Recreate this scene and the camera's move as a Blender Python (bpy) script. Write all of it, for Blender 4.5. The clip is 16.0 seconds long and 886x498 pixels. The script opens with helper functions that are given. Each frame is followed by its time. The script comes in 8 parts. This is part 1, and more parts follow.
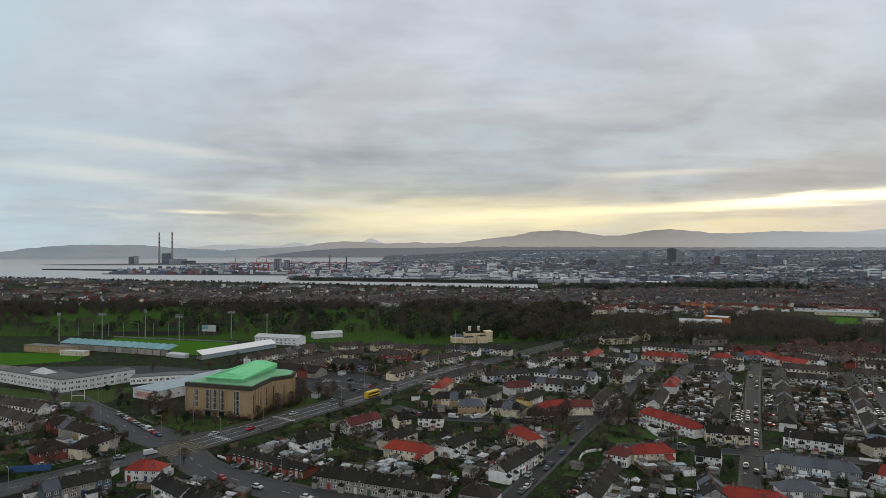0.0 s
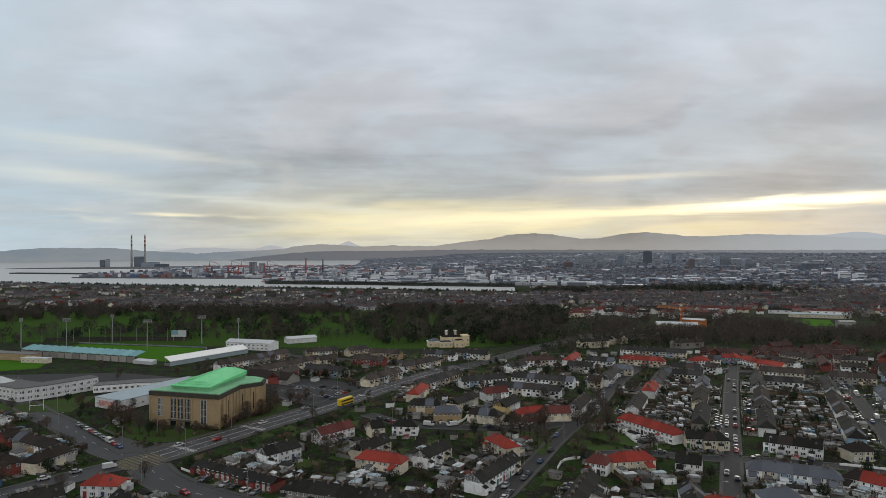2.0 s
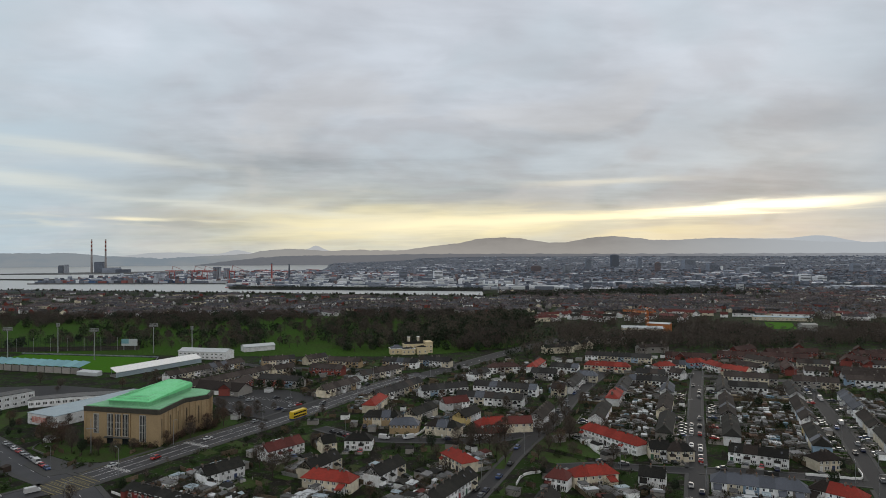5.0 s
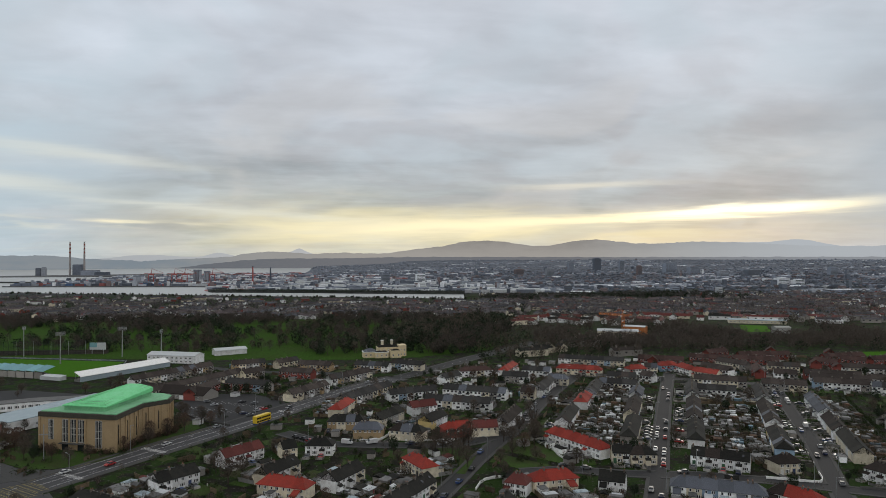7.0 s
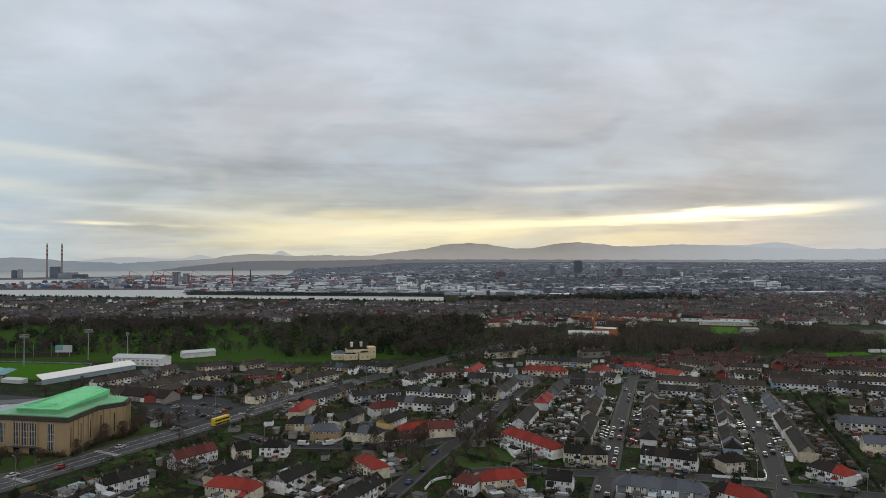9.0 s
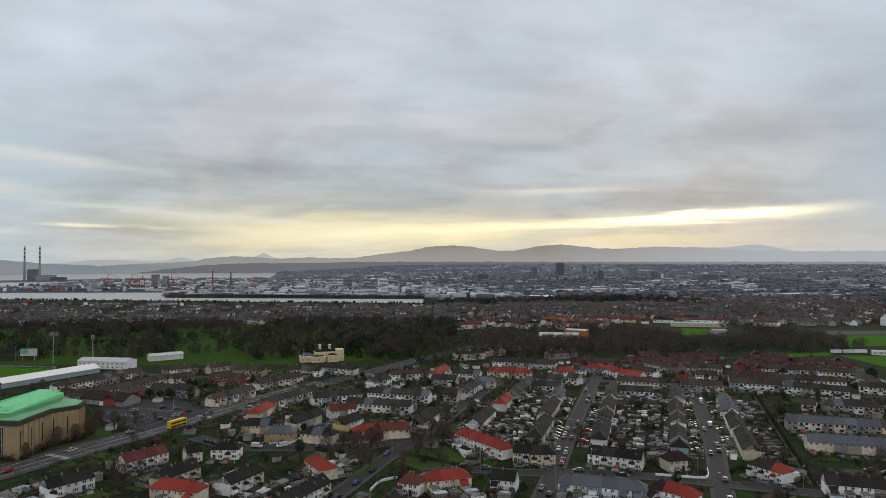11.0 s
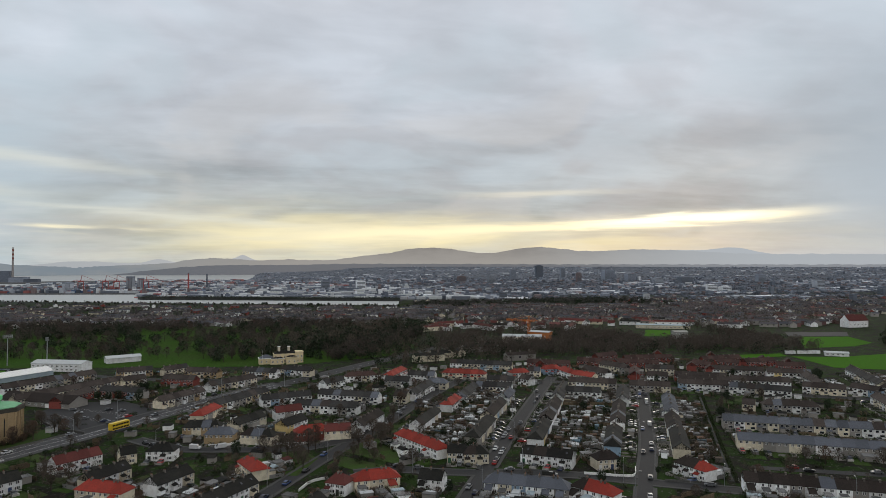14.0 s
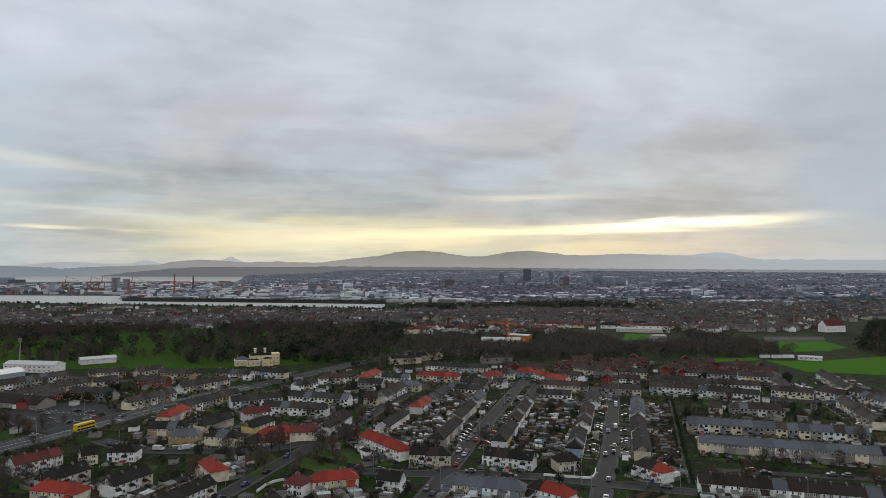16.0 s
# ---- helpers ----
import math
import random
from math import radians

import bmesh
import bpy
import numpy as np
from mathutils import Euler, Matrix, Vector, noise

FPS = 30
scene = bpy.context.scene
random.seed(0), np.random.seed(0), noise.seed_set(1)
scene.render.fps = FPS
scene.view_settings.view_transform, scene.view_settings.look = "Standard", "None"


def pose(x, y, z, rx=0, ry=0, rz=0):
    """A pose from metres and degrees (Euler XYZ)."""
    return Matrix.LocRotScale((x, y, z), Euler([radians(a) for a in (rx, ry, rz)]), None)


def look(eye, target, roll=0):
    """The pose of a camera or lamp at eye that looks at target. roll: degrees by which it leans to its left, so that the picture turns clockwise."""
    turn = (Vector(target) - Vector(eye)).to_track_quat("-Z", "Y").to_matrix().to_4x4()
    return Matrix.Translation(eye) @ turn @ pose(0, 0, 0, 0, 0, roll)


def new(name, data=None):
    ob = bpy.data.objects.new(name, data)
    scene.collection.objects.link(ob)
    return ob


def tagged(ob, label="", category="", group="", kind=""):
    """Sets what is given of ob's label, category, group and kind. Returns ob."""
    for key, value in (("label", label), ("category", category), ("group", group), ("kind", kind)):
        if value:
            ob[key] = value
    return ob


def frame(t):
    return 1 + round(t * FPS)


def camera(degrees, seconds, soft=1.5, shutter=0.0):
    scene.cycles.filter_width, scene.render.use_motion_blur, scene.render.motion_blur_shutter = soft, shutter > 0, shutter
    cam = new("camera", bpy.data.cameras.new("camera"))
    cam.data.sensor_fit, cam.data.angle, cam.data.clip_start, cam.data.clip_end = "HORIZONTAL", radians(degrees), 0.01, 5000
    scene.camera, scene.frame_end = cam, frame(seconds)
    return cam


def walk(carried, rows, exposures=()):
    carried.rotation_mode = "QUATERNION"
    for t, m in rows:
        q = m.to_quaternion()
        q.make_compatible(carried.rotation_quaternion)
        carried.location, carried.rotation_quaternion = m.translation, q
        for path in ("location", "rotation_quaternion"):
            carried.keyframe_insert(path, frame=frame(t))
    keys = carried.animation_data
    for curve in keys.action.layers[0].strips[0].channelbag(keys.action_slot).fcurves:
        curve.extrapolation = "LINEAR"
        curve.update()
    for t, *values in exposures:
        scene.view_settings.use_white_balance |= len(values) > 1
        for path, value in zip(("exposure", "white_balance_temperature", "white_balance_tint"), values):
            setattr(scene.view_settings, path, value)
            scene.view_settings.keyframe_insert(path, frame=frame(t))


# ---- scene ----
cam = camera(67.85, 16.0, soft=0.8)
PATH = [
    (0, (5.93, -12.12, 83.80), (9.07, 187.85, 83.06), -0.05),
    (0.5, (6.15, -10.25, 83.74), (11.01, 189.69, 83.12), -0.07),
    (1, (6.22, -8.38, 83.76), (12.79, 191.51, 83.38), -0.05),
    (1.5, (6.67, -6.16, 83.71), (14.94, 193.67, 83.62), -0.05),
    (2, (7.34, -3.80, 83.69), (17.26, 195.95, 83.85), -0.08),
    (2.5, (8.00, -1.51, 83.72), (19.58, 198.16, 84.09), -0.09),
    (3, (8.86, 0.88, 83.73), (22.05, 200.45, 84.36), -0.09),
    (3.5, (9.99, 3.33, 83.76), (24.87, 202.77, 84.62), -0.12),
    (4, (11.26, 5.67, 83.79), (27.77, 204.99, 84.82), -0.16),
    (6.5, (21.10, 11.60, 83.56), (43.38, 210.35, 85.68), -0.21),
    (7, (23.91, 11.38, 83.35), (47.49, 209.97, 85.71), -0.14),
    (7.5, (26.77, 10.79, 83.31), (51.61, 209.22, 85.84), -0.11),
    (8, (29.74, 10.04, 83.29), (55.78, 208.32, 85.94), -0.10),
    (8.5, (32.89, 9.08, 83.18), (60.08, 207.20, 86.03), -0.08),
    (9, (36.11, 7.96, 83.06), (64.37, 205.93, 86.17), -0.08),
    (11.5, (53.38, 1.82, 83.11), (87.17, 198.91, 87.06), -0.11),
    (12, (56.64, 0.74, 82.95), (91.56, 197.62, 87.04), -0.09),
    (12.5, (59.97, -0.47, 83.00), (95.82, 196.24, 87.17), -0.07),
    (13, (63.28, -1.72, 83.14), (99.77, 194.88, 87.33), -0.06),
    (13.5, (66.36, -2.72, 83.11), (103.41, 193.77, 87.41), -0.04),
    (14, (69.17, -3.49, 83.03), (106.82, 192.88, 87.49), -0.03),
    (14.5, (71.75, -4.36, 82.95), (110.16, 191.86, 87.69), 0.05),
    (15, (74.44, -5.34, 82.81), (113.68, 190.71, 87.88), 0.17),
    (15.5, (77.08, -6.19, 82.75), (117.00, 189.71, 88.00), 0.24),
    (16, (80.02, -7.23, 82.70), (120.44, 188.57, 88.14), 0.33),
]
walk(cam, [(t, look(eye, target, roll)) for t, eye, target, roll in PATH])

# ---- node helpers ----


class Nodes:
    """Small wrapper to write shader arithmetic in lines."""

    def __init__(self, tree):
        self.tree = tree
        tree.nodes.clear()

    def node(self, kind, **inputs):
        n = self.tree.nodes.new(kind)
        for key, value in inputs.items():
            self.put(n, key, value)
        return n

    def put(self, n, key, value):
        sock = n.inputs[int(key[1:])] if key[0] == "i" and key[1:].isdigit() else n.inputs[key]
        if isinstance(value, bpy.types.NodeSocket):
            self.tree.links.new(value, sock)
        else:
            sock.default_value = value

    def m(self, op, a, b=0.0, c=0.0):
        n = self.tree.nodes.new("ShaderNodeMath")
        n.operation = op
        for i, v in enumerate((a, b, c)):
            self.put(n, "i%d" % i, v)
        return n.outputs[0]

    def span(self, v, lo, hi, a=0.0, b=1.0):
        n = self.tree.nodes.new("ShaderNodeMapRange")
        n.interpolation_type = "SMOOTHSTEP"
        for i, x in enumerate((v, lo, hi, a, b)):
            self.put(n, "i%d" % i, x)
        return n.outputs[0]

    def bell(self, v, mid, wide):
        d = self.m("DIVIDE", self.m("SUBTRACT", v, mid), wide)
        return self.m("EXPONENT", self.m("MULTIPLY", self.m("MULTIPLY", d, d), -1.0))

    def noise(self, vec, scale, detail=4.0, rough=0.55, dist=0.0):
        n = self.node("ShaderNodeTexNoise", Vector=vec, Scale=scale, Detail=detail, Roughness=rough, Distortion=dist)
        return n.outputs["Fac"]

    def ramp(self, v, stops):
        n = self.tree.nodes.new("ShaderNodeValToRGB")
        self.put(n, "Fac", v)
        els = n.color_ramp.elements
        for i, (p, col) in enumerate(stops):
            e = els[i] if i < 2 else els.new(p)
            e.position, e.color = p, (*col, 1)
        return n.outputs["Color"]

    def mix(self, fac, a, b, mode="MIX"):
        n = self.tree.nodes.new("ShaderNodeMix")
        n.data_type, n.blend_type = "RGBA", mode
        for i, v in ((0, fac), (6, a), (7, b)):
            if isinstance(v, tuple) and len(v) == 3:
                v = (*v, 1)
            self.put(n, "i%d" % i, v)
        return n.outputs[2]

    def xyz(self, x, y, z):
        return self.node("ShaderNodeCombineXYZ", X=x, Y=y, Z=z).outputs[0]


# ---- world: a heavy winter evening sky with a gap of gold low over the hills ----
world = bpy.data.worlds.new("evening_sky")
scene.world = world
world.use_nodes = True
S = Nodes(world.node_tree)
way = S.node("ShaderNodeTexCoord").outputs["Generated"]
sep = S.node("ShaderNodeSeparateXYZ", Vector=way)
dx, dy, dz = sep.outputs
az = S.m("DEGREES", S.m("ARCTAN2", dx, dy))
el = S.m("DEGREES", S.m("ARCSINE", dz))
flat = S.m("ADD", S.m("MAXIMUM", dz, 0.0), 0.30)
px, py = S.m("DIVIDE", dx, flat), S.m("DIVIDE", dy, flat)
big = S.noise(S.xyz(px, py, 0.0), 1.5, 4.0, 0.55, 0.35)
fine = S.noise(S.xyz(S.m("MULTIPLY", px, 0.9), S.m("MULTIPLY", py, 1.1), 3.0), 3.6, 5.0, 0.52, 0.45)
streak = S.noise(S.xyz(S.m("MULTIPLY", az, 0.06), S.m("MULTIPLY", el, 0.42), 1.7), 1.4, 4.0, 0.5, 0.3)
wisp = S.noise(S.xyz(S.m("MULTIPLY", az, 0.09), S.m("MULTIPLY", el, 1.1), 5.1), 1.2, 5.0, 0.55, 0.5)
elw = S.m("ADD", el, S.m("MULTIPLY", S.m("SUBTRACT", wisp, 0.5), 1.3))
base = S.ramp(S.m("DIVIDE", el, 45.0), [
    (0.0, (0.49, 0.535, 0.53)), (0.05, (0.435, 0.48, 0.495)), (0.11, (0.39, 0.43, 0.45)), (0.18, (0.425, 0.46, 0.49)),
    (0.27, (0.47, 0.505, 0.555)), (0.38, (0.545, 0.59, 0.655)), (0.50, (0.60, 0.64, 0.71)), (1.0, (0.74, 0.75, 0.77))])
tone = S.m("ADD", S.span(big, 0.32, 0.70, 0.88, 1.14), S.m("MULTIPLY", S.m("SUBTRACT", fine, 0.5), 0.36))
tone = S.m("ADD", tone, S.m("MULTIPLY", S.m("SUBTRACT", streak, 0.5), S.span(el, 3.0, 12.0, 0.55, 0.12)))
# low decks of cloud drawn out towards the horizon, darker below and frayed at the edges
low_flat = S.m("ADD", S.m("MAXIMUM", dz, 0.0), 0.085)
qx, qy = S.m("DIVIDE", dx, low_flat), S.m("DIVIDE", dy, low_flat)
deck = S.noise(S.xyz(S.m("MULTIPLY", qx, 0.55), qy, 2.0), 0.85, 6.0, 0.58, 0.35)
fray = S.noise(S.xyz(S.m("MULTIPLY", qx, 0.8), S.m("MULTIPLY", qy, 1.5), 6.0), 2.6, 5.0, 0.6, 0.5)
tone = S.m("ADD", tone, S.m("MULTIPLY", S.m("SUBTRACT", S.span(deck, 0.36, 0.62), 0.5), S.span(el, 4.0, 24.0, 0.20, 0.10)))
tone = S.m("ADD", tone, S.m("MULTIPLY", S.m("SUBTRACT", fray, 0.5), S.span(el, 3.0, 20.0, 0.34, 0.20)))
col = S.mix(1.0, base, S.node("ShaderNodeCombineColor", Red=tone, Green=tone, Blue=tone).outputs[0], "MULTIPLY")
# a little mauve in the thicker cloud
col = S.mix(S.m("MULTIPLY", S.span(fine, 0.55, 0.40), S.span(el, 26.0, 6.0, 0.0, 0.30)), col, (0.455, 0.45, 0.48))
# thin places where blue-green shows, and cream ones where light comes through
thin = S.noise(S.xyz(px, py, 8.0), 2.3, 4.0, 0.5, 0.35)
col = S.mix(S.m("MULTIPLY", S.span(thin, 0.50, 0.66), 0.40), col, (0.54, 0.63, 0.70))
col = S.mix(S.m("MULTIPLY", S.span(thin, 0.46, 0.32), S.span(el, 20.0, 7.0, 0.1, 0.35)), col, (0.62, 0.60, 0.59))
# paler, bluer air over the bay and far to the right
side = S.m("MULTIPLY", S.span(az, -12.0, -38.0), S.span(deck, 0.62, 0.42, 0.45, 1.0))
col = S.mix(S.m("MULTIPLY", S.m("MULTIPLY", side, S.span(el, 40.0, 12.0)), 0.92), col, (0.53, 0.66, 0.75))
rain = S.m("MULTIPLY", S.span(az, 30.0, 46.0), S.span(el, 24.0, 6.0))
col = S.mix(S.m("MULTIPLY", rain, 0.75), col, (0.42, 0.50, 0.575))
# the sky at the back, away from the glow, is the brighter half
col = S.mix(S.m("MULTIPLY", S.span(dy, 0.1, -0.5), 0.8), col, (0.88, 0.88, 0.88))
# warm light through the lower cloud, and the bright gap itself
mid = S.m("ADD", 2.5, S.m("MULTIPLY", S.m("MAXIMUM", S.m("SUBTRACT", az, 4.0), 0.0), 0.038))
warm = S.m("MULTIPLY", S.m("MULTIPLY", S.span(az, -26.0, 0.0), S.span(az, 40.0, 16.0, 0.15, 1.0)), S.bell(elw, S.span(az, 0.0, 30.0, 2.2, 2.0), S.span(az, -5.0, 25.0, 2.4, 1.4)))
warm = S.m("MULTIPLY", warm, S.span(streak, 0.35, 0.60, 0.5, 1.0))
col = S.mix(S.m("MULTIPLY", warm, 0.85), col, (0.95, 0.83, 0.48))
gap = S.m("MULTIPLY", S.m("MULTIPLY", S.span(az, -14.0, 4.0), S.span(az, 43.0, 34.0)), S.bell(elw, mid, S.span(az, 0.0, 20.0, 1.0, 0.42)))
gap = S.m("MULTIPLY", gap, S.span(az, -8.0, 24.0, 0.75, 1.0))
col = S.mix(S.m("MINIMUM", gap, 1.0), col, (1.12, 1.0, 0.66))
core = S.m("MULTIPLY", S.bell(az, 31.0, 6.5), S.bell(elw, S.m("ADD", mid, 0.1), 0.42))
col = S.mix(core, col, (1.7, 1.58, 1.2))
# thin bright slits in the cloud over the bay and under the cloud base
slit = S.m("MULTIPLY", S.m("MULTIPLY", S.span(az, -42.0, -30.0), S.span(az, -8.0, -16.0)), S.bell(elw, 2.6, 0.30))
slit = S.m("MULTIPLY", slit, S.span(streak, 0.45, 0.6))
col = S.mix(S.m("MULTIPLY", slit, 0.95), col, (0.98, 0.90, 0.66))
for e_mid, e_wide, a_mid, a_wide, k in ((5.6, 0.5, -27.0, 6.0, 0.5), (7.8, 0.5, -22.0, 9.0, 0.45), (4.0, 0.25, -15.0, 8.0, 0.45), (3.5, 0.3, -5.0, 5.0, 0.4)):
    band = S.m("ADD", e_mid, S.m("MULTIPLY", S.m("SUBTRACT", az, a_mid), -0.07))
    ray = S.m("MULTIPLY", S.bell(az, a_mid, a_wide), S.bell(elw, band, e_wide))
    col = S.mix(S.m("MULTIPLY", ray, k), col, (0.80, 0.80, 0.70))
slit = S.m("MULTIPLY", S.bell(az, 19.0, 6.0), S.bell(elw, 6.0, 0.28))
col = S.mix(S.m("MULTIPLY", slit, 0.5), col, (0.88, 0.82, 0.66))
# below the horizon
col = S.mix(S.span(el, -0.5, -4.0), col, (0.10, 0.10, 0.11))
clear = S.tree.nodes.new("ShaderNodeTexSky")
clear.sky_type, clear.sun_disc = "NISHITA", False
clear.sun_elevation, clear.sun_rotation = radians(4.5), radians(31.5)
bg = S.node("ShaderNodeBackground", Color=col, Strength=1.0)
bg_clear = S.node("ShaderNodeBackground", Color=clear.outputs[0], Strength=0.0025)
both = S.node("ShaderNodeAddShader", i0=bg.outputs[0], i1=bg_clear.outputs[0])
S.node("ShaderNodeOutputWorld", Surface=both.outputs[0])

sun = new("sun", bpy.data.lights.new("sun", "SUN"))
sun.data.energy, sun.data.angle, sun.data.color = 0.5, radians(24), (1.0, 0.90, 0.76)
sun.matrix_world = look((0, 0, 300), (0 - 52, -85, 300 - 36))

# ---- materials ----
MATS = {}


def surface(name, col, rough=0.85, vary=0.25, scale=0.6, tint=None, bump=0.0, metal=0.0, each=0.0, fine=9.0, patch=0.35, spec=None):
    """A painted, tiled or grown surface: two scales of mottling, some difference from piece to piece, and fine relief."""
    if name in MATS:
        return MATS[name]
    mat = bpy.data.materials.new(name)
    mat.use_nodes = True
    n = Nodes(mat.node_tree)
    place = n.node("ShaderNodeNewGeometry").outputs["Position"]
    a, b = n.noise(place, scale, 4.0, 0.6, 0.2), n.noise(place, scale * fine, 3.0, 0.6)
    light, dark = tuple(min(1, c * (1 + vary)) for c in col), tuple(c * (1 - vary) for c in col)
    mixed = n.mix(n.span(b, 0.3, 0.7), dark, light)
    mixed = n.mix(n.m("MULTIPLY", n.span(a, 0.38, 0.68), patch), mixed, tint or tuple(c * 0.62 for c in col))
    if each:
        r = n.node("ShaderNodeObjectInfo").outputs["Random"]
        isl = n.node("ShaderNodeNewGeometry").outputs["Random Per Island"]
        r = n.m("FRACT", n.m("ADD", r, isl))
        v = n.m("ADD", 1 - each, n.m("MULTIPLY", r, 2 * each))
        mixed = n.mix(1.0, mixed, n.node("ShaderNodeCombineColor", Red=v, Green=v, Blue=v).outputs[0], "MULTIPLY")
    p = n.node("ShaderNodeBsdfPrincipled", Roughness=rough, Metallic=metal)
    n.put(p, "Base Color", mixed)
    n.put(p, "Specular IOR Level", (0.5 if rough < 0.6 else 0.12) if spec is None else spec)
    if bump:
        bm_node = n.node("ShaderNodeBump", Strength=0.6, Distance=bump, Height=b)
        n.put(p, "Normal", bm_node.outputs[0])
    n.node("ShaderNodeOutputMaterial", Surface=p.outputs[0])
    MATS[name] = mat
    return mat


ROOF = {
    "dark": surface("dark_tile", (0.015, 0.015, 0.0138), 0.8, 0.4, 0.5, (0.030, 0.029, 0.022), 0.03, each=0.28),
    "brown": surface("brown_tile", (0.026, 0.0205, 0.018), 0.85, 0.4, 0.5, (0.019, 0.017, 0.015), 0.03, each=0.25),
    "slate": surface("blue_slate", (0.085, 0.093, 0.112), 0.62, 0.22, 0.7, (0.07, 0.075, 0.085), 0.02, each=0.2),
    "red": surface("red_tile", (0.235, 0.034, 0.024), 0.78, 0.32, 0.7, (0.11, 0.034, 0.026), 0.03, each=0.18),
    "maroon": surface("maroon_tile", (0.10, 0.030, 0.026), 0.8, 0.28, 0.6, (0.07, 0.03, 0.026), 0.03, each=0.2),
}
WALL = {
    "white": surface("white_render", (0.76, 0.77, 0.77), 0.85, 0.09, 0.4, (0.42, 0.40, 0.375), 0.01, each=0.25, patch=0.5),
    "cream": surface("cream_render", (0.64, 0.58, 0.45), 0.88, 0.1, 0.4, (0.34, 0.29, 0.22), 0.01, each=0.25, patch=0.5),
    "grey": surface("pebbledash", (0.27, 0.255, 0.235), 0.95, 0.14, 0.5, (0.2, 0.185, 0.165), 0.02, each=0.22, fine=30),
    "brick": surface("red_brick", (0.21, 0.056, 0.047), 0.9, 0.2, 0.8, (0.17, 0.07, 0.055), 0.015, each=0.2, fine=20),
    "blue": surface("pale_blue_render", (0.22, 0.31, 0.40), 0.85, 0.08, 0.4, (0.17, 0.24, 0.3), 0.01, each=0.15),
    "yellow": surface("yellow_render", (0.60, 0.46, 0.20), 0.88, 0.08, 0.4, (0.4, 0.31, 0.16), 0.01, each=0.15),
    "slate": surface("slate_blue_render", (0.095, 0.12, 0.15), 0.88, 0.12, 0.4, (0.075, 0.09, 0.11), 0.01, each=0.2),
    "tan": surface("tan_brick", (0.34, 0.25, 0.145), 0.9, 0.13, 0.25, (0.25, 0.185, 0.11), 0.02, fine=14),
}
TRIM = surface("white_paint", (0.74, 0.74, 0.72), 0.5, 0.05, 1.0)
GLASS = surface("window_glass", (0.02, 0.023, 0.027), 0.12, 0.2, 0.4)
STACK = surface("sooty_render", (0.13, 0.115, 0.10), 0.9, 0.25, 1.0, each=0.3)
POT = surface("clay_pot", (0.20, 0.09, 0.055), 0.8, 0.2, 2.0)
CONC = surface("concrete", (0.14, 0.138, 0.132), 0.9, 0.2, 0.5, (0.07, 0.07, 0.06), 0.01, each=0.55)
FELT = surface("roofing_felt", (0.12, 0.12, 0.12), 0.9, 0.25, 0.6, (0.2, 0.2, 0.19), 0.01, each=0.4)
WOOD = surface("weathered_boards", (0.12, 0.092, 0.06), 0.9, 0.3, 0.3, (0.085, 0.06, 0.045), 0.02, each=0.4)
HEDGE = surface("hedge_leaves", (0.018, 0.032, 0.010), 0.9, 0.5, 0.3, (0.05, 0.045, 0.025), 0.15, each=0.4)
ASPHALT = surface("asphalt", (0.036, 0.036, 0.039), 0.7, 0.2, 0.12, (0.058, 0.058, 0.060), 0.004, fine=25, spec=0.2)
WORN = surface("worn_asphalt", (0.034, 0.034, 0.035), 0.8, 0.2, 0.15, (0.028, 0.028, 0.030), 0.004, fine=25)
PAVE = surface("pavement_slabs", (0.058, 0.058, 0.057), 0.85, 0.18, 0.25, (0.066, 0.064, 0.06), 0.004, fine=18)
LINE = surface("road_paint", (0.5, 0.5, 0.49), 0.7, 0.15, 0.8, (0.35, 0.35, 0.34))
YELLOW = surface("yellow_road_paint", (0.26, 0.22, 0.09), 0.7, 0.2, 0.8, (0.2, 0.17, 0.07))
GRASS = surface("winter_grass", (0.030, 0.060, 0.010), 0.95, 0.4, 0.09, (0.036, 0.036, 0.016), 0.05, fine=22, patch=0.75)
PITCH = surface("pitch_grass", (0.041, 0.118, 0.009), 0.95, 0.2, 0.06, (0.045, 0.098, 0.012), 0.03, fine=16, spec=0.02)
BRUSH = surface("grey_brown_twigs", (0.078, 0.066, 0.056), 0.95, 0.3, 0.05, (0.088, 0.064, 0.05), each=0.35)
FAIRWAY = surface("fairway_grass", (0.029, 0.066, 0.010), 0.95, 0.35, 0.03, (0.034, 0.036, 0.016), 0.03, fine=16, spec=0.02)
BARK = surface("wet_bark", (0.055, 0.044, 0.036), 0.95, 0.3, 1.5)
TWIG = surface("bare_twigs", (0.085, 0.070, 0.057), 0.95, 0.3, 0.3, (0.06, 0.046, 0.036), each=0.4)
LEAF = surface("evergreen_leaves", (0.017, 0.028, 0.014), 0.8, 0.45, 0.5, (0.03, 0.037, 0.02), each=0.5)
RUSSET = surface("russet_twigs", (0.098, 0.066, 0.050), 0.95, 0.3, 0.5, each=0.3)
COPPER = surface("green_copper", (0.16, 0.56, 0.25), 0.62, 0.10, 0.12, (0.24, 0.62, 0.34), 0.01, fine=10, patch=0.6)
COPPER_DULL = surface("dull_copper", (0.17, 0.40, 0.22), 0.6, 0.12, 0.15, (0.11, 0.22, 0.14), 0.01, fine=8, patch=0.5)
FASCIA = surface("dark_fascia", (0.06, 0.055, 0.045), 0.8, 0.2, 0.4)
STEEL = surface("galvanised_steel", (0.32, 0.33, 0.34), 0.45, 0.12, 0.8, metal=0.7)
TEAL = surface("teal_sheet", (0.16, 0.31, 0.34), 0.65, 0.12, 0.3, (0.16, 0.28, 0.31), each=0.12)
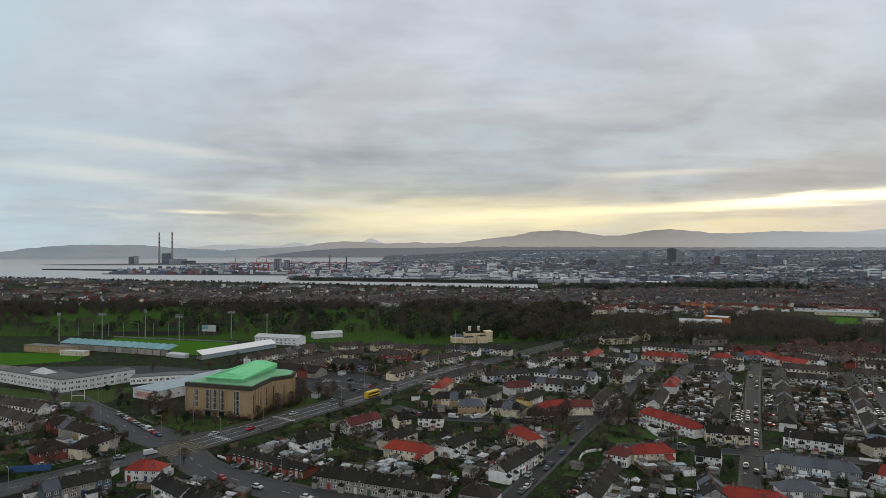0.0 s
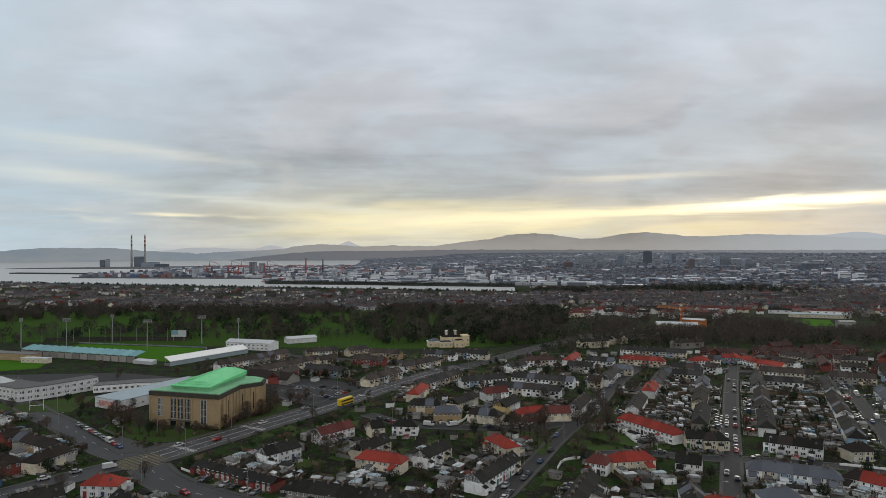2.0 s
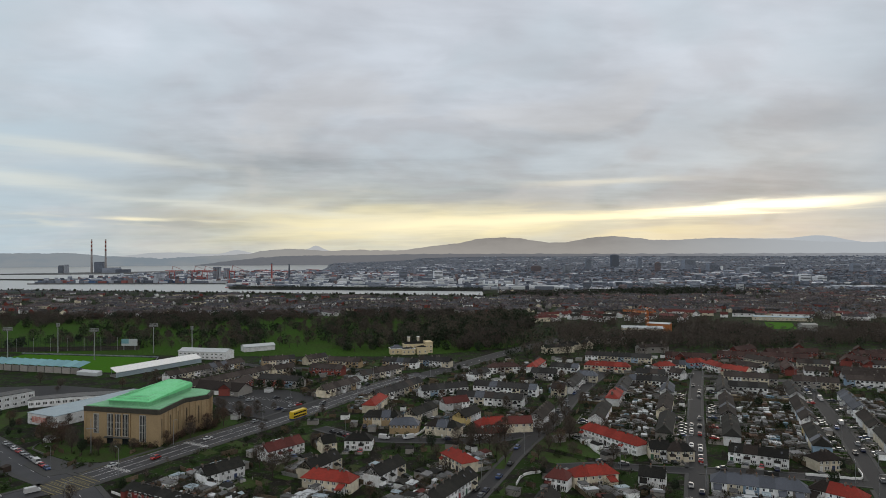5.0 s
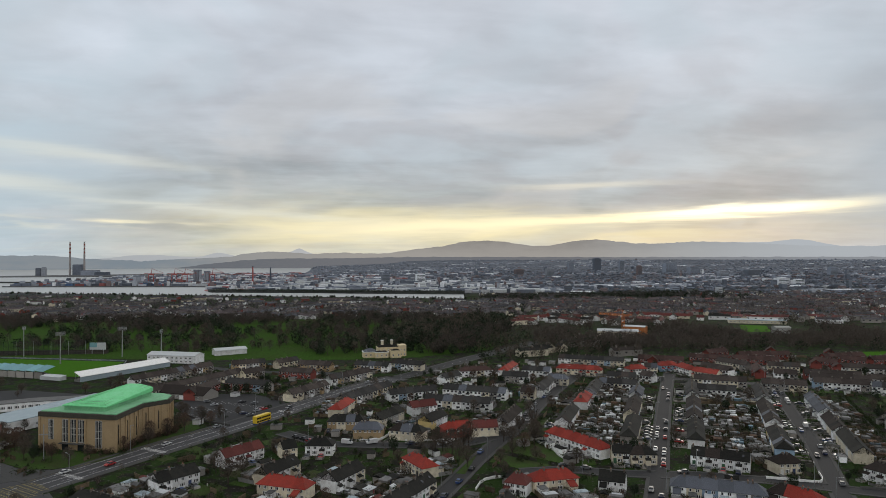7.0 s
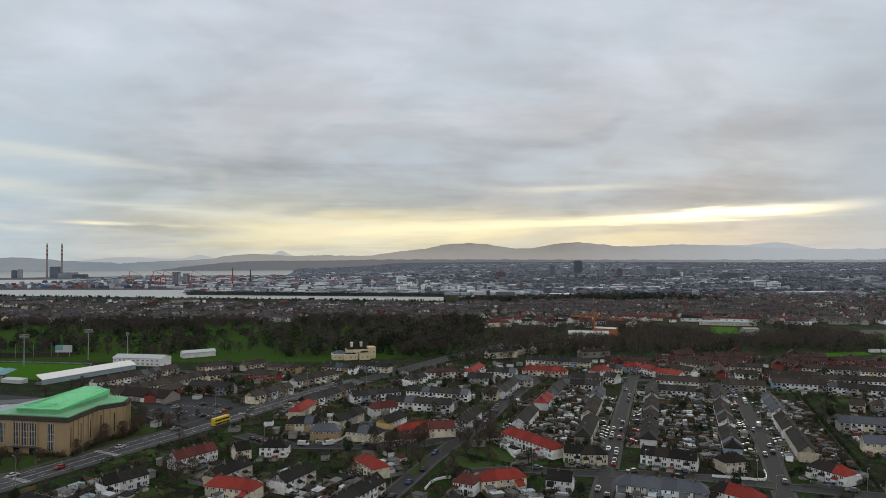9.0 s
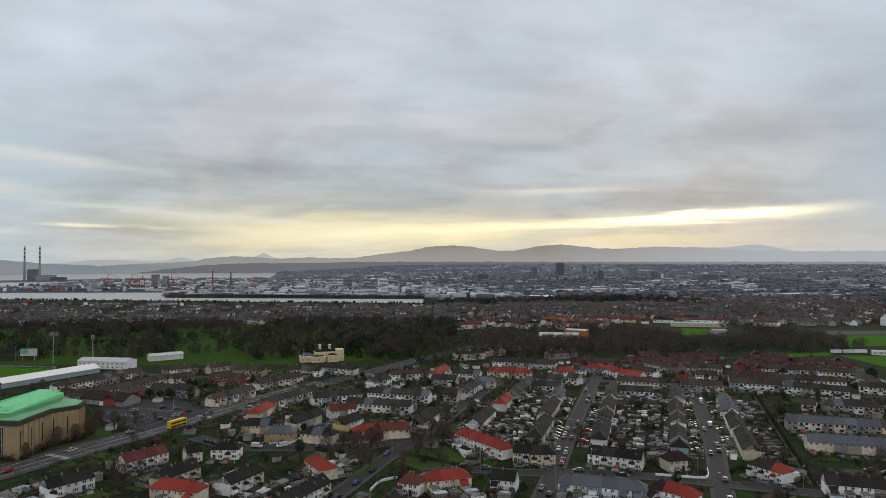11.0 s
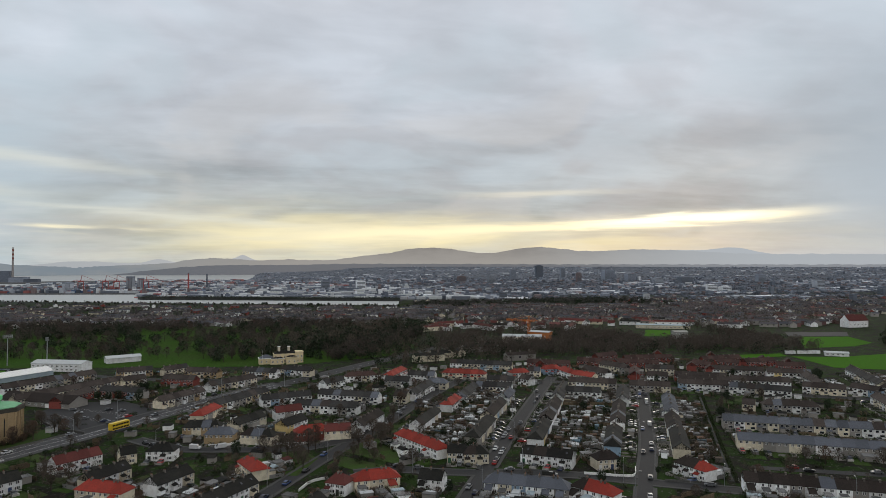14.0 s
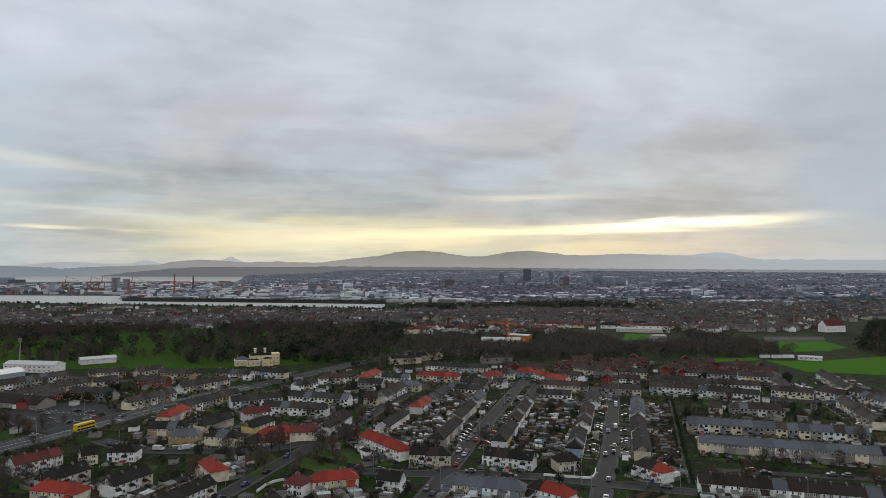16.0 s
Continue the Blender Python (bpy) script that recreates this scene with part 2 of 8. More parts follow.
SHEET = surface("white_sheet_roof", (0.42, 0.44, 0.45), 0.65, 0.08, 0.3, (0.48, 0.5, 0.5))
PALE = surface("pale_grey_roof", (0.30, 0.36, 0.39), 0.7, 0.1, 0.25, (0.22, 0.27, 0.3))
TYRE = surface("rubber", (0.02, 0.02, 0.02), 0.9, 0.2, 2.0)
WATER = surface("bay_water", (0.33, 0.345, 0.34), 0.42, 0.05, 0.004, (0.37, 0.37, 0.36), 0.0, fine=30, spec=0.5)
MUD = surface("tidal_bank", (0.055, 0.058, 0.055), 0.9, 0.3, 0.02)


def town_ground():
    """Gardens, yards and paving between the houses; beyond them parkland and the far town."""
    mat = bpy.data.materials.new("town_ground")
    mat.use_nodes = True
    n = Nodes(mat.node_tree)
    place = n.node("ShaderNodeNewGeometry").outputs["Position"]
    a, b, c = n.noise(place, 0.11, 4, 0.6, 0.4), n.noise(place, 0.55, 4, 0.65), n.noise(place, 3.5, 3, 0.6)
    soil = n.mix(n.span(c, 0.3, 0.7), (0.009, 0.0085, 0.007), (0.022, 0.020, 0.016))
    lawn = n.mix(n.span(c, 0.3, 0.7), (0.010, 0.022, 0.004), (0.022, 0.044, 0.009))
    yard = n.mix(n.span(c, 0.3, 0.7), (0.06, 0.058, 0.055), (0.12, 0.115, 0.105))
    out = n.mix(n.span(a, 0.44, 0.56), soil, lawn)
    out = n.mix(n.m("MULTIPLY", n.span(b, 0.58, 0.66), 0.7), out, yard)
    # far streets: urban grey shifted towards blue, haze put into the colour
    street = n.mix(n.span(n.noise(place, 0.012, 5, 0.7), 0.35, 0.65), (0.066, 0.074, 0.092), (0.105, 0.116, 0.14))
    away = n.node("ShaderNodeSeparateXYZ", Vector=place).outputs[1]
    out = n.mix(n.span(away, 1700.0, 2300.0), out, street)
    # further off a still paler blue-grey stands in for haze
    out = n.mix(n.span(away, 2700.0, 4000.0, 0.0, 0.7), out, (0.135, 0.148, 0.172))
    p = n.node("ShaderNodeBsdfPrincipled", Roughness=0.95)
    n.put(p, "Base Color", out)
    n.put(p, "Specular IOR Level", 0.05)
    n.node("ShaderNodeOutputMaterial", Surface=p.outputs[0])
    return mat


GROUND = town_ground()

# ---- mesh helpers ----
def solid(name, verts, faces, slots=1, ids=None):
    """A mesh from code-made corners, with empty material slots that each object fills."""
    me = bpy.data.meshes.new(name)
    me.from_pydata([tuple(v) for v in verts], [], [tuple(f) for f in faces])
    for _ in range(slots):
        me.materials.append(None)
    if ids is not None:
        me.polygons.foreach_set("material_index", ids)
    me.update()
    return me


def show(name, me, mats, parent=None, m=None, label=""):
    """One mesh object, under a thing or a part if parent is given."""
    ob = new(name, me)
    for slot, mat in zip(ob.material_slots, mats if isinstance(mats, (list, tuple)) else [mats]):
        slot.link, slot.material = "OBJECT", mat
    if parent is not None:
        ob.parent = parent
    if m is not None:
        ob.matrix_basis = m
    if label:
        ob["label"] = label
    return ob


def part(name, bm, mat, parent, label="", m=None):
    me = bpy.data.meshes.new(name)
    bm.to_mesh(me)
    bm.free()
    me.materials.append(mat)
    ob = new(name, me)
    ob.parent = parent
    if m is not None:
        ob.matrix_basis = m
    if label:
        ob["label"] = label
    return ob


def thing(name, m, label, category, group=""):
    ob = new(name)
    ob.empty_display_size = 0.5
    ob.matrix_basis = m
    return tagged(ob, label, category, group)


class Soup:
    """Gathers boxes, prisms and strips into one mesh."""

    def __init__(self):
        self.v, self.f, self.ids = [], [], []

    def add(self, verts, faces, mid=0, m=None):
        k = len(self.v)
        self.v += [tuple(m @ Vector(v)) for v in verts] if m is not None else [tuple(v) for v in verts]
        self.f += [tuple(i + k for i in f) for f in faces]
        self.ids += [mid] * len(faces)
        return self

    def box(self, x0, y0, z0, x1, y1, z1, mid=0, m=None):
        v = [(x0, y0, z0), (x1, y0, z0), (x1, y1, z0), (x0, y1, z0), (x0, y0, z1), (x1, y0, z1), (x1, y1, z1), (x0, y1, z1)]
        return self.add(v, [(3, 2, 1, 0), (4, 5, 6, 7), (0, 1, 5, 4), (1, 2, 6, 5), (2, 3, 7, 6), (3, 0, 4, 7)], mid, m)

    def prism(self, outline, z0, z1, mid=0, m=None):
        """outline: corners anticlockwise from above."""
        n = len(outline)
        v = [(x, y, z0) for x, y in outline] + [(x, y, z1) for x, y in outline]
        f = [tuple(range(n - 1, -1, -1)), tuple(range(n, 2 * n))] + [(i, (i + 1) % n, n + (i + 1) % n, n + i) for i in range(n)]
        return self.add(v, f, mid, m)

    def tube(self, p, q, r0, r1, sides=6, mid=0):
        p, q = Vector(p), Vector(q)
        turn = (q - p).to_track_quat("Z", "Y").to_matrix()
        ring = [(math.cos(2 * math.pi * i / sides), math.sin(2 * math.pi * i / sides)) for i in range(sides)]
        v = [p + turn @ Vector((r0 * c, r0 * s, 0)) for c, s in ring] + [q + turn @ Vector((r1 * c, r1 * s, 0)) for c, s in ring]
        f = [(i, (i + 1) % sides, sides + (i + 1) % sides, sides + i) for i in range(sides)]
        f += [tuple(range(sides - 1, -1, -1)), tuple(range(sides, 2 * sides))]
        return self.add(v, f, mid)

    def gable(self, x0, x1, y0, y1, zb, ze, zr, mid=0, m=None):
        """A house body: walls with a pointed end at x0 and x1."""
        ym = (y0 + y1) / 2
        v = [(x, y, z) for x in (x0, x1) for y, z in ((y0, zb), (y1, zb), (y1, ze), (ym, zr), (y0, ze))]
        return self.add(v, [(4, 3, 2, 1, 0), (5, 6, 7, 8, 9), (0, 5, 9, 4), (9, 8, 3, 4), (8, 7, 2, 3), (7, 6, 1, 2), (0, 1, 6, 5)], mid, m)

    def mesh(self, name, slots=1):
        return solid(name, self.v, self.f, slots, self.ids)


def hash01(*a):
    """A steady number from 0 to 1 for a place."""
    s = math.sin(sum(v * k for v, k in zip(a, (12.9898, 78.233, 37.719, 4.581)))) * 43758.5453
    return s - math.floor(s)

# ---- ground, water and distance ----


def smooth(v, lo, hi):
    t = min(1.0, max(0.0, (v - lo) / (hi - lo)))
    return t * t * (3 - 2 * t)


def shore(x):
    """Where the near land ends, going away from the estate."""
    return 1560 - 0.37 * (x - 285) if x < 285 else 99999


def land(x, y):
    r, b = math.hypot(x, y), math.degrees(math.atan2(x, y))
    z = -16.5 * smooth(y, 750, 1480)
    far = smooth(b, -6.0, -3.4) * (0.72 + 0.28 * smooth(b, -4.0, 10.0))
    z += 76.0 * min(1.0, max(0.0, (r - 2500) / 2250)) ** (1.25 + 0.5 * (1 - smooth(b, -6.0, 14.0))) * far
    bay = smooth(y, shore(x), shore(x) + 45) * smooth(x, 320, 270) * (1 - smooth(r, 2900, 3100) * far)
    return z * (1 - bay) - 26.0 * bay


def make_ground():
    rings = [0, 30] + list(range(60, 600, 60)) + list(range(600, 2600, 22)) + list(range(2600, 4901, 60))
    turns = [-54 + 0.6 * i for i in range(200)] + [66 + 5.0 * i for i in range(48)]
    v, f = [], []
    for r in rings:
        for a in turns:
            x, y = 40 + r * math.sin(radians(a)), r * math.cos(radians(a))
            v.append((x, y, land(x, y) if y > 0 else 0.0))
    n = len(turns)
    for i in range(len(rings) - 1):
        for j in range(n):
            k = (j + 1) % n
            f.append((i * n + j, i * n + k, (i + 1) * n + k, (i + 1) * n + j) if i else (i * n + j, (i + 1) * n + k, (i + 1) * n + j))
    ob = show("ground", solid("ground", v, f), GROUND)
    for p in ob.data.polygons:
        p.use_smooth = True
    tagged(ob, "winter garden soil, lawns and yards between the houses", "ground", kind="structure")


make_ground()

# the bay: flat to the far bank, then lifting with the haze of distance
v, f = [], []
bay_turns = [-62 + 2 * i for i in range(36)]
bay_rings = [1400, 4200, 4260, 4400, 4600, 4810]
for r in bay_rings:
    for a in bay_turns:
        v.append((40 + r * math.sin(radians(a)), r * math.cos(radians(a)), -18 + 28 * max(0.0, (r - 4240) / 570) * smooth(a, 0.0, -4.0)))
for i in range(len(bay_rings) - 1):
    for j in range(len(bay_turns) - 1):
        n = len(bay_turns)
        f.append((i * n + j, i * n + j + 1, (i + 1) * n + j + 1, (i + 1) * n + j))
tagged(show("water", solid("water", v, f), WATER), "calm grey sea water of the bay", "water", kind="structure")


def slab(name, outline, z0, z1, mat, label, category="ground", kind="structure"):
    s = Soup().prism(outline, z0, z1)
    return tagged(show(name, s.mesh(name), mat), label, category, kind=kind)


PORT = surface("port_yards", (0.085, 0.088, 0.09), 0.9, 0.3, 0.006, (0.13, 0.13, 0.13), fine=12)
slab("port_land", [(-1215, 2440), (-523, 2325), (-440, 2262), (-412, 1985), (-100, 1897), (280, 1775), (560, 1765), (560, 2700), (-100, 3050), (-800, 3300), (-900, 2600)], -24, -14.5, PORT, "flat reclaimed harbour land with quays")
slab("port_back_land", [(-1090, 2650), (-100, 2500), (300, 2500), (260, 3300), (60, 4120), (-300, 4170), (-760, 4120), (-1000, 3500)], -24, -14.6, PORT, "flat harbour land behind the quays")
slab("outer_pier", [(-1720, 2925), (-1020, 2700), (-850, 2690), (-850, 2800), (-1020, 2775), (-1700, 2965)], -24, -13.5, MUD, "low dark harbour pier")
slab("power_station_land", [(-2700, 3700), (-1500, 3640), (-760, 3600), (-760, 4150), (-1700, 4080), (-2700, 3745)], -24, -14.8, PORT, "flat spit of land across the bay")
slab("harbour_bank", [(-430, 2000), (-415, 1972), (-100, 1884), (290, 1760), (290, 1775), (-100, 1900)], -24, -9.5, MUD, "dark planted bank along the estuary")

# far hills, ridge behind ridge


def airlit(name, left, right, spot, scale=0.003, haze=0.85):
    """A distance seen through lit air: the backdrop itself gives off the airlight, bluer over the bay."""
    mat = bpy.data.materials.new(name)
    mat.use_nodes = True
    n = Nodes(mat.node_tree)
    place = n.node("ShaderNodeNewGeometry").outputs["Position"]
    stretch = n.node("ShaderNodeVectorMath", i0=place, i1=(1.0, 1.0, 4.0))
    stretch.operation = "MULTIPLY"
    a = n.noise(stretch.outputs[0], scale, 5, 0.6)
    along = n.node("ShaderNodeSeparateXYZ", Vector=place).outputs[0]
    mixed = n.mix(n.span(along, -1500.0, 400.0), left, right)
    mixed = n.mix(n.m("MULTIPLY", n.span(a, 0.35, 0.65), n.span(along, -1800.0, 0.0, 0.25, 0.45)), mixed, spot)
    # haze put into the glow: paler at the foot and towards the right
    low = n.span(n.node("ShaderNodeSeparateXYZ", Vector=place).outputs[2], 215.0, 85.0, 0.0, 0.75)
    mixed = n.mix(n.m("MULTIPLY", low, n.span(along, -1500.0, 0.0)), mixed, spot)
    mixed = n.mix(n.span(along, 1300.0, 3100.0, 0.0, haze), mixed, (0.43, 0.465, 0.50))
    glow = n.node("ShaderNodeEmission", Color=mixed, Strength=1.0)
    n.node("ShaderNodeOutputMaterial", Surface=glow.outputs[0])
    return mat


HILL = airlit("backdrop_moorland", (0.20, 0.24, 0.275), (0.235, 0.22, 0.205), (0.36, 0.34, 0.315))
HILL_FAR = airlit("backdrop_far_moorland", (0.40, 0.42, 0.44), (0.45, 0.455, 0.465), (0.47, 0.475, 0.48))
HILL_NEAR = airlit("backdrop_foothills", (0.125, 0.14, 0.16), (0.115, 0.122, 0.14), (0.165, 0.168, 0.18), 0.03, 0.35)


def hill_range(name, radius, peaks, foot, mat, label, rough=2.0):
    """peaks: rows of bearing, width and height above the eye in degrees."""
    v, f = [], []
    steps = 900
    for i in range(steps + 1):
        a = -60 + 125 * i / steps
        el = sum(h * math.exp(-((a - b) / w) ** 2) for b, w, h in peaks)
        top = 83 + radius * math.tan(radians(el)) + rough * noise.noise((a * 1.3, radius, 0)) * 2 + rough * noise.noise((a * 5, radius, 0))
        for k, (dr, g) in enumerate(((0, 0.0), (25, 0.55), (70, 1.0), (110, 0.9))):
            r = radius - 40 + dr
            z = foot + (top - foot) * g + (0 if k in (0, 2) else rough * noise.noise((a * 3, k, radius)))
            v.append((40 + r * math.sin(radians(a)), r * math.cos(radians(a)), z))
    for i in range(steps):
        for k in range(3):
            f.append((4 * i + k, 4 * i + 4 + k, 4 * i + 5 + k, 4 * i + 1 + k))
    ob = show(name, solid(name, v, f), mat)
    for p in ob.data.polygons:
        p.use_smooth = True
    tagged(ob, label, "hills", kind="structure")


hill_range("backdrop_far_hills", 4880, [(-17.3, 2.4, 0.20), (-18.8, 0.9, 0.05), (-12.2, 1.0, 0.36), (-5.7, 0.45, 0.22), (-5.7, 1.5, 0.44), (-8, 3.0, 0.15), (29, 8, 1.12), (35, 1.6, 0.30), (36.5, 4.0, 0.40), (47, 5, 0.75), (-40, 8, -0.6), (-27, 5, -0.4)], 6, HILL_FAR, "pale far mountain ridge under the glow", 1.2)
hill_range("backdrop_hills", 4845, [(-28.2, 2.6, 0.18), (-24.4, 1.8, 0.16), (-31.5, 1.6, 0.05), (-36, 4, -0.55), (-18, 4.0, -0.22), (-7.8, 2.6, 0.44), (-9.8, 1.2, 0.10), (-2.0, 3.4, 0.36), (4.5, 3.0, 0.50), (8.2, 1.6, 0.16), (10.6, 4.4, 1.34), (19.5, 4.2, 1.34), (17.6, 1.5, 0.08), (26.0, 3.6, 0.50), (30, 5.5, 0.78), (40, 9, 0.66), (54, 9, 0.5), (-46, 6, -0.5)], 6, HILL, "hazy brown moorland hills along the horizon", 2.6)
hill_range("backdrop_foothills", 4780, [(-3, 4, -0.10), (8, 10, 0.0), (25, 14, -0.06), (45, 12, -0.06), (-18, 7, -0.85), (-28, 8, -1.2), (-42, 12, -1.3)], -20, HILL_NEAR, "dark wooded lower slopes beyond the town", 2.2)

# ---- roads ----
ROADS = []


def resample(points, step):
    pts = [Vector((x, y, 0)) for x, y in points]
    # rounded corners by one corner-cutting pass
    cut = [pts[0]]
    for a, b in zip(pts, pts[1:]):
        cut += [a.lerp(b, 0.25), a.lerp(b, 0.75)]
    cut.append(pts[-1])
    out = [cut[0]]
    for a, b in zip(cut, cut[1:]):
        n = max(1, int((b - a).length / step))
        out += [a.lerp(b, (i + 1) / n) for i in range(n)]
    return out


def normals(line):
    out = []
    for i in range(len(line)):
        d = (line[min(i + 1, len(line) - 1)] - line[max(i - 1, 0)]).normalized()
        out.append(Vector((-d.y, d.x, 0)))
    return out


def on_road(p, skip=None, spare=0.0):
    for name, line, width in ROADS:
        if name != skip and any((p - q).xy.length < width / 2 + spare for q in line):
            return True
    return False


def road(name, points, width, mat, label):
    line = resample(points, 5.0)
    z = 0.03 + 0.005 * len(ROADS)
    s = Soup()
    ns = normals(line)
    v = []
    for p, n in zip(line, ns):
        v += [(*(p + n * width / 2).xy, z), (*(p - n * width / 2).xy, z)]
    s.add(v, [(2 * i, 2 * i + 1, 2 * i + 3, 2 * i + 2) for i in range(len(line) - 1)])
    ROADS.append((name, line, width))
    tagged(show(name, s.mesh(name), mat), label, "road", kind="structure")


road("road_main", [(-104, 256), (-66, 311), (-34, 356), (7, 420), (30, 450), (46, 466)], 16, ASPHALT, "wide dual carriageway of worn dark asphalt")
road("road_main_north", [(44, 464), (61, 482), (90, 520), (121, 560), (155, 597), (190, 640)], 11, WORN, "far end of the main road in worn asphalt")
road("road_southwest", [(-98, 262), (-112, 252), (-142, 217), (-190, 165)], 11, ASPHALT, "side road of dark asphalt at the junction")
road("road_northwest", [(-98, 262), (-126, 284), (-152, 314), (-190, 350), (-250, 420)], 11, ASPHALT, "side road of dark asphalt with queuing cars")
road("road_southeast", [(-98, 262), (-80, 236), (-48, 214), (-18, 203), (30, 184), (70, 165)], 12, ASPHALT, "side road of dark asphalt past brick shops")
road("street_one", [(84, 150), (125, 232), (148.5, 280), (188.5, 361), (228, 438), (239, 458)], 5.6, WORN, "residential street of pale worn asphalt")
road("street_two", [(154, 158), (191, 228), (215, 270), (259, 358), (292, 424)], 5.6, WORN, "residential street of pale worn asphalt")
road("street_diagonal", [(26, 196), (51, 242), (74, 288), (98, 327), (134, 399), (185, 482), (215, 540)], 5.6, WORN, "residential street of pale worn asphalt")
road("street_cross", [(84, 262), (104, 263), (120, 255), (160, 248), (206, 222), (250, 200), (330, 165)], 6, WORN, "residential cross street of worn asphalt")
road("street_park", [(-15, 332), (6, 310), (30, 305), (62, 300), (78, 308), (90, 318)], 6, WORN, "short residential street beside the green")
road("street_far", [(160, 470), (229, 440), (296, 405), (360, 366), (430, 330)], 7, WORN, "far residential cross street")
road("garden_lane", [(225, 224), (246, 264), (266.5, 302), (303, 370)], 1.5, MUD, "narrow dirt lane between back gardens")
road("street_east", [(244, 238), (300, 214), (370, 188)], 5, WORN, "narrow access road between terraces")
road("street_north", [(30, 480), (-10, 492), (-60, 505), (-100, 530)], 6, WORN, "far residential street")


def pavements():
    s = Soup()
    for name, line, width in ROADS:
        if name in ("garden_lane", "street_east"):
            continue
        ns = normals(line)
        wide = 2.0 if width > 8 else 1.4
        for side in (1, -1):
            for i in range(len(line) - 1):
                mid_p = (line[i] + line[i + 1]) / 2 + ns[i] * side * (width / 2 + 1.0)
                if on_road(mid_p, name, 0.8):
                    continue
                a, b, c, d = (line[i] + ns[i] * side * (width / 2), line[i + 1] + ns[i + 1] * side * (width / 2),
                              line[i + 1] + ns[i + 1] * side * (width / 2 + wide), line[i] + ns[i] * side * (width / 2 + wide))
                o = [a.xy, b.xy, c.xy, d.xy]
                s.prism(o if side < 0 else o[::-1], 0.0, 0.16)
    tagged(show("pavement", s.mesh("pavement"), PAVE), "concrete pavements with raised kerbs along the streets", "pavement", kind="structure")


pavements()


def markings():
    s, yel = Soup(), Soup()

    def dash(a, b, n, off, wide, z, soup):
        a, b = a + n * off, b + n * off
        side = n * wide / 2
        soup.add([(*(a - side).xy, z), (*(b - side).xy, z), (*(b + side).xy, z), (*(a + side).xy, z)], [(0, 1, 2, 3)])

    for k, (name, line, width) in enumerate(ROADS):
        z, ns = 0.03 + 0.005 * k + 0.012, normals(line)
        for i in range(len(line) - 1):
            a, b, n = line[i], line[i + 1], ns[i]
            if on_road((a + b) / 2, name, 0.0):
                continue
            if name == "road_main":
                for off, wide, every in ((0.25, 0.16, 1), (-0.25, 0.16, 1), (3.3, 0.14, 2), (-3.3, 0.14, 2), (5.6, 0.22, 1), (-5.6, 0.22, 1)):
                    if i % every == 0:
                        dash(a, b if every == 1 else a.lerp(b, 0.6), n, off, wide, z, s)
                for off in (7.7, -7.7):
                    dash(a, b, n, off, 0.14, z, yel)
            elif width >= 11 and i % 2 == 0:
                dash(a, a.lerp(b, 0.6), n, 0, 0.15, z, s)
    # yellow box junction
    for i in range(9):
        u = -8 + 2 * i
        for d in ((1, 1), (1, -1)):
            h = math.sqrt(max(0.0, 11.5**2 - u * u)) * 0.8
            c, dv, nv = Vector((-99, 262, 0)), Vector((0.78, 0.62 * d[1], 0)), Vector((-0.62 * d[1], 0.78, 0))
            dash(c + nv * u - dv * h, c + nv * u + dv * h, nv, 0, 0.22, 0.11, yel)
    # stop lines and crossing stripes on the wide road
    for t0 in (22, 58, 132):
        line = ROADS[0][1]
        i = int(t0 / 5) + 1
        n = normals(line)[i]
        d = Vector((n.y, -n.x, 0))
        for j in range(-7, 8):
            dash(line[i] + n * j - d * 1.2, line[i] + n * j + d * 1.2, n, 0, 0.38, 0.05, s)
    # bays of the church car park
    along, across = Vector((0.86, -0.51, 0)), Vector((0.51, 0.86, 0))
    for row in (-22, -8, 8):
        for k in range(-8, 9):
            c = Vector((-54, 391, 0)) + along * 2.6 * k + across * row
            if abs(k) < 9 - abs(row) / 6:
                dash(c - across * 2.3, c + across * 2.3, along, 0, 0.14, 0.075, s)
    tagged(show("road_markings", s.mesh("road_markings"), LINE), "worn white lane lines and crossing stripes", "road marking", kind="stuff")
    tagged(show("yellow_markings", yel.mesh("yellow_markings"), YELLOW), "yellow box junction and kerb lines", "road marking", kind="stuff")


markings()

# lawns, greens and pitches
slab("church_lawn", [(-139, 312), (-110, 290), (-98, 288), (-84, 296), (-56, 345), (-62, 362), (-75, 350), (-78, 318), (-112, 306), (-130, 330)], -0.2, 0.10, GRASS, "church lawn of damp winter grass", "lawn")
slab("church_forecourt", [(-128, 288), (-112, 272), (-101, 277), (-88, 293), (-98, 287), (-110, 289), (-124, 300)], -0.2, 0.15, PAVE, "paved church forecourt at the corner", "paving")
slab("car_park", [(-84, 402), (-64, 362), (-42, 348), (-18, 385), (-22, 400), (-44, 425), (-78, 428)], -0.2, 0.06, WORN, "asphalt church car park", "car park")
slab("green", [(47, 268), (62, 262), (70, 284), (64, 297), (45, 299), (36, 292)], -0.2, 0.10, GRASS, "small public green of winter grass", "lawn")
slab("green_west", [(80, 293), (104, 268), (112, 276), (108, 292), (98, 312), (90, 308)], -0.2, 0.11, GRASS, "small public green of winter grass", "lawn")
slab("green_south", [(74, 276), (84, 266), (98, 268), (80, 286)], -0.2, 0.09, GRASS, "strip of winter grass beside the street", "lawn")
slab("playing_pitch", [(-300, 547), (-198, 505), (-172, 499), (-166, 564), (-284, 598)], -0.2, 0.12, PITCH, "bright green gaelic football pitch", "pitch")
slab("training_pitch", [(-360, 450), (-300, 454), (-256, 476), (-262, 500), (-296, 514), (-380, 514)], -0.2, 0.12, PITCH, "bright green training pitch", "pitch")
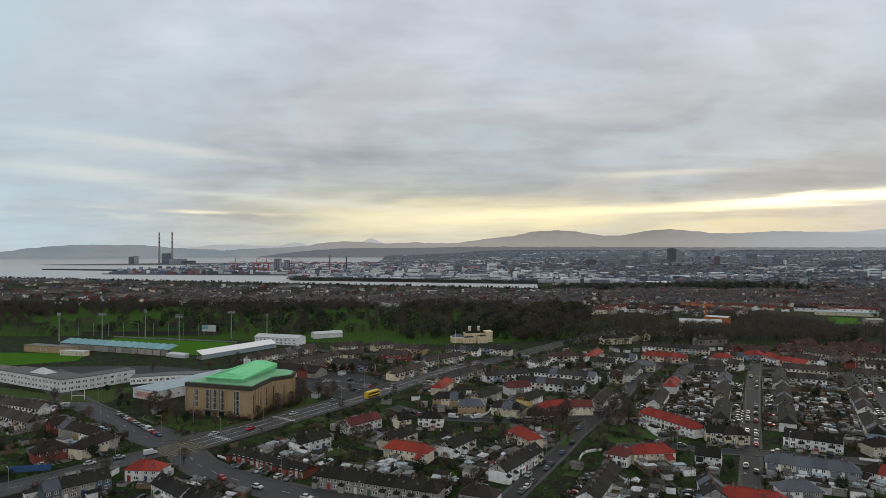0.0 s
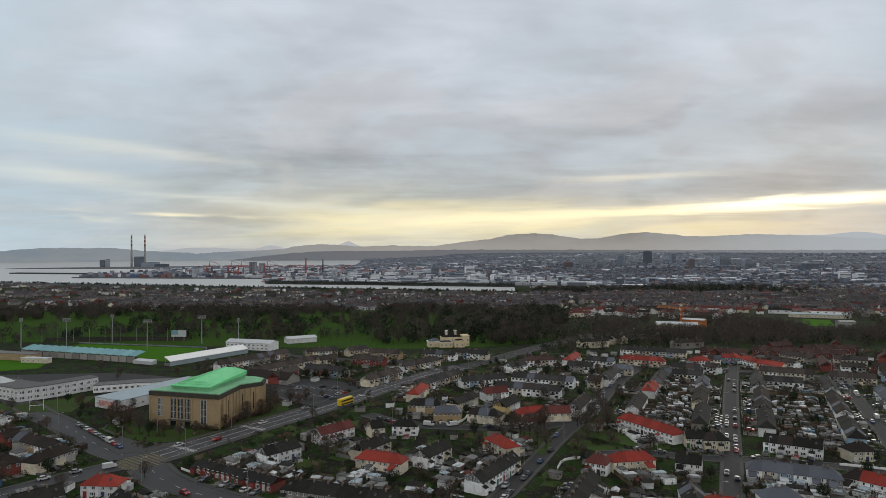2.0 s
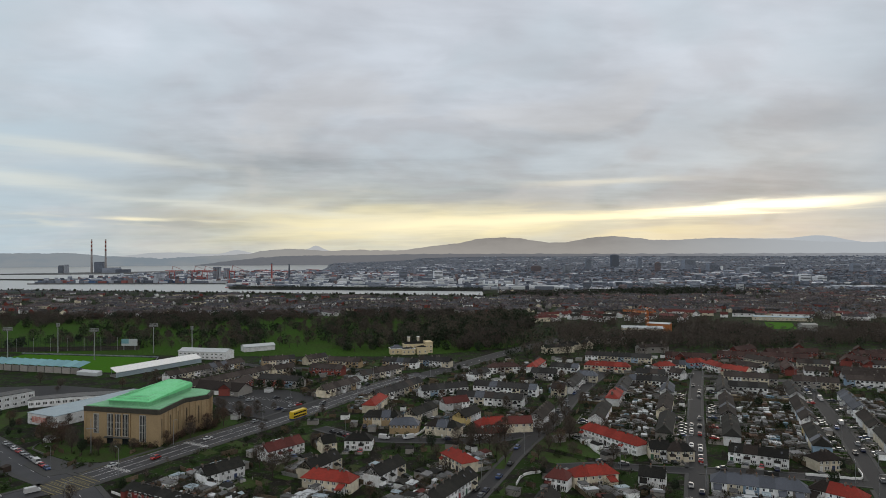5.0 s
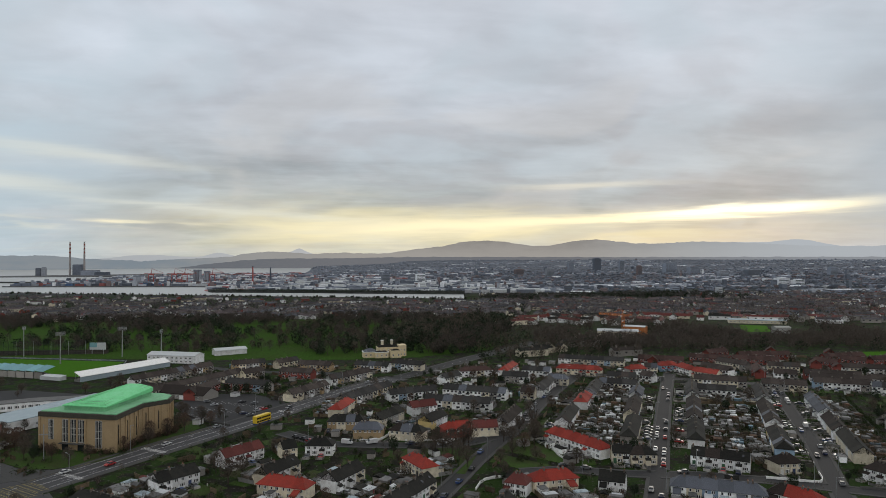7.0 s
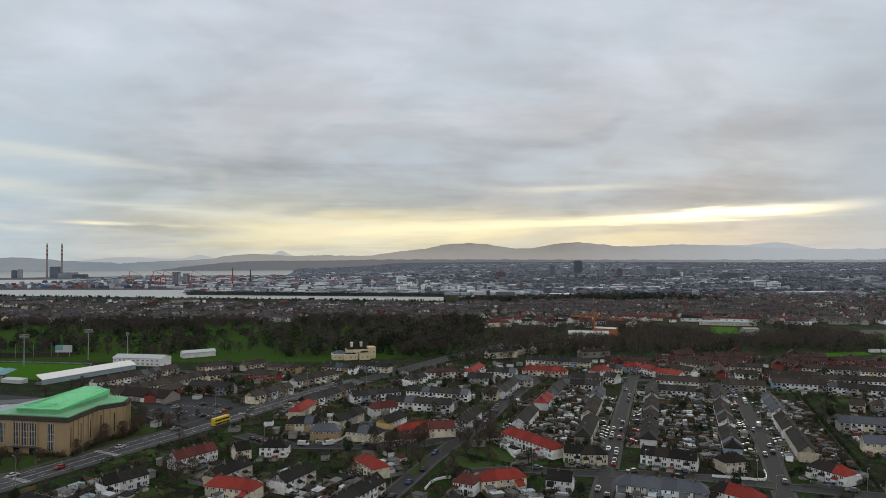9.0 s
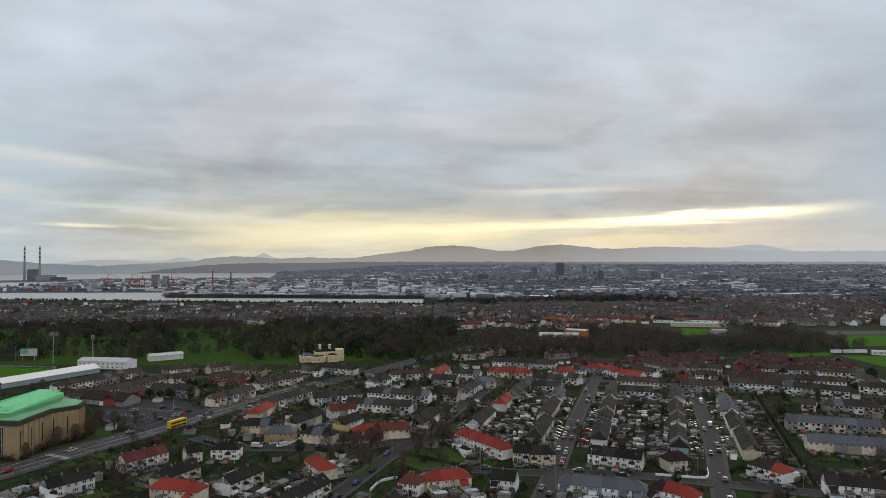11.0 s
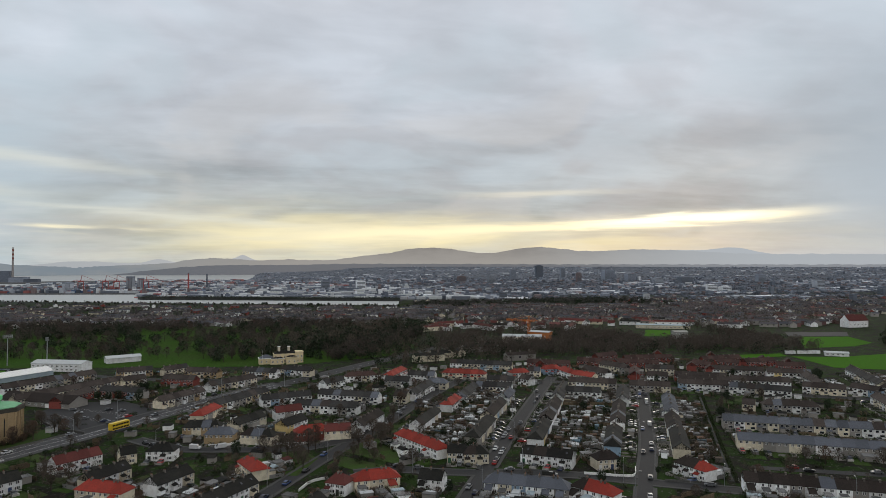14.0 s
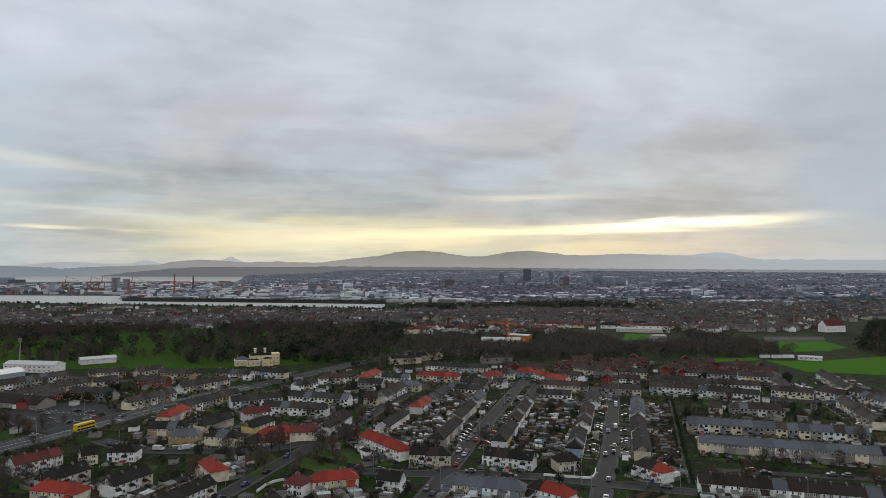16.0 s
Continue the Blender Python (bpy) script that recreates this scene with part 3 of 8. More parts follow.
slab("school_lawn", [(-262, 330), (-228, 345), (-168, 346), (-172, 384), (-194, 374), (-206, 362), (-250, 384), (-300, 395)], -0.2, 0.10, GRASS, "school lawn of winter grass", "lawn")
slab("school_yard", [(-300, 400), (-205, 385), (-185, 405), (-130, 405), (-118, 425), (-190, 455), (-300, 450)], -0.2, 0.08, WORN, "asphalt school yard", "yard")
slab("golf_course", [(-640, 600), (-330, 612), (-150, 575), (-60, 560), (10, 552), (70, 560), (130, 590), (170, 650), (150, 760), (120, 900), (-600, 930)], -4, 0.10, FAIRWAY, "rolling green golf course fairways", "golf course")
slab("sports_field", [(540, 566), (600, 570), (640, 590), (662, 646), (606, 654), (584, 628)], -0.4, 0.10, PITCH, "bright green open sports field", "field")
slab("lower_field", [(475, 456), (486, 518), (524, 506), (620, 522), (690, 505), (590, 420), (525, 428)], -0.4, 0.11, PITCH, "bright green field behind a row of white containers", "field")
slab("field_edge", [(422, 514), (432, 536), (490, 537), (484, 520)], -0.4, 0.09, PITCH, "narrow strip of green beside the brick rows", "lawn")
slab("chapel_car_park", [(598, 662), (668, 652), (700, 690), (625, 702)], -0.4, 0.10, WORN, "asphalt car park by the chapel", "car park")
slab("far_field", [(541, 1600), (590, 1590), (555, 1480), (512, 1490)], -16, -12.0, GRASS, "green field beyond the houses", "field")
slab("pavilion_lawn", [(437, 695), (465, 684), (500, 748), (474, 761)], -0.4, 0.10, PITCH, "green lawn beside a low pavilion", "lawn")

# ---- houses ----
DEPTH, EAVE, RIDGE = 7.0, 4.4, 6.9
KIND = {}


def house_meshes():
    h = DEPTH / 2
    s = Soup().gable(0, 1, -h, h, 0, EAVE, RIDGE - 0.12)
    KIND["wall"] = s.mesh("wall")
    s = Soup().box(0, -h, 0, 1, h, EAVE)
    KIND["wall_hip"] = s.mesh("wall")
    o, th = 0.4, 0.16
    k = (RIDGE - EAVE) / h

    def slopes(hip0, hip1):
        """A tiled roof over a unit-long house of width w; the hipped ends are set for 5.1 m."""
        s = Soup()
        inset = h * 0.85 / 5.1
        a, b = (inset if hip0 else -0.0), (1 - inset if hip1 else 1.0)
        x0, x1 = (-o / 5.1 if hip0 else 0.0), (1 + o / 5.1 if hip1 else 1.0)
        ze = EAVE - o * k
        v = [(x0, -h - o, ze), (x1, -h - o, ze), (x1, h + o, ze), (x0, h + o, ze), (a, 0, RIDGE), (b, 0, RIDGE)]
        v += [(x, y, z + th) for x, y, z in v]
        f = [(6, 7, 11, 10), (8, 9, 10, 11), (9, 6, 10), (7, 8, 11), (0, 1, 7, 6), (1, 2, 8, 7), (2, 3, 9, 8), (3, 0, 6, 9), (3, 2, 1, 0)]
        s.add(v, f)
        s.box(a, -0.12, RIDGE + th - 0.02, b, 0.12, RIDGE + th + 0.09)
        return s

    for hip in ((0, 0), (1, 0), (0, 1), (1, 1)):
        KIND["roof", hip] = slopes(*hip).mesh("roof")
    s = Soup().prism([(-0.3, -0.5), (0.3, -0.5), (0.3, 0.5), (-0.3, 0.5)], RIDGE - 0.8, RIDGE + 0.75)
    KIND["chimney"] = s.mesh("chimney")
    KIND["pot"] = Soup().tube((0, 0, RIDGE + 0.75), (0, 0, RIDGE + 1.1), 0.13, 0.10, 6).mesh("chimney_pot")

    def window(w, hh, bars):
        """One welded piece: an outer frame, and panes set back between the bars."""
        s = Soup()
        n, fr, back = bars + 1, 0.11, 0.03
        xs = [-w / 2 + w * i / n for i in range(n + 1)]
        v = [(x, -0.07, z) for x in xs for z in (0, hh)]
        f, ids = [], []
        for i in range(n):
            k = len(v)
            x0, x1 = xs[i] + fr * 0.8, xs[i + 1] - fr * 0.8
            ring = ((x0, fr), (x1, fr), (x1, hh - fr), (x0, hh - fr))
            v += [(x, -0.07, z) for x, z in ring] + [(x, -0.07 + back, z) for x, z in ring]
            o = (2 * i, 2 * i + 2, 2 * i + 3, 2 * i + 1)
            for j in range(4):
                l = (j + 1) % 4
                f += [(o[j], o[l], k + l, k + j), (k + j, k + l, k + 4 + l, k + 4 + j)]
                ids += [0, 0]
            f.append((k + 4, k + 5, k + 6, k + 7))
            ids.append(1)
        k = len(v)
        v += [(-w / 2, 0.02, 0), (w / 2, 0.02, 0), (w / 2, 0.02, hh), (-w / 2, 0.02, hh)]
        e = (0, 2 * n, 2 * n + 1, 1)
        for j in range(4):
            l = (j + 1) % 4
            f.append((e[l], e[j], k + j, k + l))
            ids.append(0)
        s.v, s.f, s.ids = v, f, ids
        return s.mesh("window", 2)

    KIND["window", 0], KIND["window", 1], KIND["window", 2] = window(1.2, 1.15, 1), window(1.85, 1.25, 2), window(0.75, 1.1, 0)
    s = Soup().box(-0.5, -0.03, 0, 0.5, 0.04, 2.05).box(-0.62, -0.07, 0, -0.5, 0.04, 2.2).box(0.5, -0.07, 0, 0.62, 0.04, 2.2).box(-0.62, -0.07, 2.05, 0.62, 0.04, 2.2)
    KIND["door"] = s.mesh("door")
    s = Soup().box(-1.5, -3.2, 0, 1.5, 0, 2.6)
    KIND["extension"] = s.mesh("extension")
    s = Soup().box(-1.65, -3.35, 2.6, 1.65, 0, 2.82)
    KIND["extension_roof"] = s.mesh("extension_roof")
    s = Soup().add([(-1.65, -3.35, 2.5), (1.65, -3.35, 2.5), (1.65, 0, 3.7), (-1.65, 0, 3.7), (-1.65, -3.35, 2.66), (1.65, -3.35, 2.66), (1.65, 0, 3.86), (-1.65, 0, 3.86)],
                   [(3, 2, 1, 0), (4, 5, 6, 7), (0, 1, 5, 4), (1, 2, 6, 5), (2, 3, 7, 6), (3, 0, 4, 7)])
    KIND["lean_roof"] = s.mesh("extension_roof")
    s = Soup().box(-1.1, -1.5, 0, 1.1, 0, 2.4)
    KIND["porch"] = s.mesh("porch")
    s = Soup().add([(-1.3, -1.7, 2.35), (1.3, -1.7, 2.35), (1.3, 0, 3.0), (-1.3, 0, 3.0), (-1.3, -1.7, 2.5), (1.3, -1.7, 2.5), (1.3, 0, 3.15), (-1.3, 0, 3.15)],
                   [(3, 2, 1, 0), (4, 5, 6, 7), (0, 1, 5, 4), (1, 2, 6, 5), (2, 3, 7, 6), (3, 0, 4, 7)])
    KIND["porch_roof"] = s.mesh("porch_roof")
    s = Soup().box(-1.4, -2.9, EAVE + 0.1, 1.4, -0.2, RIDGE - 0.35).box(-1.25, -2.98, EAVE + 0.6, 1.25, -2.88, RIDGE - 0.6, 1).box(-1.1, -3.02, EAVE + 0.75, 1.1, -2.96, RIDGE - 0.75, 2)
    KIND["dormer"] = s.mesh("dormer", 3)
    s = Soup().box(-0.4, -0.55, 0, 0.4, 0.55, 0.08)
    KIND["skylight"] = s.mesh("skylight")


house_meshes()
DOORS = [surface("door_paint_%s" % c, col, 0.5, 0.1, 1.0) for c, col in (("red", (0.28, 0.03, 0.03)), ("navy", (0.03, 0.05, 0.12)), ("white", (0.6, 0.6, 0.58)), ("black", (0.02, 0.02, 0.02)), ("green", (0.03, 0.10, 0.05)))]
WORDS = {"white": "white rendered", "cream": "cream rendered", "grey": "grey pebbledashed", "brick": "red brick", "blue": "pale blue rendered", "tan": "tan brick", "yellow": "yellow rendered", "slate": "slate-blue rendered"}
TILES = {"dark": "dark tiled roof", "brown": "brown tiled roof", "slate": "blue-grey slate roof", "red": "bright red tiled roof", "maroon": "dull red tiled roof"}
FENCES, SHEDS, DRIVES, HEDGES, TERRACES = [], [], [], [], []
flip = Matrix.Rotation(math.pi, 4, "Z")


def house(m, w, roof, wall, hip, full, key, scale_z=1.0):
    """m: at the near corner of the plot on the ridge line, x along the row, the front towards -y."""
    rnd = lambda i: hash01(key, i)  # noqa: E731
    top = thing("house", m, "two-storey %s terraced house with a %s" % (WORDS[wall], TILES[roof]), "house", "terraced houses")
    wide = Matrix.Diagonal((w, 1, scale_z, 1))
    both = hip[0] or hip[1]
    show("wall", KIND["wall_hip" if both else "wall"], WALL[wall], top, wide)
    show("roof", KIND["roof", hip], ROOF[roof], top, wide)
    if full < 2 or rnd(9) < 0.6:
        stack = show("chimney", KIND["chimney"], STACK, top, Matrix.Translation((w * (0.82 if hip[0] else 0.12), 0, (scale_z - 1) * RIDGE)))
        if full == 0:
            for y in (-0.3, 0.3):
                show("chimney_pot", KIND["pot"], POT, stack, Matrix.Translation((0, y, 0)))
    h, z1, z2 = DEPTH / 2, 0.8 * scale_z, 2.85 * scale_z
    front = [(w * 0.27, z2, 0), (w * 0.73, z2, 0), (w * 0.70, z1, 1)]
    back = [(w * 0.3, z2, 0), (w * 0.74, z2, 2), (w * 0.28, z1, 1)]
    if full == 1:
        front, back = front[:3], back[:2]
    if full == 2:
        front, back = front[:2], []
    for x, z, k in front:
        show("window", KIND["window", k], [TRIM, GLASS], top, Matrix.Translation((x, -h, z)))
    for x, z, k in back:
        show("window", KIND["window", k], [TRIM, GLASS], top, Matrix.Translation((x, h, z)) @ flip)
    if full < 2:
        show("door", KIND["door"], DOORS[int(rnd(1) * 5)], top, Matrix.Translation((w * 0.25, -h, 0.05)))
    if full < 2 and rnd(2) < 0.8 and scale_z > 0.9:
        ext = show("extension", KIND["extension"], WALL["white" if rnd(3) < 0.5 else wall], top, Matrix.Translation((w * 0.6, h, 0)) @ flip @ Matrix.Diagonal((min(1, w / 6), 0.7 + 0.7 * rnd(4), 1, 1)))
        lean = rnd(5) < 0.4
        show("extension_roof", KIND["lean_roof" if lean else "extension_roof"], ROOF[roof] if lean else FELT if rnd(6) < 0.68 else PALE if rnd(6) < 0.86 else SHEET, ext)
    if full < 2 and rnd(7) < 0.6:
        porch = show("porch", KIND["porch"], WALL[wall], top, Matrix.Translation((w * 0.27, -h, 0)) @ Matrix.Diagonal((0.9, 0.8, 1, 1)))
        show("porch_roof", KIND["porch_roof"], ROOF[roof], porch)
    if full == 0 and rnd(8) < 0.18:
        t = math.atan2(RIDGE - EAVE, h)
        show("skylight", KIND["skylight"], GLASS, top, Matrix.Translation((w * 0.55, -h * 0.5, (EAVE + RIDGE) / 2 + 0.2)) @ Matrix.Rotation(t, 4, "X"))
    if roof == "maroon" and full == 0 and m.translation.x < 0:
        show("dormer", KIND["dormer"], [FELT, TRIM, GLASS], top, Matrix.Translation((w * 0.5, 0, 0)))
    return top


# roof colours of the far rows, mostly paler: haze put into the tiles
HAZED = {k: surface("hazed_%s" % k, c, 0.85, 0.3, 0.5, each=0.3) for k, c in (("dark", (0.038, 0.037, 0.036)), ("brown", (0.050, 0.041, 0.037)), ("slate", (0.09, 0.097, 0.113)), ("red", (0.235, 0.045, 0.034)), ("maroon", (0.056, 0.034, 0.030)))}
FAR_MATS = [*WALL.values(), *HAZED.values(), TRIM, GLASS, STACK]
FAR_ID = {**{("w", k): i for i, k in enumerate(WALL)}, **{("r", k): len(WALL) + i for i, k in enumerate(ROOF)}}
far_row = Soup()


def far_house(m, w, roof, wall, hip, key, low):
    """The same house in the joined rows far behind the near ones."""
    wide = m @ Matrix.Diagonal((w, 1, low, 1))
    for me, mid in ((KIND["wall_hip" if any(hip) else "wall"], FAR_ID["w", wall]), (KIND["roof", hip], FAR_ID["r", roof])):
        far_row.add([v.co for v in me.vertices], [tuple(p.vertices) for p in me.polygons], mid, wide)
    h = DEPTH / 2
    for x, z, b in ((0.27, 2.85, 1.2), (0.73, 2.85, 1.2), (0.68, 0.8, 1.9)):
        for y, s in ((-h - 0.04, 1), (h + 0.04, -1)):
            far_row.box(w * x - b / 2 - 0.1, min(y, y - 0.03 * s), z * low - 0.1, w * x + b / 2 + 0.1, max(y, y - 0.03 * s), (z + 1.1) * low, len(FAR_MATS) - 3, m)
            far_row.box(w * x - b / 2, min(y - 0.05 * s, y), z * low, w * x + b / 2, max(y - 0.05 * s, y), (z + 1.0) * low, len(FAR_MATS) - 2, m)
    roof_id = FAR_ID["r", roof]
    if hash01(key, 5) < 0.75:
        d = 2.2 + 2.4 * hash01(key, 6)
        x0 = w * (0.1 + 0.3 * hash01(key, 7))
        far_row.box(x0, h, 0, x0 + w * 0.5, h + d, 2.5, FAR_ID["w", ("grey", "white", "cream", wall)[int(4 * hash01(key, 8))]], m)
        far_row.box(x0 - 0.15, h, 2.5, x0 + w * 0.5 + 0.15, h + d + 0.2, 2.66, FAR_ID["r", ("dark", "slate", "brown")[int(3 * hash01(key, 12))]], m)
    if hash01(key, 13) < 0.5:
        x0 = w * 0.08
        far_row.box(x0, -h - 1.3, 0, x0 + w * 0.42, -h, 2.3, FAR_ID["w", wall], m)
        far_row.add([(x0 - 0.15, -h - 1.5, 2.3), (x0 + w * 0.42 + 0.15, -h - 1.5, 2.3), (x0 + w * 0.42 + 0.15, -h, 2.95), (x0 - 0.15, -h, 2.95)], [(0, 1, 2, 3)], roof_id, m)
    if hash01(key, 4) < 0.75:
        far_row.box(w * 0.12 - 0.35, -0.6, RIDGE * low - 0.8, w * 0.12 + 0.35, 0.6, RIDGE * low + 0.85, len(FAR_MATS) - 1, m)


def terrace(p, q, roof, wall, front=1, hips=1, mixed=0.35, gardens=(6.5, 15), unit=5.1, low=1.0, drive=0.5):
    """A row of joined houses with its ridge from p to q. front: 1 if the front lies to the right of p-q, -1 if to the left."""
    if front < 0:
        p, q = q, p
    p, q = Vector((*p, 0)), Vector((*q, 0))
    d = q - p
    n = max(1, round(d.length / unit))
    w, a = d.length / n, math.atan2(d.y, d.x)
    TERRACES.append(((p + q) / 2, d.length / 2, a))
    away = ((p + q) / 2 - Vector((45, 0, 0))).length
    full = 0 if away < 285 else 1 if away < 312 else 2
    for i in range(n):
        m = Matrix.Translation(p + d * (i / n)) @ Matrix.Rotation(a, 4, "Z")
        key = round(p.x * 1.7 + p.y * 0.3 + i * 5.31, 2)
        r = hash01(key, 0.7)
        tone = wall if r > mixed else ("white", "cream", "grey")[int(hash01(key, 0.3) * 3)] if wall == "grey" else "grey" if wall == "slate" else ("white", "cream", "grey", "white", "cream", "grey", "cream", "yellow" if r < mixed * 0.3 else "white", "blue", "grey")[int(hash01(key, 0.3) * 10)]
        pair = roof.split("/")
        tiles = pair[i * len(pair) // n] if len(pair) > 1 else roof if roof in ("red", "maroon") or hash01(key, 0.9) > mixed * 0.35 else ("dark", "brown", "slate")[int(hash01(key, 0.5) * 3)]
        ends = (int(bool(hips) and i == 0), int(bool(hips) and i == n - 1))
        if full == 2 and wall == "white" and p.x < 20:
            tone = ("cream", "grey", "tan", "white", "white")[int(hash01(key, 0.61) * 5)]
        if full == 2 and away > 372:
            far_house(m, w, tiles, tone, ends, key, low)
        else:
            house(m, w, tiles, tone, ends, full, key, low)
        gf, gb = gardens
        if gb:
            FENCES.append((m, 0.0, DEPTH / 2, DEPTH / 2 + gb, 1))
            if i == n - 1:
                FENCES.append((m, w, DEPTH / 2, DEPTH / 2 + gb, 1))
            SHEDS.append((m, w, DEPTH / 2 + gb, key, full))
        if gf:
            FENCES.append((m, 0.0, -DEPTH / 2 - gf, -DEPTH / 2, 0))
            DRIVES.append((m, w, gf, key, drive, full))
            HEDGES.append((m, w, -DEPTH / 2 - gf, key))


terrace((-12.2, 251.7), (5.0, 243.7), "red", "cream", front=-1, mixed=0.0)
terrace((-13.7, 258.2), (-3.5, 272.8), "dark", "cream", hips=0, gardens=(5, 8))
terrace((-33.3, 282.5), (-20.2, 295.6), "maroon", "white", hips=0, gardens=(5, 8), mixed=0.0)
terrace((-50.5, 255.6), (-39.1, 267.0), "dark", "white", hips=0, gardens=(5, 8))
terrace((-11.2, 292.3), (-5.4, 294.9), "dark", "cream", hips=0, gardens=(5, 8))
terrace((-0.6, 296.9), (10.8, 295.3), "dark", "white", gardens=(5, 8))
terrace((11.0, 248.8), (21.1, 263.1), "dark", "cream", hips=0, gardens=(5, 8))
terrace((41.6, 273.4), (48.4, 258.9), "red", "cream", mixed=0.0)
terrace((28.7, 221.0), (46.2, 246.0), "dark", "white", hips=0)
terrace((18.9, 320.5), (32.2, 318.6), "slate", "tan", gardens=(5, 8), mixed=0.0)
terrace((36.2, 317.2), (50.9, 310.4), "dark", "cream")
terrace((28.8, 335.0), (41.1, 352.6), "dark", "cream", hips=0, gardens=(5, 8))
terrace((52.2, 328.0), (62.1, 342.1), "dark", "white", hips=0, gardens=(5, 8))
terrace((47.2, 360.2), (61.1, 365.3), "maroon", "white", hips=0, gardens=(5, 8))
terrace((59.3, 315.0), (74.8, 317.8), "red", "brick", gardens=(5, 8))
terrace((72.9, 316.1), (85.4, 316.6), "maroon", "cream", hips=0, gardens=(5, 8))
terrace((88.4, 321.2), (101.3, 346.4), "brown", "white", hips=0)
terrace((71.6, 406.9), (106.2, 389.3), "dark", "white", hips=0, gardens=(5, 8))
terrace((57.8, 379.5), (92.0, 363.6), "dark", "white", hips=0, gardens=(5, 8))
terrace((115.7, 392.9), (123.1, 389.1), "brown", "cream", hips=0)
terrace((124.8, 392.6), (142.3, 427.0), "dark", "white", hips=0, gardens=(4, 9))
terrace((141.5, 433.5), (154.7, 426.7), "slate", "cream", gardens=(4, 9))
terrace((160.2, 470.4), (188.3, 456.1), "red", "cream", gardens=(4, 9))
terrace((140.5, 359.9), (150.2, 378.9), "red", "white")
terrace((116.9, 317.1), (131.7, 346.3), "dark", "white", front=-1, hips=0)
terrace((151.6, 378.7), (169.1, 412.9), "dark", "white", front=-1, hips=0)
terrace((171.2, 414.4), (192.1, 403.7), "dark", "white", hips=0, gardens=(4, 9))
terrace((184.3, 435.6), (200.9, 427.2), "dark", "cream", hips=0, gardens=(4, 9))
terrace((207.2, 457.7), (220.8, 460.0), "red", "white", gardens=(4, 9))
terrace((223.2, 465.4), (231.3, 461.3), "brown", "white", hips=0, gardens=(4, 9))
terrace((208.4, 434.7), (213.5, 427.3), "brown", "white", hips=0, gardens=(4, 9))
terrace((235.6, 469.1), (249.5, 471.5), "red", "blue", gardens=(4, 9), mixed=0.0)
terrace((250.0, 465.4), (251.2, 447.1), "red", "white", gardens=(4, 9))
terrace((250.7, 445.0), (260.2, 429.6), "red", "cream", hips=0, gardens=(4, 9))
terrace((138.8, 290.2), (156.0, 324.0), "dark", "cream")
terrace((155.9, 329.1), (173.2, 363.0), "brown", "cream", hips=0)
terrace((176.6, 371.5), (187.0, 391.8), "slate", "white", hips=0)
terrace((165.7, 281.4), (181.5, 312.4), "dark", "white", front=-1)
terrace((182.9, 315.7), (204.7, 358.5), "brown", "white", front=-1, hips=0)
terrace((208.7, 367.4), (225.8, 400.9), "dark", "white", front=-1, hips=0)
terrace((194.7, 263.7), (210.4, 294.3), "dark", "cream")
terrace((215.6, 302.2), (237.7, 345.6), "brown", "white", hips=0)
terrace((243.9, 354.5), (260.2, 386.5), "dark", "white", hips=0)
terrace((221.7, 253.8), (236.8, 283.5), "dark", "cream", front=-1, hips=0)
terrace((237.3, 285.9), (250.7, 312.2), "brown", "white", front=-1, hips=0)
terrace((254.7, 319.0), (274.8, 358.4), "slate", "white", front=-1, hips=0)
terrace((180.0, 249.3), (190.0, 249.6), "brown", "cream", gardens=(5, 8), mixed=0.0)
terrace((154.6, 264.2), (172.5, 252.2), "dark", "white", hips=0, gardens=(5, 8))
terrace((130.3, 232.0), (157.2, 218.3), "slate", "white", front=-1)
terrace((160.7, 221.5), (170.5, 208.5), "red/brown", "white", front=-1, gardens=(5, 8), mixed=0.0)
terrace((212.2, 239.4), (217.2, 225.8), "brown/red", "white", gardens=(5, 8), mixed=0.0)
terrace((271.6, 300.0), (344.4, 262.9), "slate", "grey", hips=0, mixed=0.6)
terrace((256.0, 265.9), (325.4, 230.5), "slate", "grey", hips=0, mixed=0.6)
terrace((223.1, 215.2), (280.6, 185.9), "brown", "white", front=-1, hips=0, mixed=0.12)
terrace((316.9, 329.7), (342.0, 316.9), "brown", "grey")
terrace((305.9, 332.6), (311.4, 328.4), "brown", "cream", hips=0)
terrace((396.1, 333.9), (369.3, 281.2), "brown", "cream", hips=0)
terrace((461.9, 425.4), (430.5, 363.9), "dark", "white", hips=0)
terrace((410.5, 408.8), (390.4, 369.4), "brown", "white", hips=0)
terrace((425.4, 360.3), (433.0, 336.3), "brown", "white")
terrace((422.0, 344.5), (418.9, 323.2), "slate", "white", hips=0)
terrace((360.9, 445.8), (392.5, 429.7), "brown", "white", hips=0, gardens=(4, 9))
terrace((391.6, 426.2), (417.5, 413.0), "brown", "white", hips=0, gardens=(4, 9))
terrace((346.5, 403.1), (379.6, 386.2), "brown", "white", hips=0)
terrace((330.8, 380.4), (357.9, 357.6), "dark", "white", hips=0)
terrace((377.5, 372.3), (396.0, 356.8), "brown", "cream", hips=0)
terrace((318.8, 426.5), (349.2, 411.0), "brown", "brick", hips=0, gardens=(4, 9), mixed=0.0)
terrace((304.9, 398.2), (332.3, 384.2), "brown", "white", hips=0)
terrace((405.8, 363.2), (411.3, 346.3), "brown", "white", hips=0)
terrace((301.2, 523.0), (322.7, 530.6), "maroon", "brick", hips=0, gardens=(4, 9), mixed=0.0)
terrace((320.6, 509.2), (362.7, 505.8), "maroon", "brick", hips=0, gardens=(4, 9), mixed=0.0)
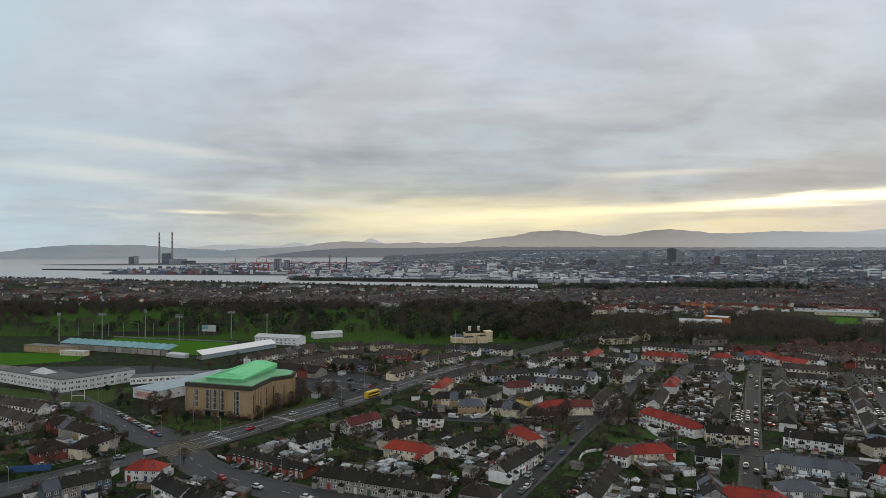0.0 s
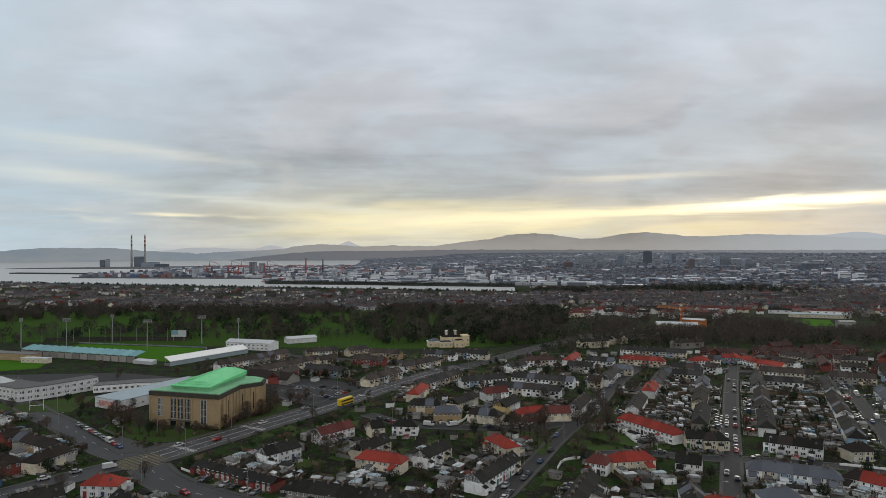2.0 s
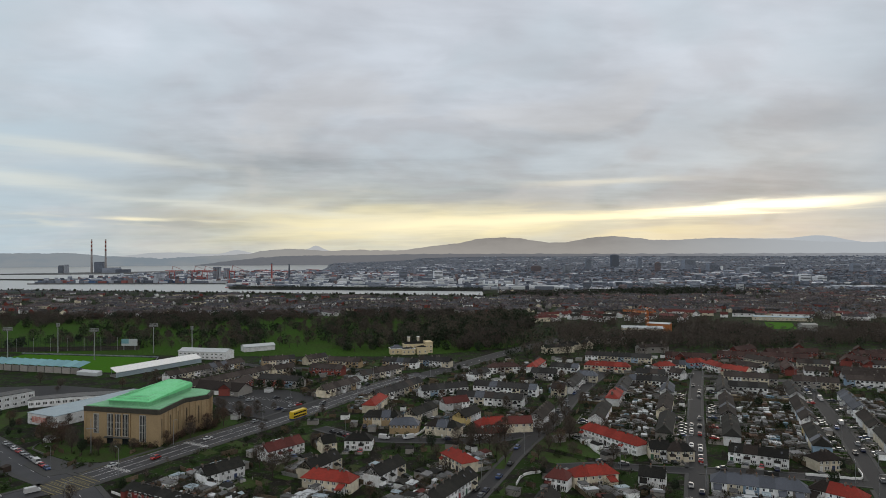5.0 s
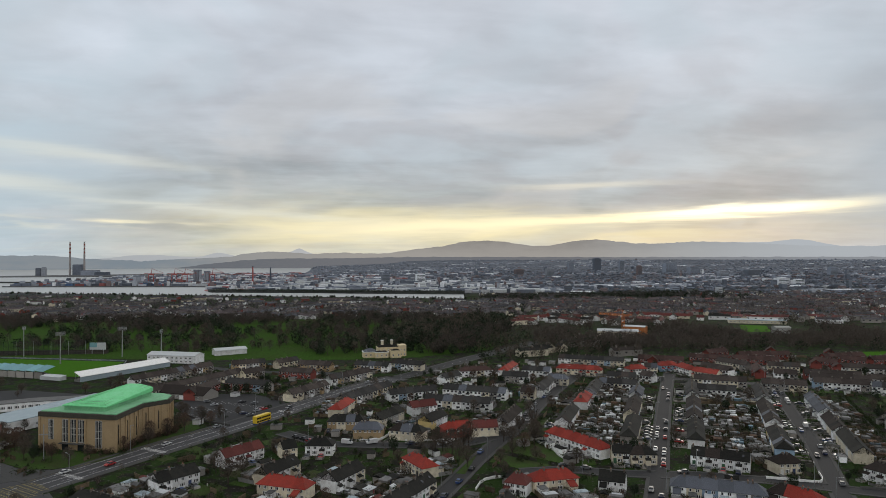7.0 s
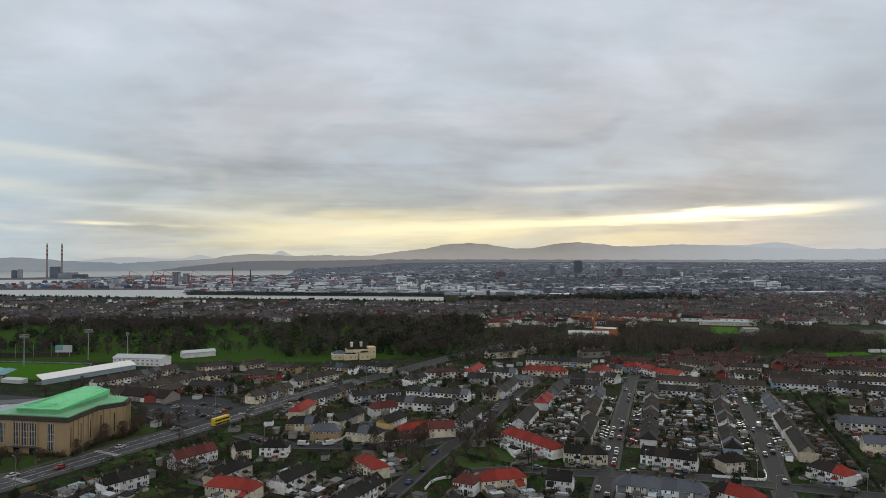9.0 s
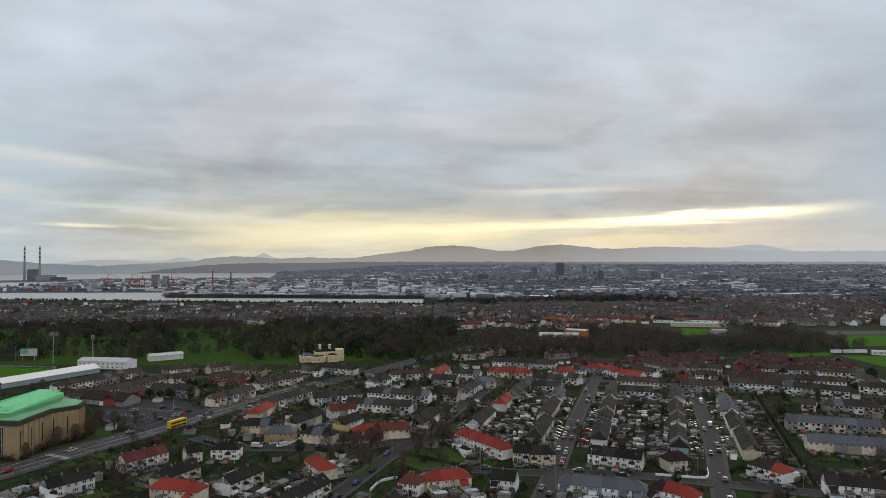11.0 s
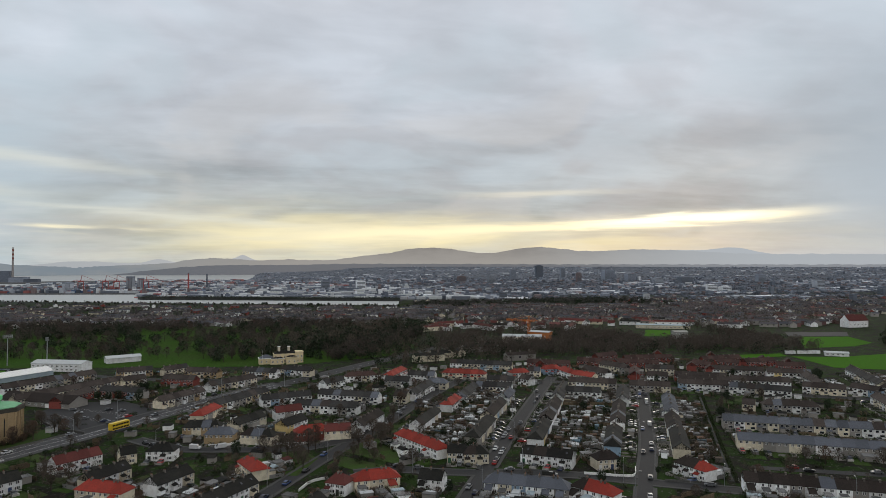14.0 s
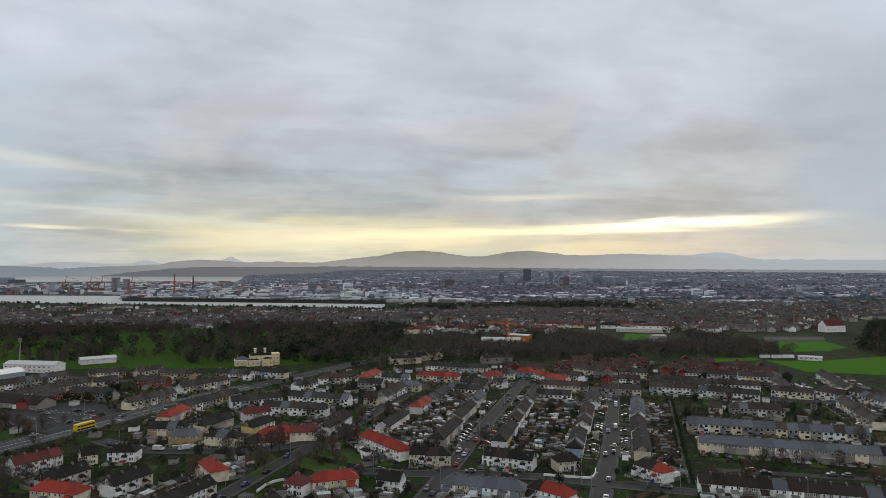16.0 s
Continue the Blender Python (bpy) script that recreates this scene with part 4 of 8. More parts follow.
terrace((379.1, 489.3), (416.8, 493.5), "maroon", "brick", hips=0, gardens=(4, 9), mixed=0.0)
terrace((405.3, 471.8), (433.4, 473.7), "maroon", "brick", hips=0, gardens=(4, 9), mixed=0.0)
terrace((420.3, 452.2), (438.0, 443.2), "maroon", "brick", hips=0, gardens=(4, 9), mixed=0.0)
terrace((174.9, 513.8), (218.9, 491.4), "dark", "cream", hips=0, gardens=(4, 9))
terrace((235.8, 417.7), (263.8, 403.4), "brown", "cream", hips=0, gardens=(4, 9))
terrace((221.9, 387.2), (241.1, 377.5), "dark", "white", hips=0)
terrace((266.3, 462.9), (275.9, 441.4), "brown", "cream", hips=0, gardens=(4, 9))
terrace((290.4, 484.4), (300.2, 460.7), "brown", "cream", hips=0, gardens=(4, 9))
terrace((270.5, 398.7), (293.1, 387.2), "brown", "cream", hips=0)
terrace((313.9, 459.5), (332.3, 450.1), "brown", "cream", hips=0, gardens=(4, 9))
terrace((299.3, 429.8), (311.9, 423.3), "brown", "white", hips=0, gardens=(4, 9))
terrace((313.1, 412.3), (343.8, 396.7), "brown", "white", hips=0, gardens=(4, 9))
terrace((303.8, 457.0), (290.2, 430.4), "maroon", "brick", hips=0, gardens=(4, 9), mixed=0.0)
terrace((364.4, 476.7), (369.8, 458.9), "maroon", "brick", hips=0, gardens=(4, 9), mixed=0.0)
terrace((387.7, 479.3), (398.5, 466.0), "maroon", "brick", hips=0, gardens=(4, 9), mixed=0.0)
terrace((235.2, 503.7), (265.2, 488.5), "maroon", "brick", hips=0, gardens=(4, 9), mixed=0.0)
terrace((277.6, 504.4), (303.5, 491.3), "maroon", "brick", hips=0, gardens=(4, 9), mixed=0.0)
terrace((306.7, 493.3), (335.8, 478.4), "maroon", "brick", hips=0, gardens=(4, 9), mixed=0.0)
terrace((-126.5, 458.9), (-88.8, 512.8), "brown", "white", hips=0, gardens=(4, 9))
terrace((-103.7, 420.2), (-61.6, 480.2), "brown", "cream", hips=0, gardens=(4, 9))
terrace((-62.4, 444.1), (-34.3, 431.0), "dark", "brick", hips=0, gardens=(4, 9))
terrace((-59.3, 473.8), (-47.8, 485.4), "brown", "cream", hips=0, gardens=(4, 9))
terrace((-33.7, 481.6), (-11.0, 471.0), "brown", "brick", hips=0, gardens=(4, 9), mixed=0.0)
terrace((-42.3, 516.2), (-28.4, 530.1), "brown", "cream", hips=0, gardens=(4, 9))
terrace((-24.2, 511.7), (0.1, 500.4), "brown", "white", hips=0, gardens=(4, 9))
terrace((-20.4, 400.2), (-0.6, 428.5), "brown", "white", hips=0, gardens=(4, 9))
terrace((0.3, 445.0), (26.5, 472.2), "brown", "white", hips=0, gardens=(4, 9))
terrace((17.4, 503.1), (41.8, 491.7), "dark", "white", hips=0, gardens=(4, 9))
terrace((43.2, 508.3), (61.9, 496.1), "dark", "white", gardens=(4, 9))
terrace((55.6, 499.1), (66.3, 493.2), "dark", "white", hips=0, gardens=(4, 9))
terrace((-74.0, 514.9), (-51.0, 522.5), "brown", "white", hips=0, gardens=(4, 9))
terrace((-77.9, 410.7), (-69.9, 441.7), "brown", "brick", hips=0, gardens=(4, 9), mixed=0.0)
terrace((10.3, 381.8), (38.1, 421.4), "dark", "white", hips=0, gardens=(4, 9))
terrace((8.1, 358.4), (14.9, 379.8), "red", "cream", gardens=(5, 8))
terrace((6.3, 336.6), (24.0, 334.2), "dark", "white", gardens=(5, 8))
terrace((37.5, 394.2), (65.6, 403.8), "dark", "white", hips=0)
terrace((73.2, 439.2), (86.1, 452.0), "dark", "white", hips=0, gardens=(4, 9))
terrace((89.1, 465.5), (111.7, 468.7), "maroon", "white", gardens=(4, 9))
terrace((119.3, 462.8), (132.9, 489.3), "red", "white", gardens=(4, 9))
terrace((115.7, 445.9), (131.5, 437.9), "dark", "white", hips=0, gardens=(4, 9))
terrace((134.1, 465.5), (151.8, 456.5), "dark", "white", hips=0, gardens=(4, 9))
terrace((-122.3, 205.0), (-107.2, 219.1), "dark", "slate", hips=0)
terrace((-103.7, 228.0), (-91.3, 226.6), "red", "white", gardens=(5, 8), mixed=0.0)
terrace((-86.7, 213.6), (-72.1, 200.0), "dark", "white", hips=0)
terrace((-135.2, 249.6), (-129.3, 266.8), "brown", "cream", gardens=(5, 8))
terrace((-157.9, 284.5), (-135.1, 269.7), "brown", "white", hips=0)
terrace((-203.6, 309.5), (-175.4, 291.1), "brown", "white", hips=0)
terrace((-149.4, 245.2), (-140.7, 253.9), "brown", "brick", gardens=(5, 8), mixed=0.0)
terrace((-72.7, 250.7), (-38.6, 228.5), "dark", "brick", hips=0, low=0.62, mixed=0.0)
terrace((-34.6, 220.6), (8.6, 203.1), "dark", "grey", mixed=0.0)
terrace((15.7, 202.9), (26.5, 197.8), "brown", "cream", gardens=(5, 8))
terrace((-75.2, 202.8), (-61.8, 196.6), "dark", "white", hips=0)
terrace((-166.0, 284.8), (-160.8, 290.1), "brown", "brick", hips=0, mixed=0.0)
terrace((-217.9, 331.5), (-185.6, 316.4), "brown", "white", hips=0)
terrace((70.2, 223.9), (54.2, 193.8), "dark", "white", hips=0)
terrace((107.4, 240.5), (115.7, 236.3), "dark", "white", front=-1, hips=0, gardens=(5, 8))
terrace((100.5, 213.0), (95.5, 195.0), "dark", "white", hips=0)
terrace((98.7, 199.3), (116.4, 190.3), "red", "cream")
terrace((119.9, 203.4), (132.5, 202.3), "slate", "white")
terrace((82.6, 241.8), (99.3, 244.0), "red", "cream", front=-1, mixed=0.0)
terrace((74.5, 242.5), (81.1, 238.2), "maroon", "white", gardens=(5, 8))
terrace((108.0, 303.9), (122.5, 273.8), "red", "white", mixed=0.0)
terrace((123.6, 271.0), (131.6, 269.1), "dark", "white", hips=0, gardens=(5, 8))
terrace((129.8, 267.7), (140.0, 266.3), "dark", "cream", gardens=(5, 8))

# brick houses with their gables to the road, at the back of the estate
for x, y in (((324, 538), (364, 532), (404, 514), (432, 484), (441, 466), (244, 497), (304, 491), (355, 464), (360, 447))):
    terrace((x - 1.8, y - 3.5), (x + 1.8, y + 3.5), "maroon", "brick", hips=0, mixed=0.0, gardens=(0, 0), unit=9)

tagged(show("far_terraces", far_row.mesh("far_terraces", len(FAR_MATS)), FAR_MATS), "rows of far rendered terraced houses with tiled roofs", "houses", kind="stuff")

# ---- church, school, sports ground and other large buildings ----


def block(name, label, category, outline, h, wall_mat, roof_mat, lip=0.3, thick=0.35, rows=(), gap=4.0, win=(1.6, 1.4), sides=None, z0=0.0):
    """A flat-roofed building over an outline (anticlockwise), with windows along the chosen sides."""
    cx, cy = sum(p[0] for p in outline) / len(outline), sum(p[1] for p in outline) / len(outline)
    top = thing(name, Matrix.Translation((cx, cy, z0)), label, category)
    rel = [(x - cx, y - cy) for x, y in outline]
    show("wall", Soup().prism(rel, -0.3, h).mesh("wall"), wall_mat, top)
    grown = [(x * (1 + lip / max(1, math.hypot(x, y))), y * (1 + lip / max(1, math.hypot(x, y)))) for x, y in rel]
    show("roof", Soup().prism(grown, h, h + thick).mesh("roof"), roof_mat, top)
    me = KIND["window", 1]
    for i, (a, b) in enumerate(zip(rel, rel[1:] + rel[:1])):
        if sides is not None and i not in sides:
            continue
        a, b = Vector((*a, 0)), Vector((*b, 0))
        d = b - a
        n = int(d.length / gap)
        for z in rows:
            for j in range(n):
                p = a + d * ((j + 0.5) / n)
                show("window", me, [TRIM, GLASS], top, Matrix.Translation((p.x, p.y, z)) @ Matrix.Rotation(math.atan2(d.y, d.x), 4, "Z") @ Matrix.Diagonal((win[0] / 2.1, 1, win[1] / 1.4, 1)))
    return top


def church():
    m = Matrix.Translation((-99.8, 314.2, 0)) @ Matrix.Rotation(radians(-18.3), 4, "Z")
    top = thing("church", m, "modern tan brick church with a stepped green copper roof", "church")
    plan = [(-19, 0), (19, 0), (15.5, 22.5), (21.7, 32.5), (18.5, 41), (12, 44), (-12, 44), (-18.5, 41), (-21.7, 32.5), (-15.5, 22.5)]
    show("wall", Soup().prism(plan, -0.3, 13.9).mesh("wall"), WALL["tan"], top)
    wide = [(x * 1.025, 0.6 + (y - 0.6) * 1.02 - (0.5 if y < 1 else 0)) for x, y in plan]
    show("fascia", Soup().prism(wide, 13.9, 15.9).mesh("fascia"), FASCIA, top)
    inner = [(x * 0.985, 0.5 + y * 0.975) for x, y in plan]
    show("lower_roof", Soup().prism(inner, 15.9, 16.25).mesh("lower_roof"), COPPER_DULL, top, label="pale green copper lower roof")
    tier = [(-10.5, 4.5), (10.5, 4.5), (8.0, 39.5), (-8.0, 39.5)]
    show("clerestory", Soup().prism(tier, 16.25, 17.9).mesh("clerestory"), COPPER_DULL, top)
    s = Soup()
    # the nave roof climbs towards the altar end
    lo = [(x * 1.06, 24 + (y - 24) * 1.03, 17.9) for x, y in tier]
    mid_r = [(x * 1.06, 24 + (y - 24) * 1.03, 18.3 if y < 20 else 19.9) for x, y in tier]
    hi = [(-3.6, 12, 19.4), (3.6, 12, 19.4), (2.8, 38, 21.6), (-2.8, 38, 21.6)]
    s.add(lo + mid_r + hi, [(0, 1, 5, 4), (1, 2, 6, 5), (2, 3, 7, 6), (3, 0, 4, 7), (4, 5, 9, 8), (5, 6, 10, 9), (6, 7, 11, 10), (7, 4, 8, 11), (8, 9, 10, 11), (3, 2, 1, 0)])
    roof = show("upper_roof", s.mesh("upper_roof"), COPPER, top, label="bright green copper hipped roof")
    # raised ledges stepping up the slopes
    for k in range(1, 6):
        ring = [Vector(a).lerp(Vector(b), k / 6) + Vector((0, 0, 0.05)) for a, b in zip(mid_r, hi)]
        for i in range(4):
            show("roof_ledge", Soup().tube(ring[i], ring[(i + 1) % 4], 0.13, 0.13, 4).mesh("roof_ledge"), COPPER if k % 2 else COPPER_DULL, roof)
    # entrance windows: three tall lights between brick piers, one each side
    frame_s = surface("church_mullions", (0.44, 0.43, 0.40), 0.7, 0.1, 0.5)
    for x, w, z0, z1 in ((-13.2, 2.6, 4.2, 12.8), (-5.85, 3.1, 3.4, 13.1), (-1.9, 3.1, 3.4, 13.1), (2.05, 3.1, 3.4, 13.1), (10.6, 3.2, 1.5, 13.1)):
        s = Soup()
        win = show("window", s.box(-w / 2, -0.08, z0, w / 2, 0.05, z1).mesh("window"), GLASS, top, Matrix.Translation((x, 0, 0)))
        for i in range(5):
            xx = -w / 2 + w * i / 4
            show("mullion", Soup().box(xx - 0.1, -0.16, z0, xx + 0.1, 0.02, z1).mesh("mullion"), frame_s, win)
        for z in (z0, z0 + (z1 - z0) * 0.35, z0 + (z1 - z0) * 0.62, z1):
            show("transom", Soup().box(-w / 2, -0.17, z - 0.09, w / 2, 0.02, z + 0.09).mesh("transom"), frame_s, win)
    for x in (-7.9, -3.85, 0.05, 4.1):
        show("pier", Soup().box(x - 0.38, -0.45, 0, x + 0.38, 0.2, 13.6).mesh("pier"), WALL["tan"], top)
    for x in (-5.8, 2.0):
        show("entrance_door", Soup().box(x - 1.6, -0.35, 0, x + 1.6, 0.1, 2.7).mesh("entrance_door"), GLASS, top, label="dark glazed entrance doors")
    show("canopy", Soup().box(-8.2, -1.6, 2.75, 4.4, 0.1, 3.1).mesh("canopy"), CONC, top)
    # brick ribs and slit windows down the flanks
    for s in (1, -1):
        for (x0, y0), (x1, y1), n in (((19, 0), (15.5, 22.5), 6), ((15.5, 22.5), (21.7, 32.5), 4), ((21.7, 32.5), (18.5, 41), 3)):
            a = math.atan2(y1 - y0, (x1 - x0) * s)
            for i in range(n + 1):
                t = i / n
                x, y = s * (x0 + (x1 - x0) * t), y0 + (y1 - y0) * t
                show("rib", Soup().box(-0.35, -0.45, -0.2, 0.35, 0.45, 13.9).mesh("rib"), WALL["tan"], top, Matrix.Translation((x, y, 0)) @ Matrix.Rotation(a, 4, "Z"))
                if i < n and i % 2 == 0:
                    xm, ym = s * (x0 + (x1 - x0) * (t + 0.5 / n)), y0 + (y1 - y0) * (t + 0.5 / n)
                    show("side_window", Soup().box(-0.2, -0.10, 3.0, 0.2, 0.10, 11.5).mesh("side_window"), GLASS, top, Matrix.Translation((xm, ym, 0)) @ Matrix.Rotation(a, 4, "Z"))
    # free-standing cross on a pole
    c = thing("cross_pole", Matrix.Translation((-107, 300, 0)), "tall grey steel cross standing on the church lawn", "cross")
    show("pole", Soup().tube((0, 0, 0), (0, 0, 15), 0.22, 0.14, 8).mesh("pole"), STEEL, c)
    show("crossbar", Soup().box(-1.9, -0.12, 10.6, 1.9, 0.12, 10.95).mesh("crossbar"), STEEL, c)


church()
PLANTED = [(-99.8, 314.2, -18.3)]
hall_in = [(-161, 357), (-143, 346), (-121, 384), (-112, 400), (-130, 411)]
block("parish_hall", "long white parish hall with a pale flat roof", "hall", hall_in, 5.2, WALL["white"], PALE, sides=(0, 1), rows=(1.6,), gap=5)
block("school", "white two-storey school with a flat roof", "school", [(-262, 400), (-208, 369.5), (-197, 379), (-180, 402), (-188, 408), (-205, 387), (-256, 414)], 7.2, WALL["white"], FELT, rows=(1.2, 4.3), gap=3.6, sides=(0, 1, 2), win=(2.4, 1.7))
block("school", "single-storey white school wing with a flat roof", "school", [(-178, 391), (-157, 399), (-132, 403), (-134, 413), (-160, 409), (-180, 401)], 4.0, WALL["white"], FELT, rows=(1.2,), gap=3.2, sides=(0, 1), win=(2.4, 1.7))
block("school", "white two-storey school block with a flat roof", "school", [(-330, 432), (-266, 402), (-260, 413), (-322, 443)], 7.0, WALL["white"], FELT, rows=(1.2, 4.3), gap=4, sides=(0,), win=(2.4, 1.7))
top = thing("rooflight", pose(-231, 392, 7.5, 0, 0, -29), "white pyramid rooflight standing on the school roof", "rooflight")
show("pyramid", Soup().add([(-8, -4, 0), (8, -4, 0), (8, 4, 0), (-8, 4, 0), (-1, 0, 3.0), (1, 0, 3.0)], [(0, 1, 5, 4), (1, 2, 5), (2, 3, 4, 5), (3, 0, 4), (3, 2, 1, 0)]).mesh("pyramid"), SHEET, top)


def long_hall(name, label, category, p, q, depth, eave, ridge, wall_mat, roof_mat, rows=(), gap=5.0):
    """A pitched-roof hall from p to q."""
    p, q = Vector((*p, 0)), Vector((*q, 0))
    d = q - p
    L, h = d.length, depth / 2
    top = thing(name, Matrix.Translation(p) @ Matrix.Rotation(math.atan2(d.y, d.x), 4, "Z"), label, category)
    show("wall", Soup().gable(0, L, -h, h, -0.3, eave, ridge - 0.15).mesh("wall"), wall_mat, top)
    k = (ridge - eave) / h
    v = [(x, y, z + t) for t in (0.0, 0.25) for x in (-0.4, L + 0.4) for y, z in ((-h - 0.5, eave - 0.5 * k), (0, ridge), (h + 0.5, eave - 0.5 * k))]
    f = [(6, 9, 10, 7), (7, 10, 11, 8), (0, 1, 4, 3), (1, 2, 5, 4), (0, 3, 9, 6), (2, 8, 11, 5), (0, 6, 7, 1), (1, 7, 8, 2), (3, 4, 10, 9), (4, 5, 11, 10)]
    show("roof", Soup().add(v, f).mesh("roof"), roof_mat, top)
    for z in rows:
        for i in range(int(L / gap)):
            show("window", KIND["window", 1], [TRIM, GLASS], top, Matrix.Translation(((i + 0.5) * gap, -h, z)))
    return top


long_hall("community_hall", "low community hall with a brown pitched roof", "hall", (-112, 437), (-66, 413), 13, 3.2, 6.6, WALL["grey"], ROOF["brown"], (1.0,))
long_hall("clubhouse", "white sports clubhouse with a low pale roof", "clubhouse", (-146, 566), (-106, 553), 13, 6.0, 8.0, WALL["white"], SHEET, (1.0, 3.6), 4.0)
long_hall("clubhouse", "white low club hall with a curved pale roof", "clubhouse", (-104, 592), (-80, 604), 11, 4.2, 5.8, WALL["white"], SHEET, (), 4.0)
long_hall("site_building", "pale building under construction below the crane", "building", (262, 668), (300, 655), 10, 7.0, 9.0, WALL["cream"], SHEET, (1.0, 4.0), 4.0)
long_hall("site_building", "orange clad building under construction", "building", (300, 690), (318, 676), 12, 9, 10, surface("orange_cladding", (0.38, 0.14, 0.05), 0.7, 0.1, 0.4), SHEET, (1.0, 4.0), 4.0)
long_hall("pavilion", "long low white pavilion beside a lawn", "pavilion", (476, 790), (536, 763), 12, 4.2, 5.4, WALL["cream"], PALE, (1.2,), 5.0)
STONE = surface("grey_stone", (0.30, 0.30, 0.28), 0.9, 0.15, 0.3, (0.2, 0.2, 0.18))
long_hall("stone_house", "small grey stone classical house beside the woods", "house", (460, 673), (475, 670), 12, 7.0, 8.2, STONE, STONE, (1.0, 4.6), 4.0)
long_hall("sports_pavilion", "low white changing pavilion beside the field", "pavilion", (520, 518), (536, 508), 6, 3.0, 4.0, WALL["white"], SHEET, (1.2,), 4.0)
long_hall("chapel", "white chapel with a red tiled roof beyond the field", "chapel", (745, 743), (776, 745), 14, 9, 16, WALL["white"], ROOF["maroon"], (3.0,), 6.0)


for x, y, w in ((497, 533, 9), (508, 531, 9), (519, 530, 11)):
    top = thing("container", pose(x, y, 0, 0, 0, -8), "white steel storage container at the field edge", "container", "containers")
    show("body", Soup().box(-w / 2, -1.3, 0.1, w / 2, 1.3, 2.7).mesh("body"), WALL["white"], top)
    show("roof", Soup().box(-w / 2 - 0.05, -1.35, 2.7, w / 2 + 0.05, 1.35, 2.85).mesh("roof"), SHEET, top)
    for k in range(int(w)):
        show("rib", Soup().box(-w / 2 + k + 0.4, -1.37, 0.2, -w / 2 + k + 0.6, -1.3, 2.6).mesh("rib"), SHEET, top)
top = thing("hoarding", pose(-144.5, 235.5, 0, 0, 0, 13), "blue boarded hoarding round a builder's yard", "fence")
for k in range(6):
    show("panel", Soup().box(-7 + 2.4 * k, -0.06, 0, -4.7 + 2.4 * k, 0.06, 2.4).mesh("panel"), surface("blue_boards", (0.04, 0.10, 0.22), 0.7, 0.15, 0.6), top)
    show("post", Soup().box(-7.1 + 2.4 * k, 0.0, 0, -6.9 + 2.4 * k, 0.2, 2.6).mesh("post"), WOOD, top)
top = thing("mural_panel", pose(-152.6, 351.3, 0, 0, 0, -31.5), "faded red and white painted panel on the hall wall", "panel")
show("board", Soup().box(-6, -0.12, 1.2, 6, -0.02, 4.2).mesh("board"), surface("faded_red_panel", (0.42, 0.16, 0.13), 0.85, 0.3, 0.5, (0.6, 0.5, 0.46), patch=0.8), top)
show("rail", Soup().box(-6.1, -0.16, 1.1, 6.1, -0.02, 1.2).mesh("rail"), TRIM, top)


def villa():
    top = thing("golf_clubhouse", pose(40, 566, 0, 0, 0, 8), "cream period golf clubhouse with two tall chimneys", "clubhouse")
    cream = surface("villa_cream", (0.60, 0.50, 0.32), 0.85, 0.15, 0.4, (0.40, 0.33, 0.22))
    blocks = ((-6, 12, -3, 6, 7.6), (12, 18, -4, 6, 9.0), (-18, -6, -5, 5, 4.6), (-9, 2, -9, -5, 4.6), (3.5, 12.5, -10, -4, 5.6))
    for x0, x1, y0, y1, h in blocks:
        block = show("wall", Soup().box(x0, y0, -0.3, x1, y1, h).mesh("wall"), cream, top)
        show("parapet", Soup().box(x0 - 0.25, y0 - 0.25, h, x1 + 0.25, y1 + 0.25, h + 0.35).mesh("parapet"), TRIM if h < 5 else cream, block)
        n = max(2, int((x1 - x0) / 3.2))
        for z in ((1.0, 4.6) if h > 7 else (1.4,)):
            for i in range(n):
                show("window", KIND["window", 0], [TRIM, GLASS], block, Matrix.Translation((x0 + (i + 0.5) * (x1 - x0) / n, y0, z)) @ Matrix.Diagonal((0.9, 1, 1.5, 1)))
    for x0, x1, y0, y1, z, rise, kind in ((-5.5, 11.8, -2.6, 5.6, 7.95, 2.4, "dark"), (-17.6, -6.3, -4.6, 4.6, 4.95, 2.6, "slate"), (-8.6, 1.6, -8.6, -5.2, 4.95, 1.0, "dark"), (4, 12, -9.6, -4.3, 5.95, 1.2, "dark")):
        ym, r = (y0 + y1) / 2, min((y1 - y0) / 2, (x1 - x0) / 2)
        s = Soup().add([(x0, y0, z), (x1, y0, z), (x1, y1, z), (x0, y1, z), (x0 + r, ym, z + rise), (x1 - r, ym, z + rise)], [(0, 1, 5, 4), (1, 2, 5), (2, 3, 4, 5), (3, 0, 4), (3, 2, 1, 0)])
        show("roof", s.mesh("roof"), ROOF[kind], top)
    for x in (-1.5, 6.5):
        stack = show("chimney", Soup().box(x - 0.95, 0.4, 7.6, x + 0.95, 2.6, 13.2).mesh("chimney"), WALL["cream"], top)
        show("chimney_cap", Soup().box(x - 1.15, 0.2, 13.2, x + 1.15, 2.8, 13.6).mesh("chimney_cap"), TRIM, stack)
    show("flagpole", Soup().tube((-15.5, -7, 0), (-15.5, -7, 12), 0.09, 0.06, 6).mesh("flagpole"), TRIM, top)


villa()


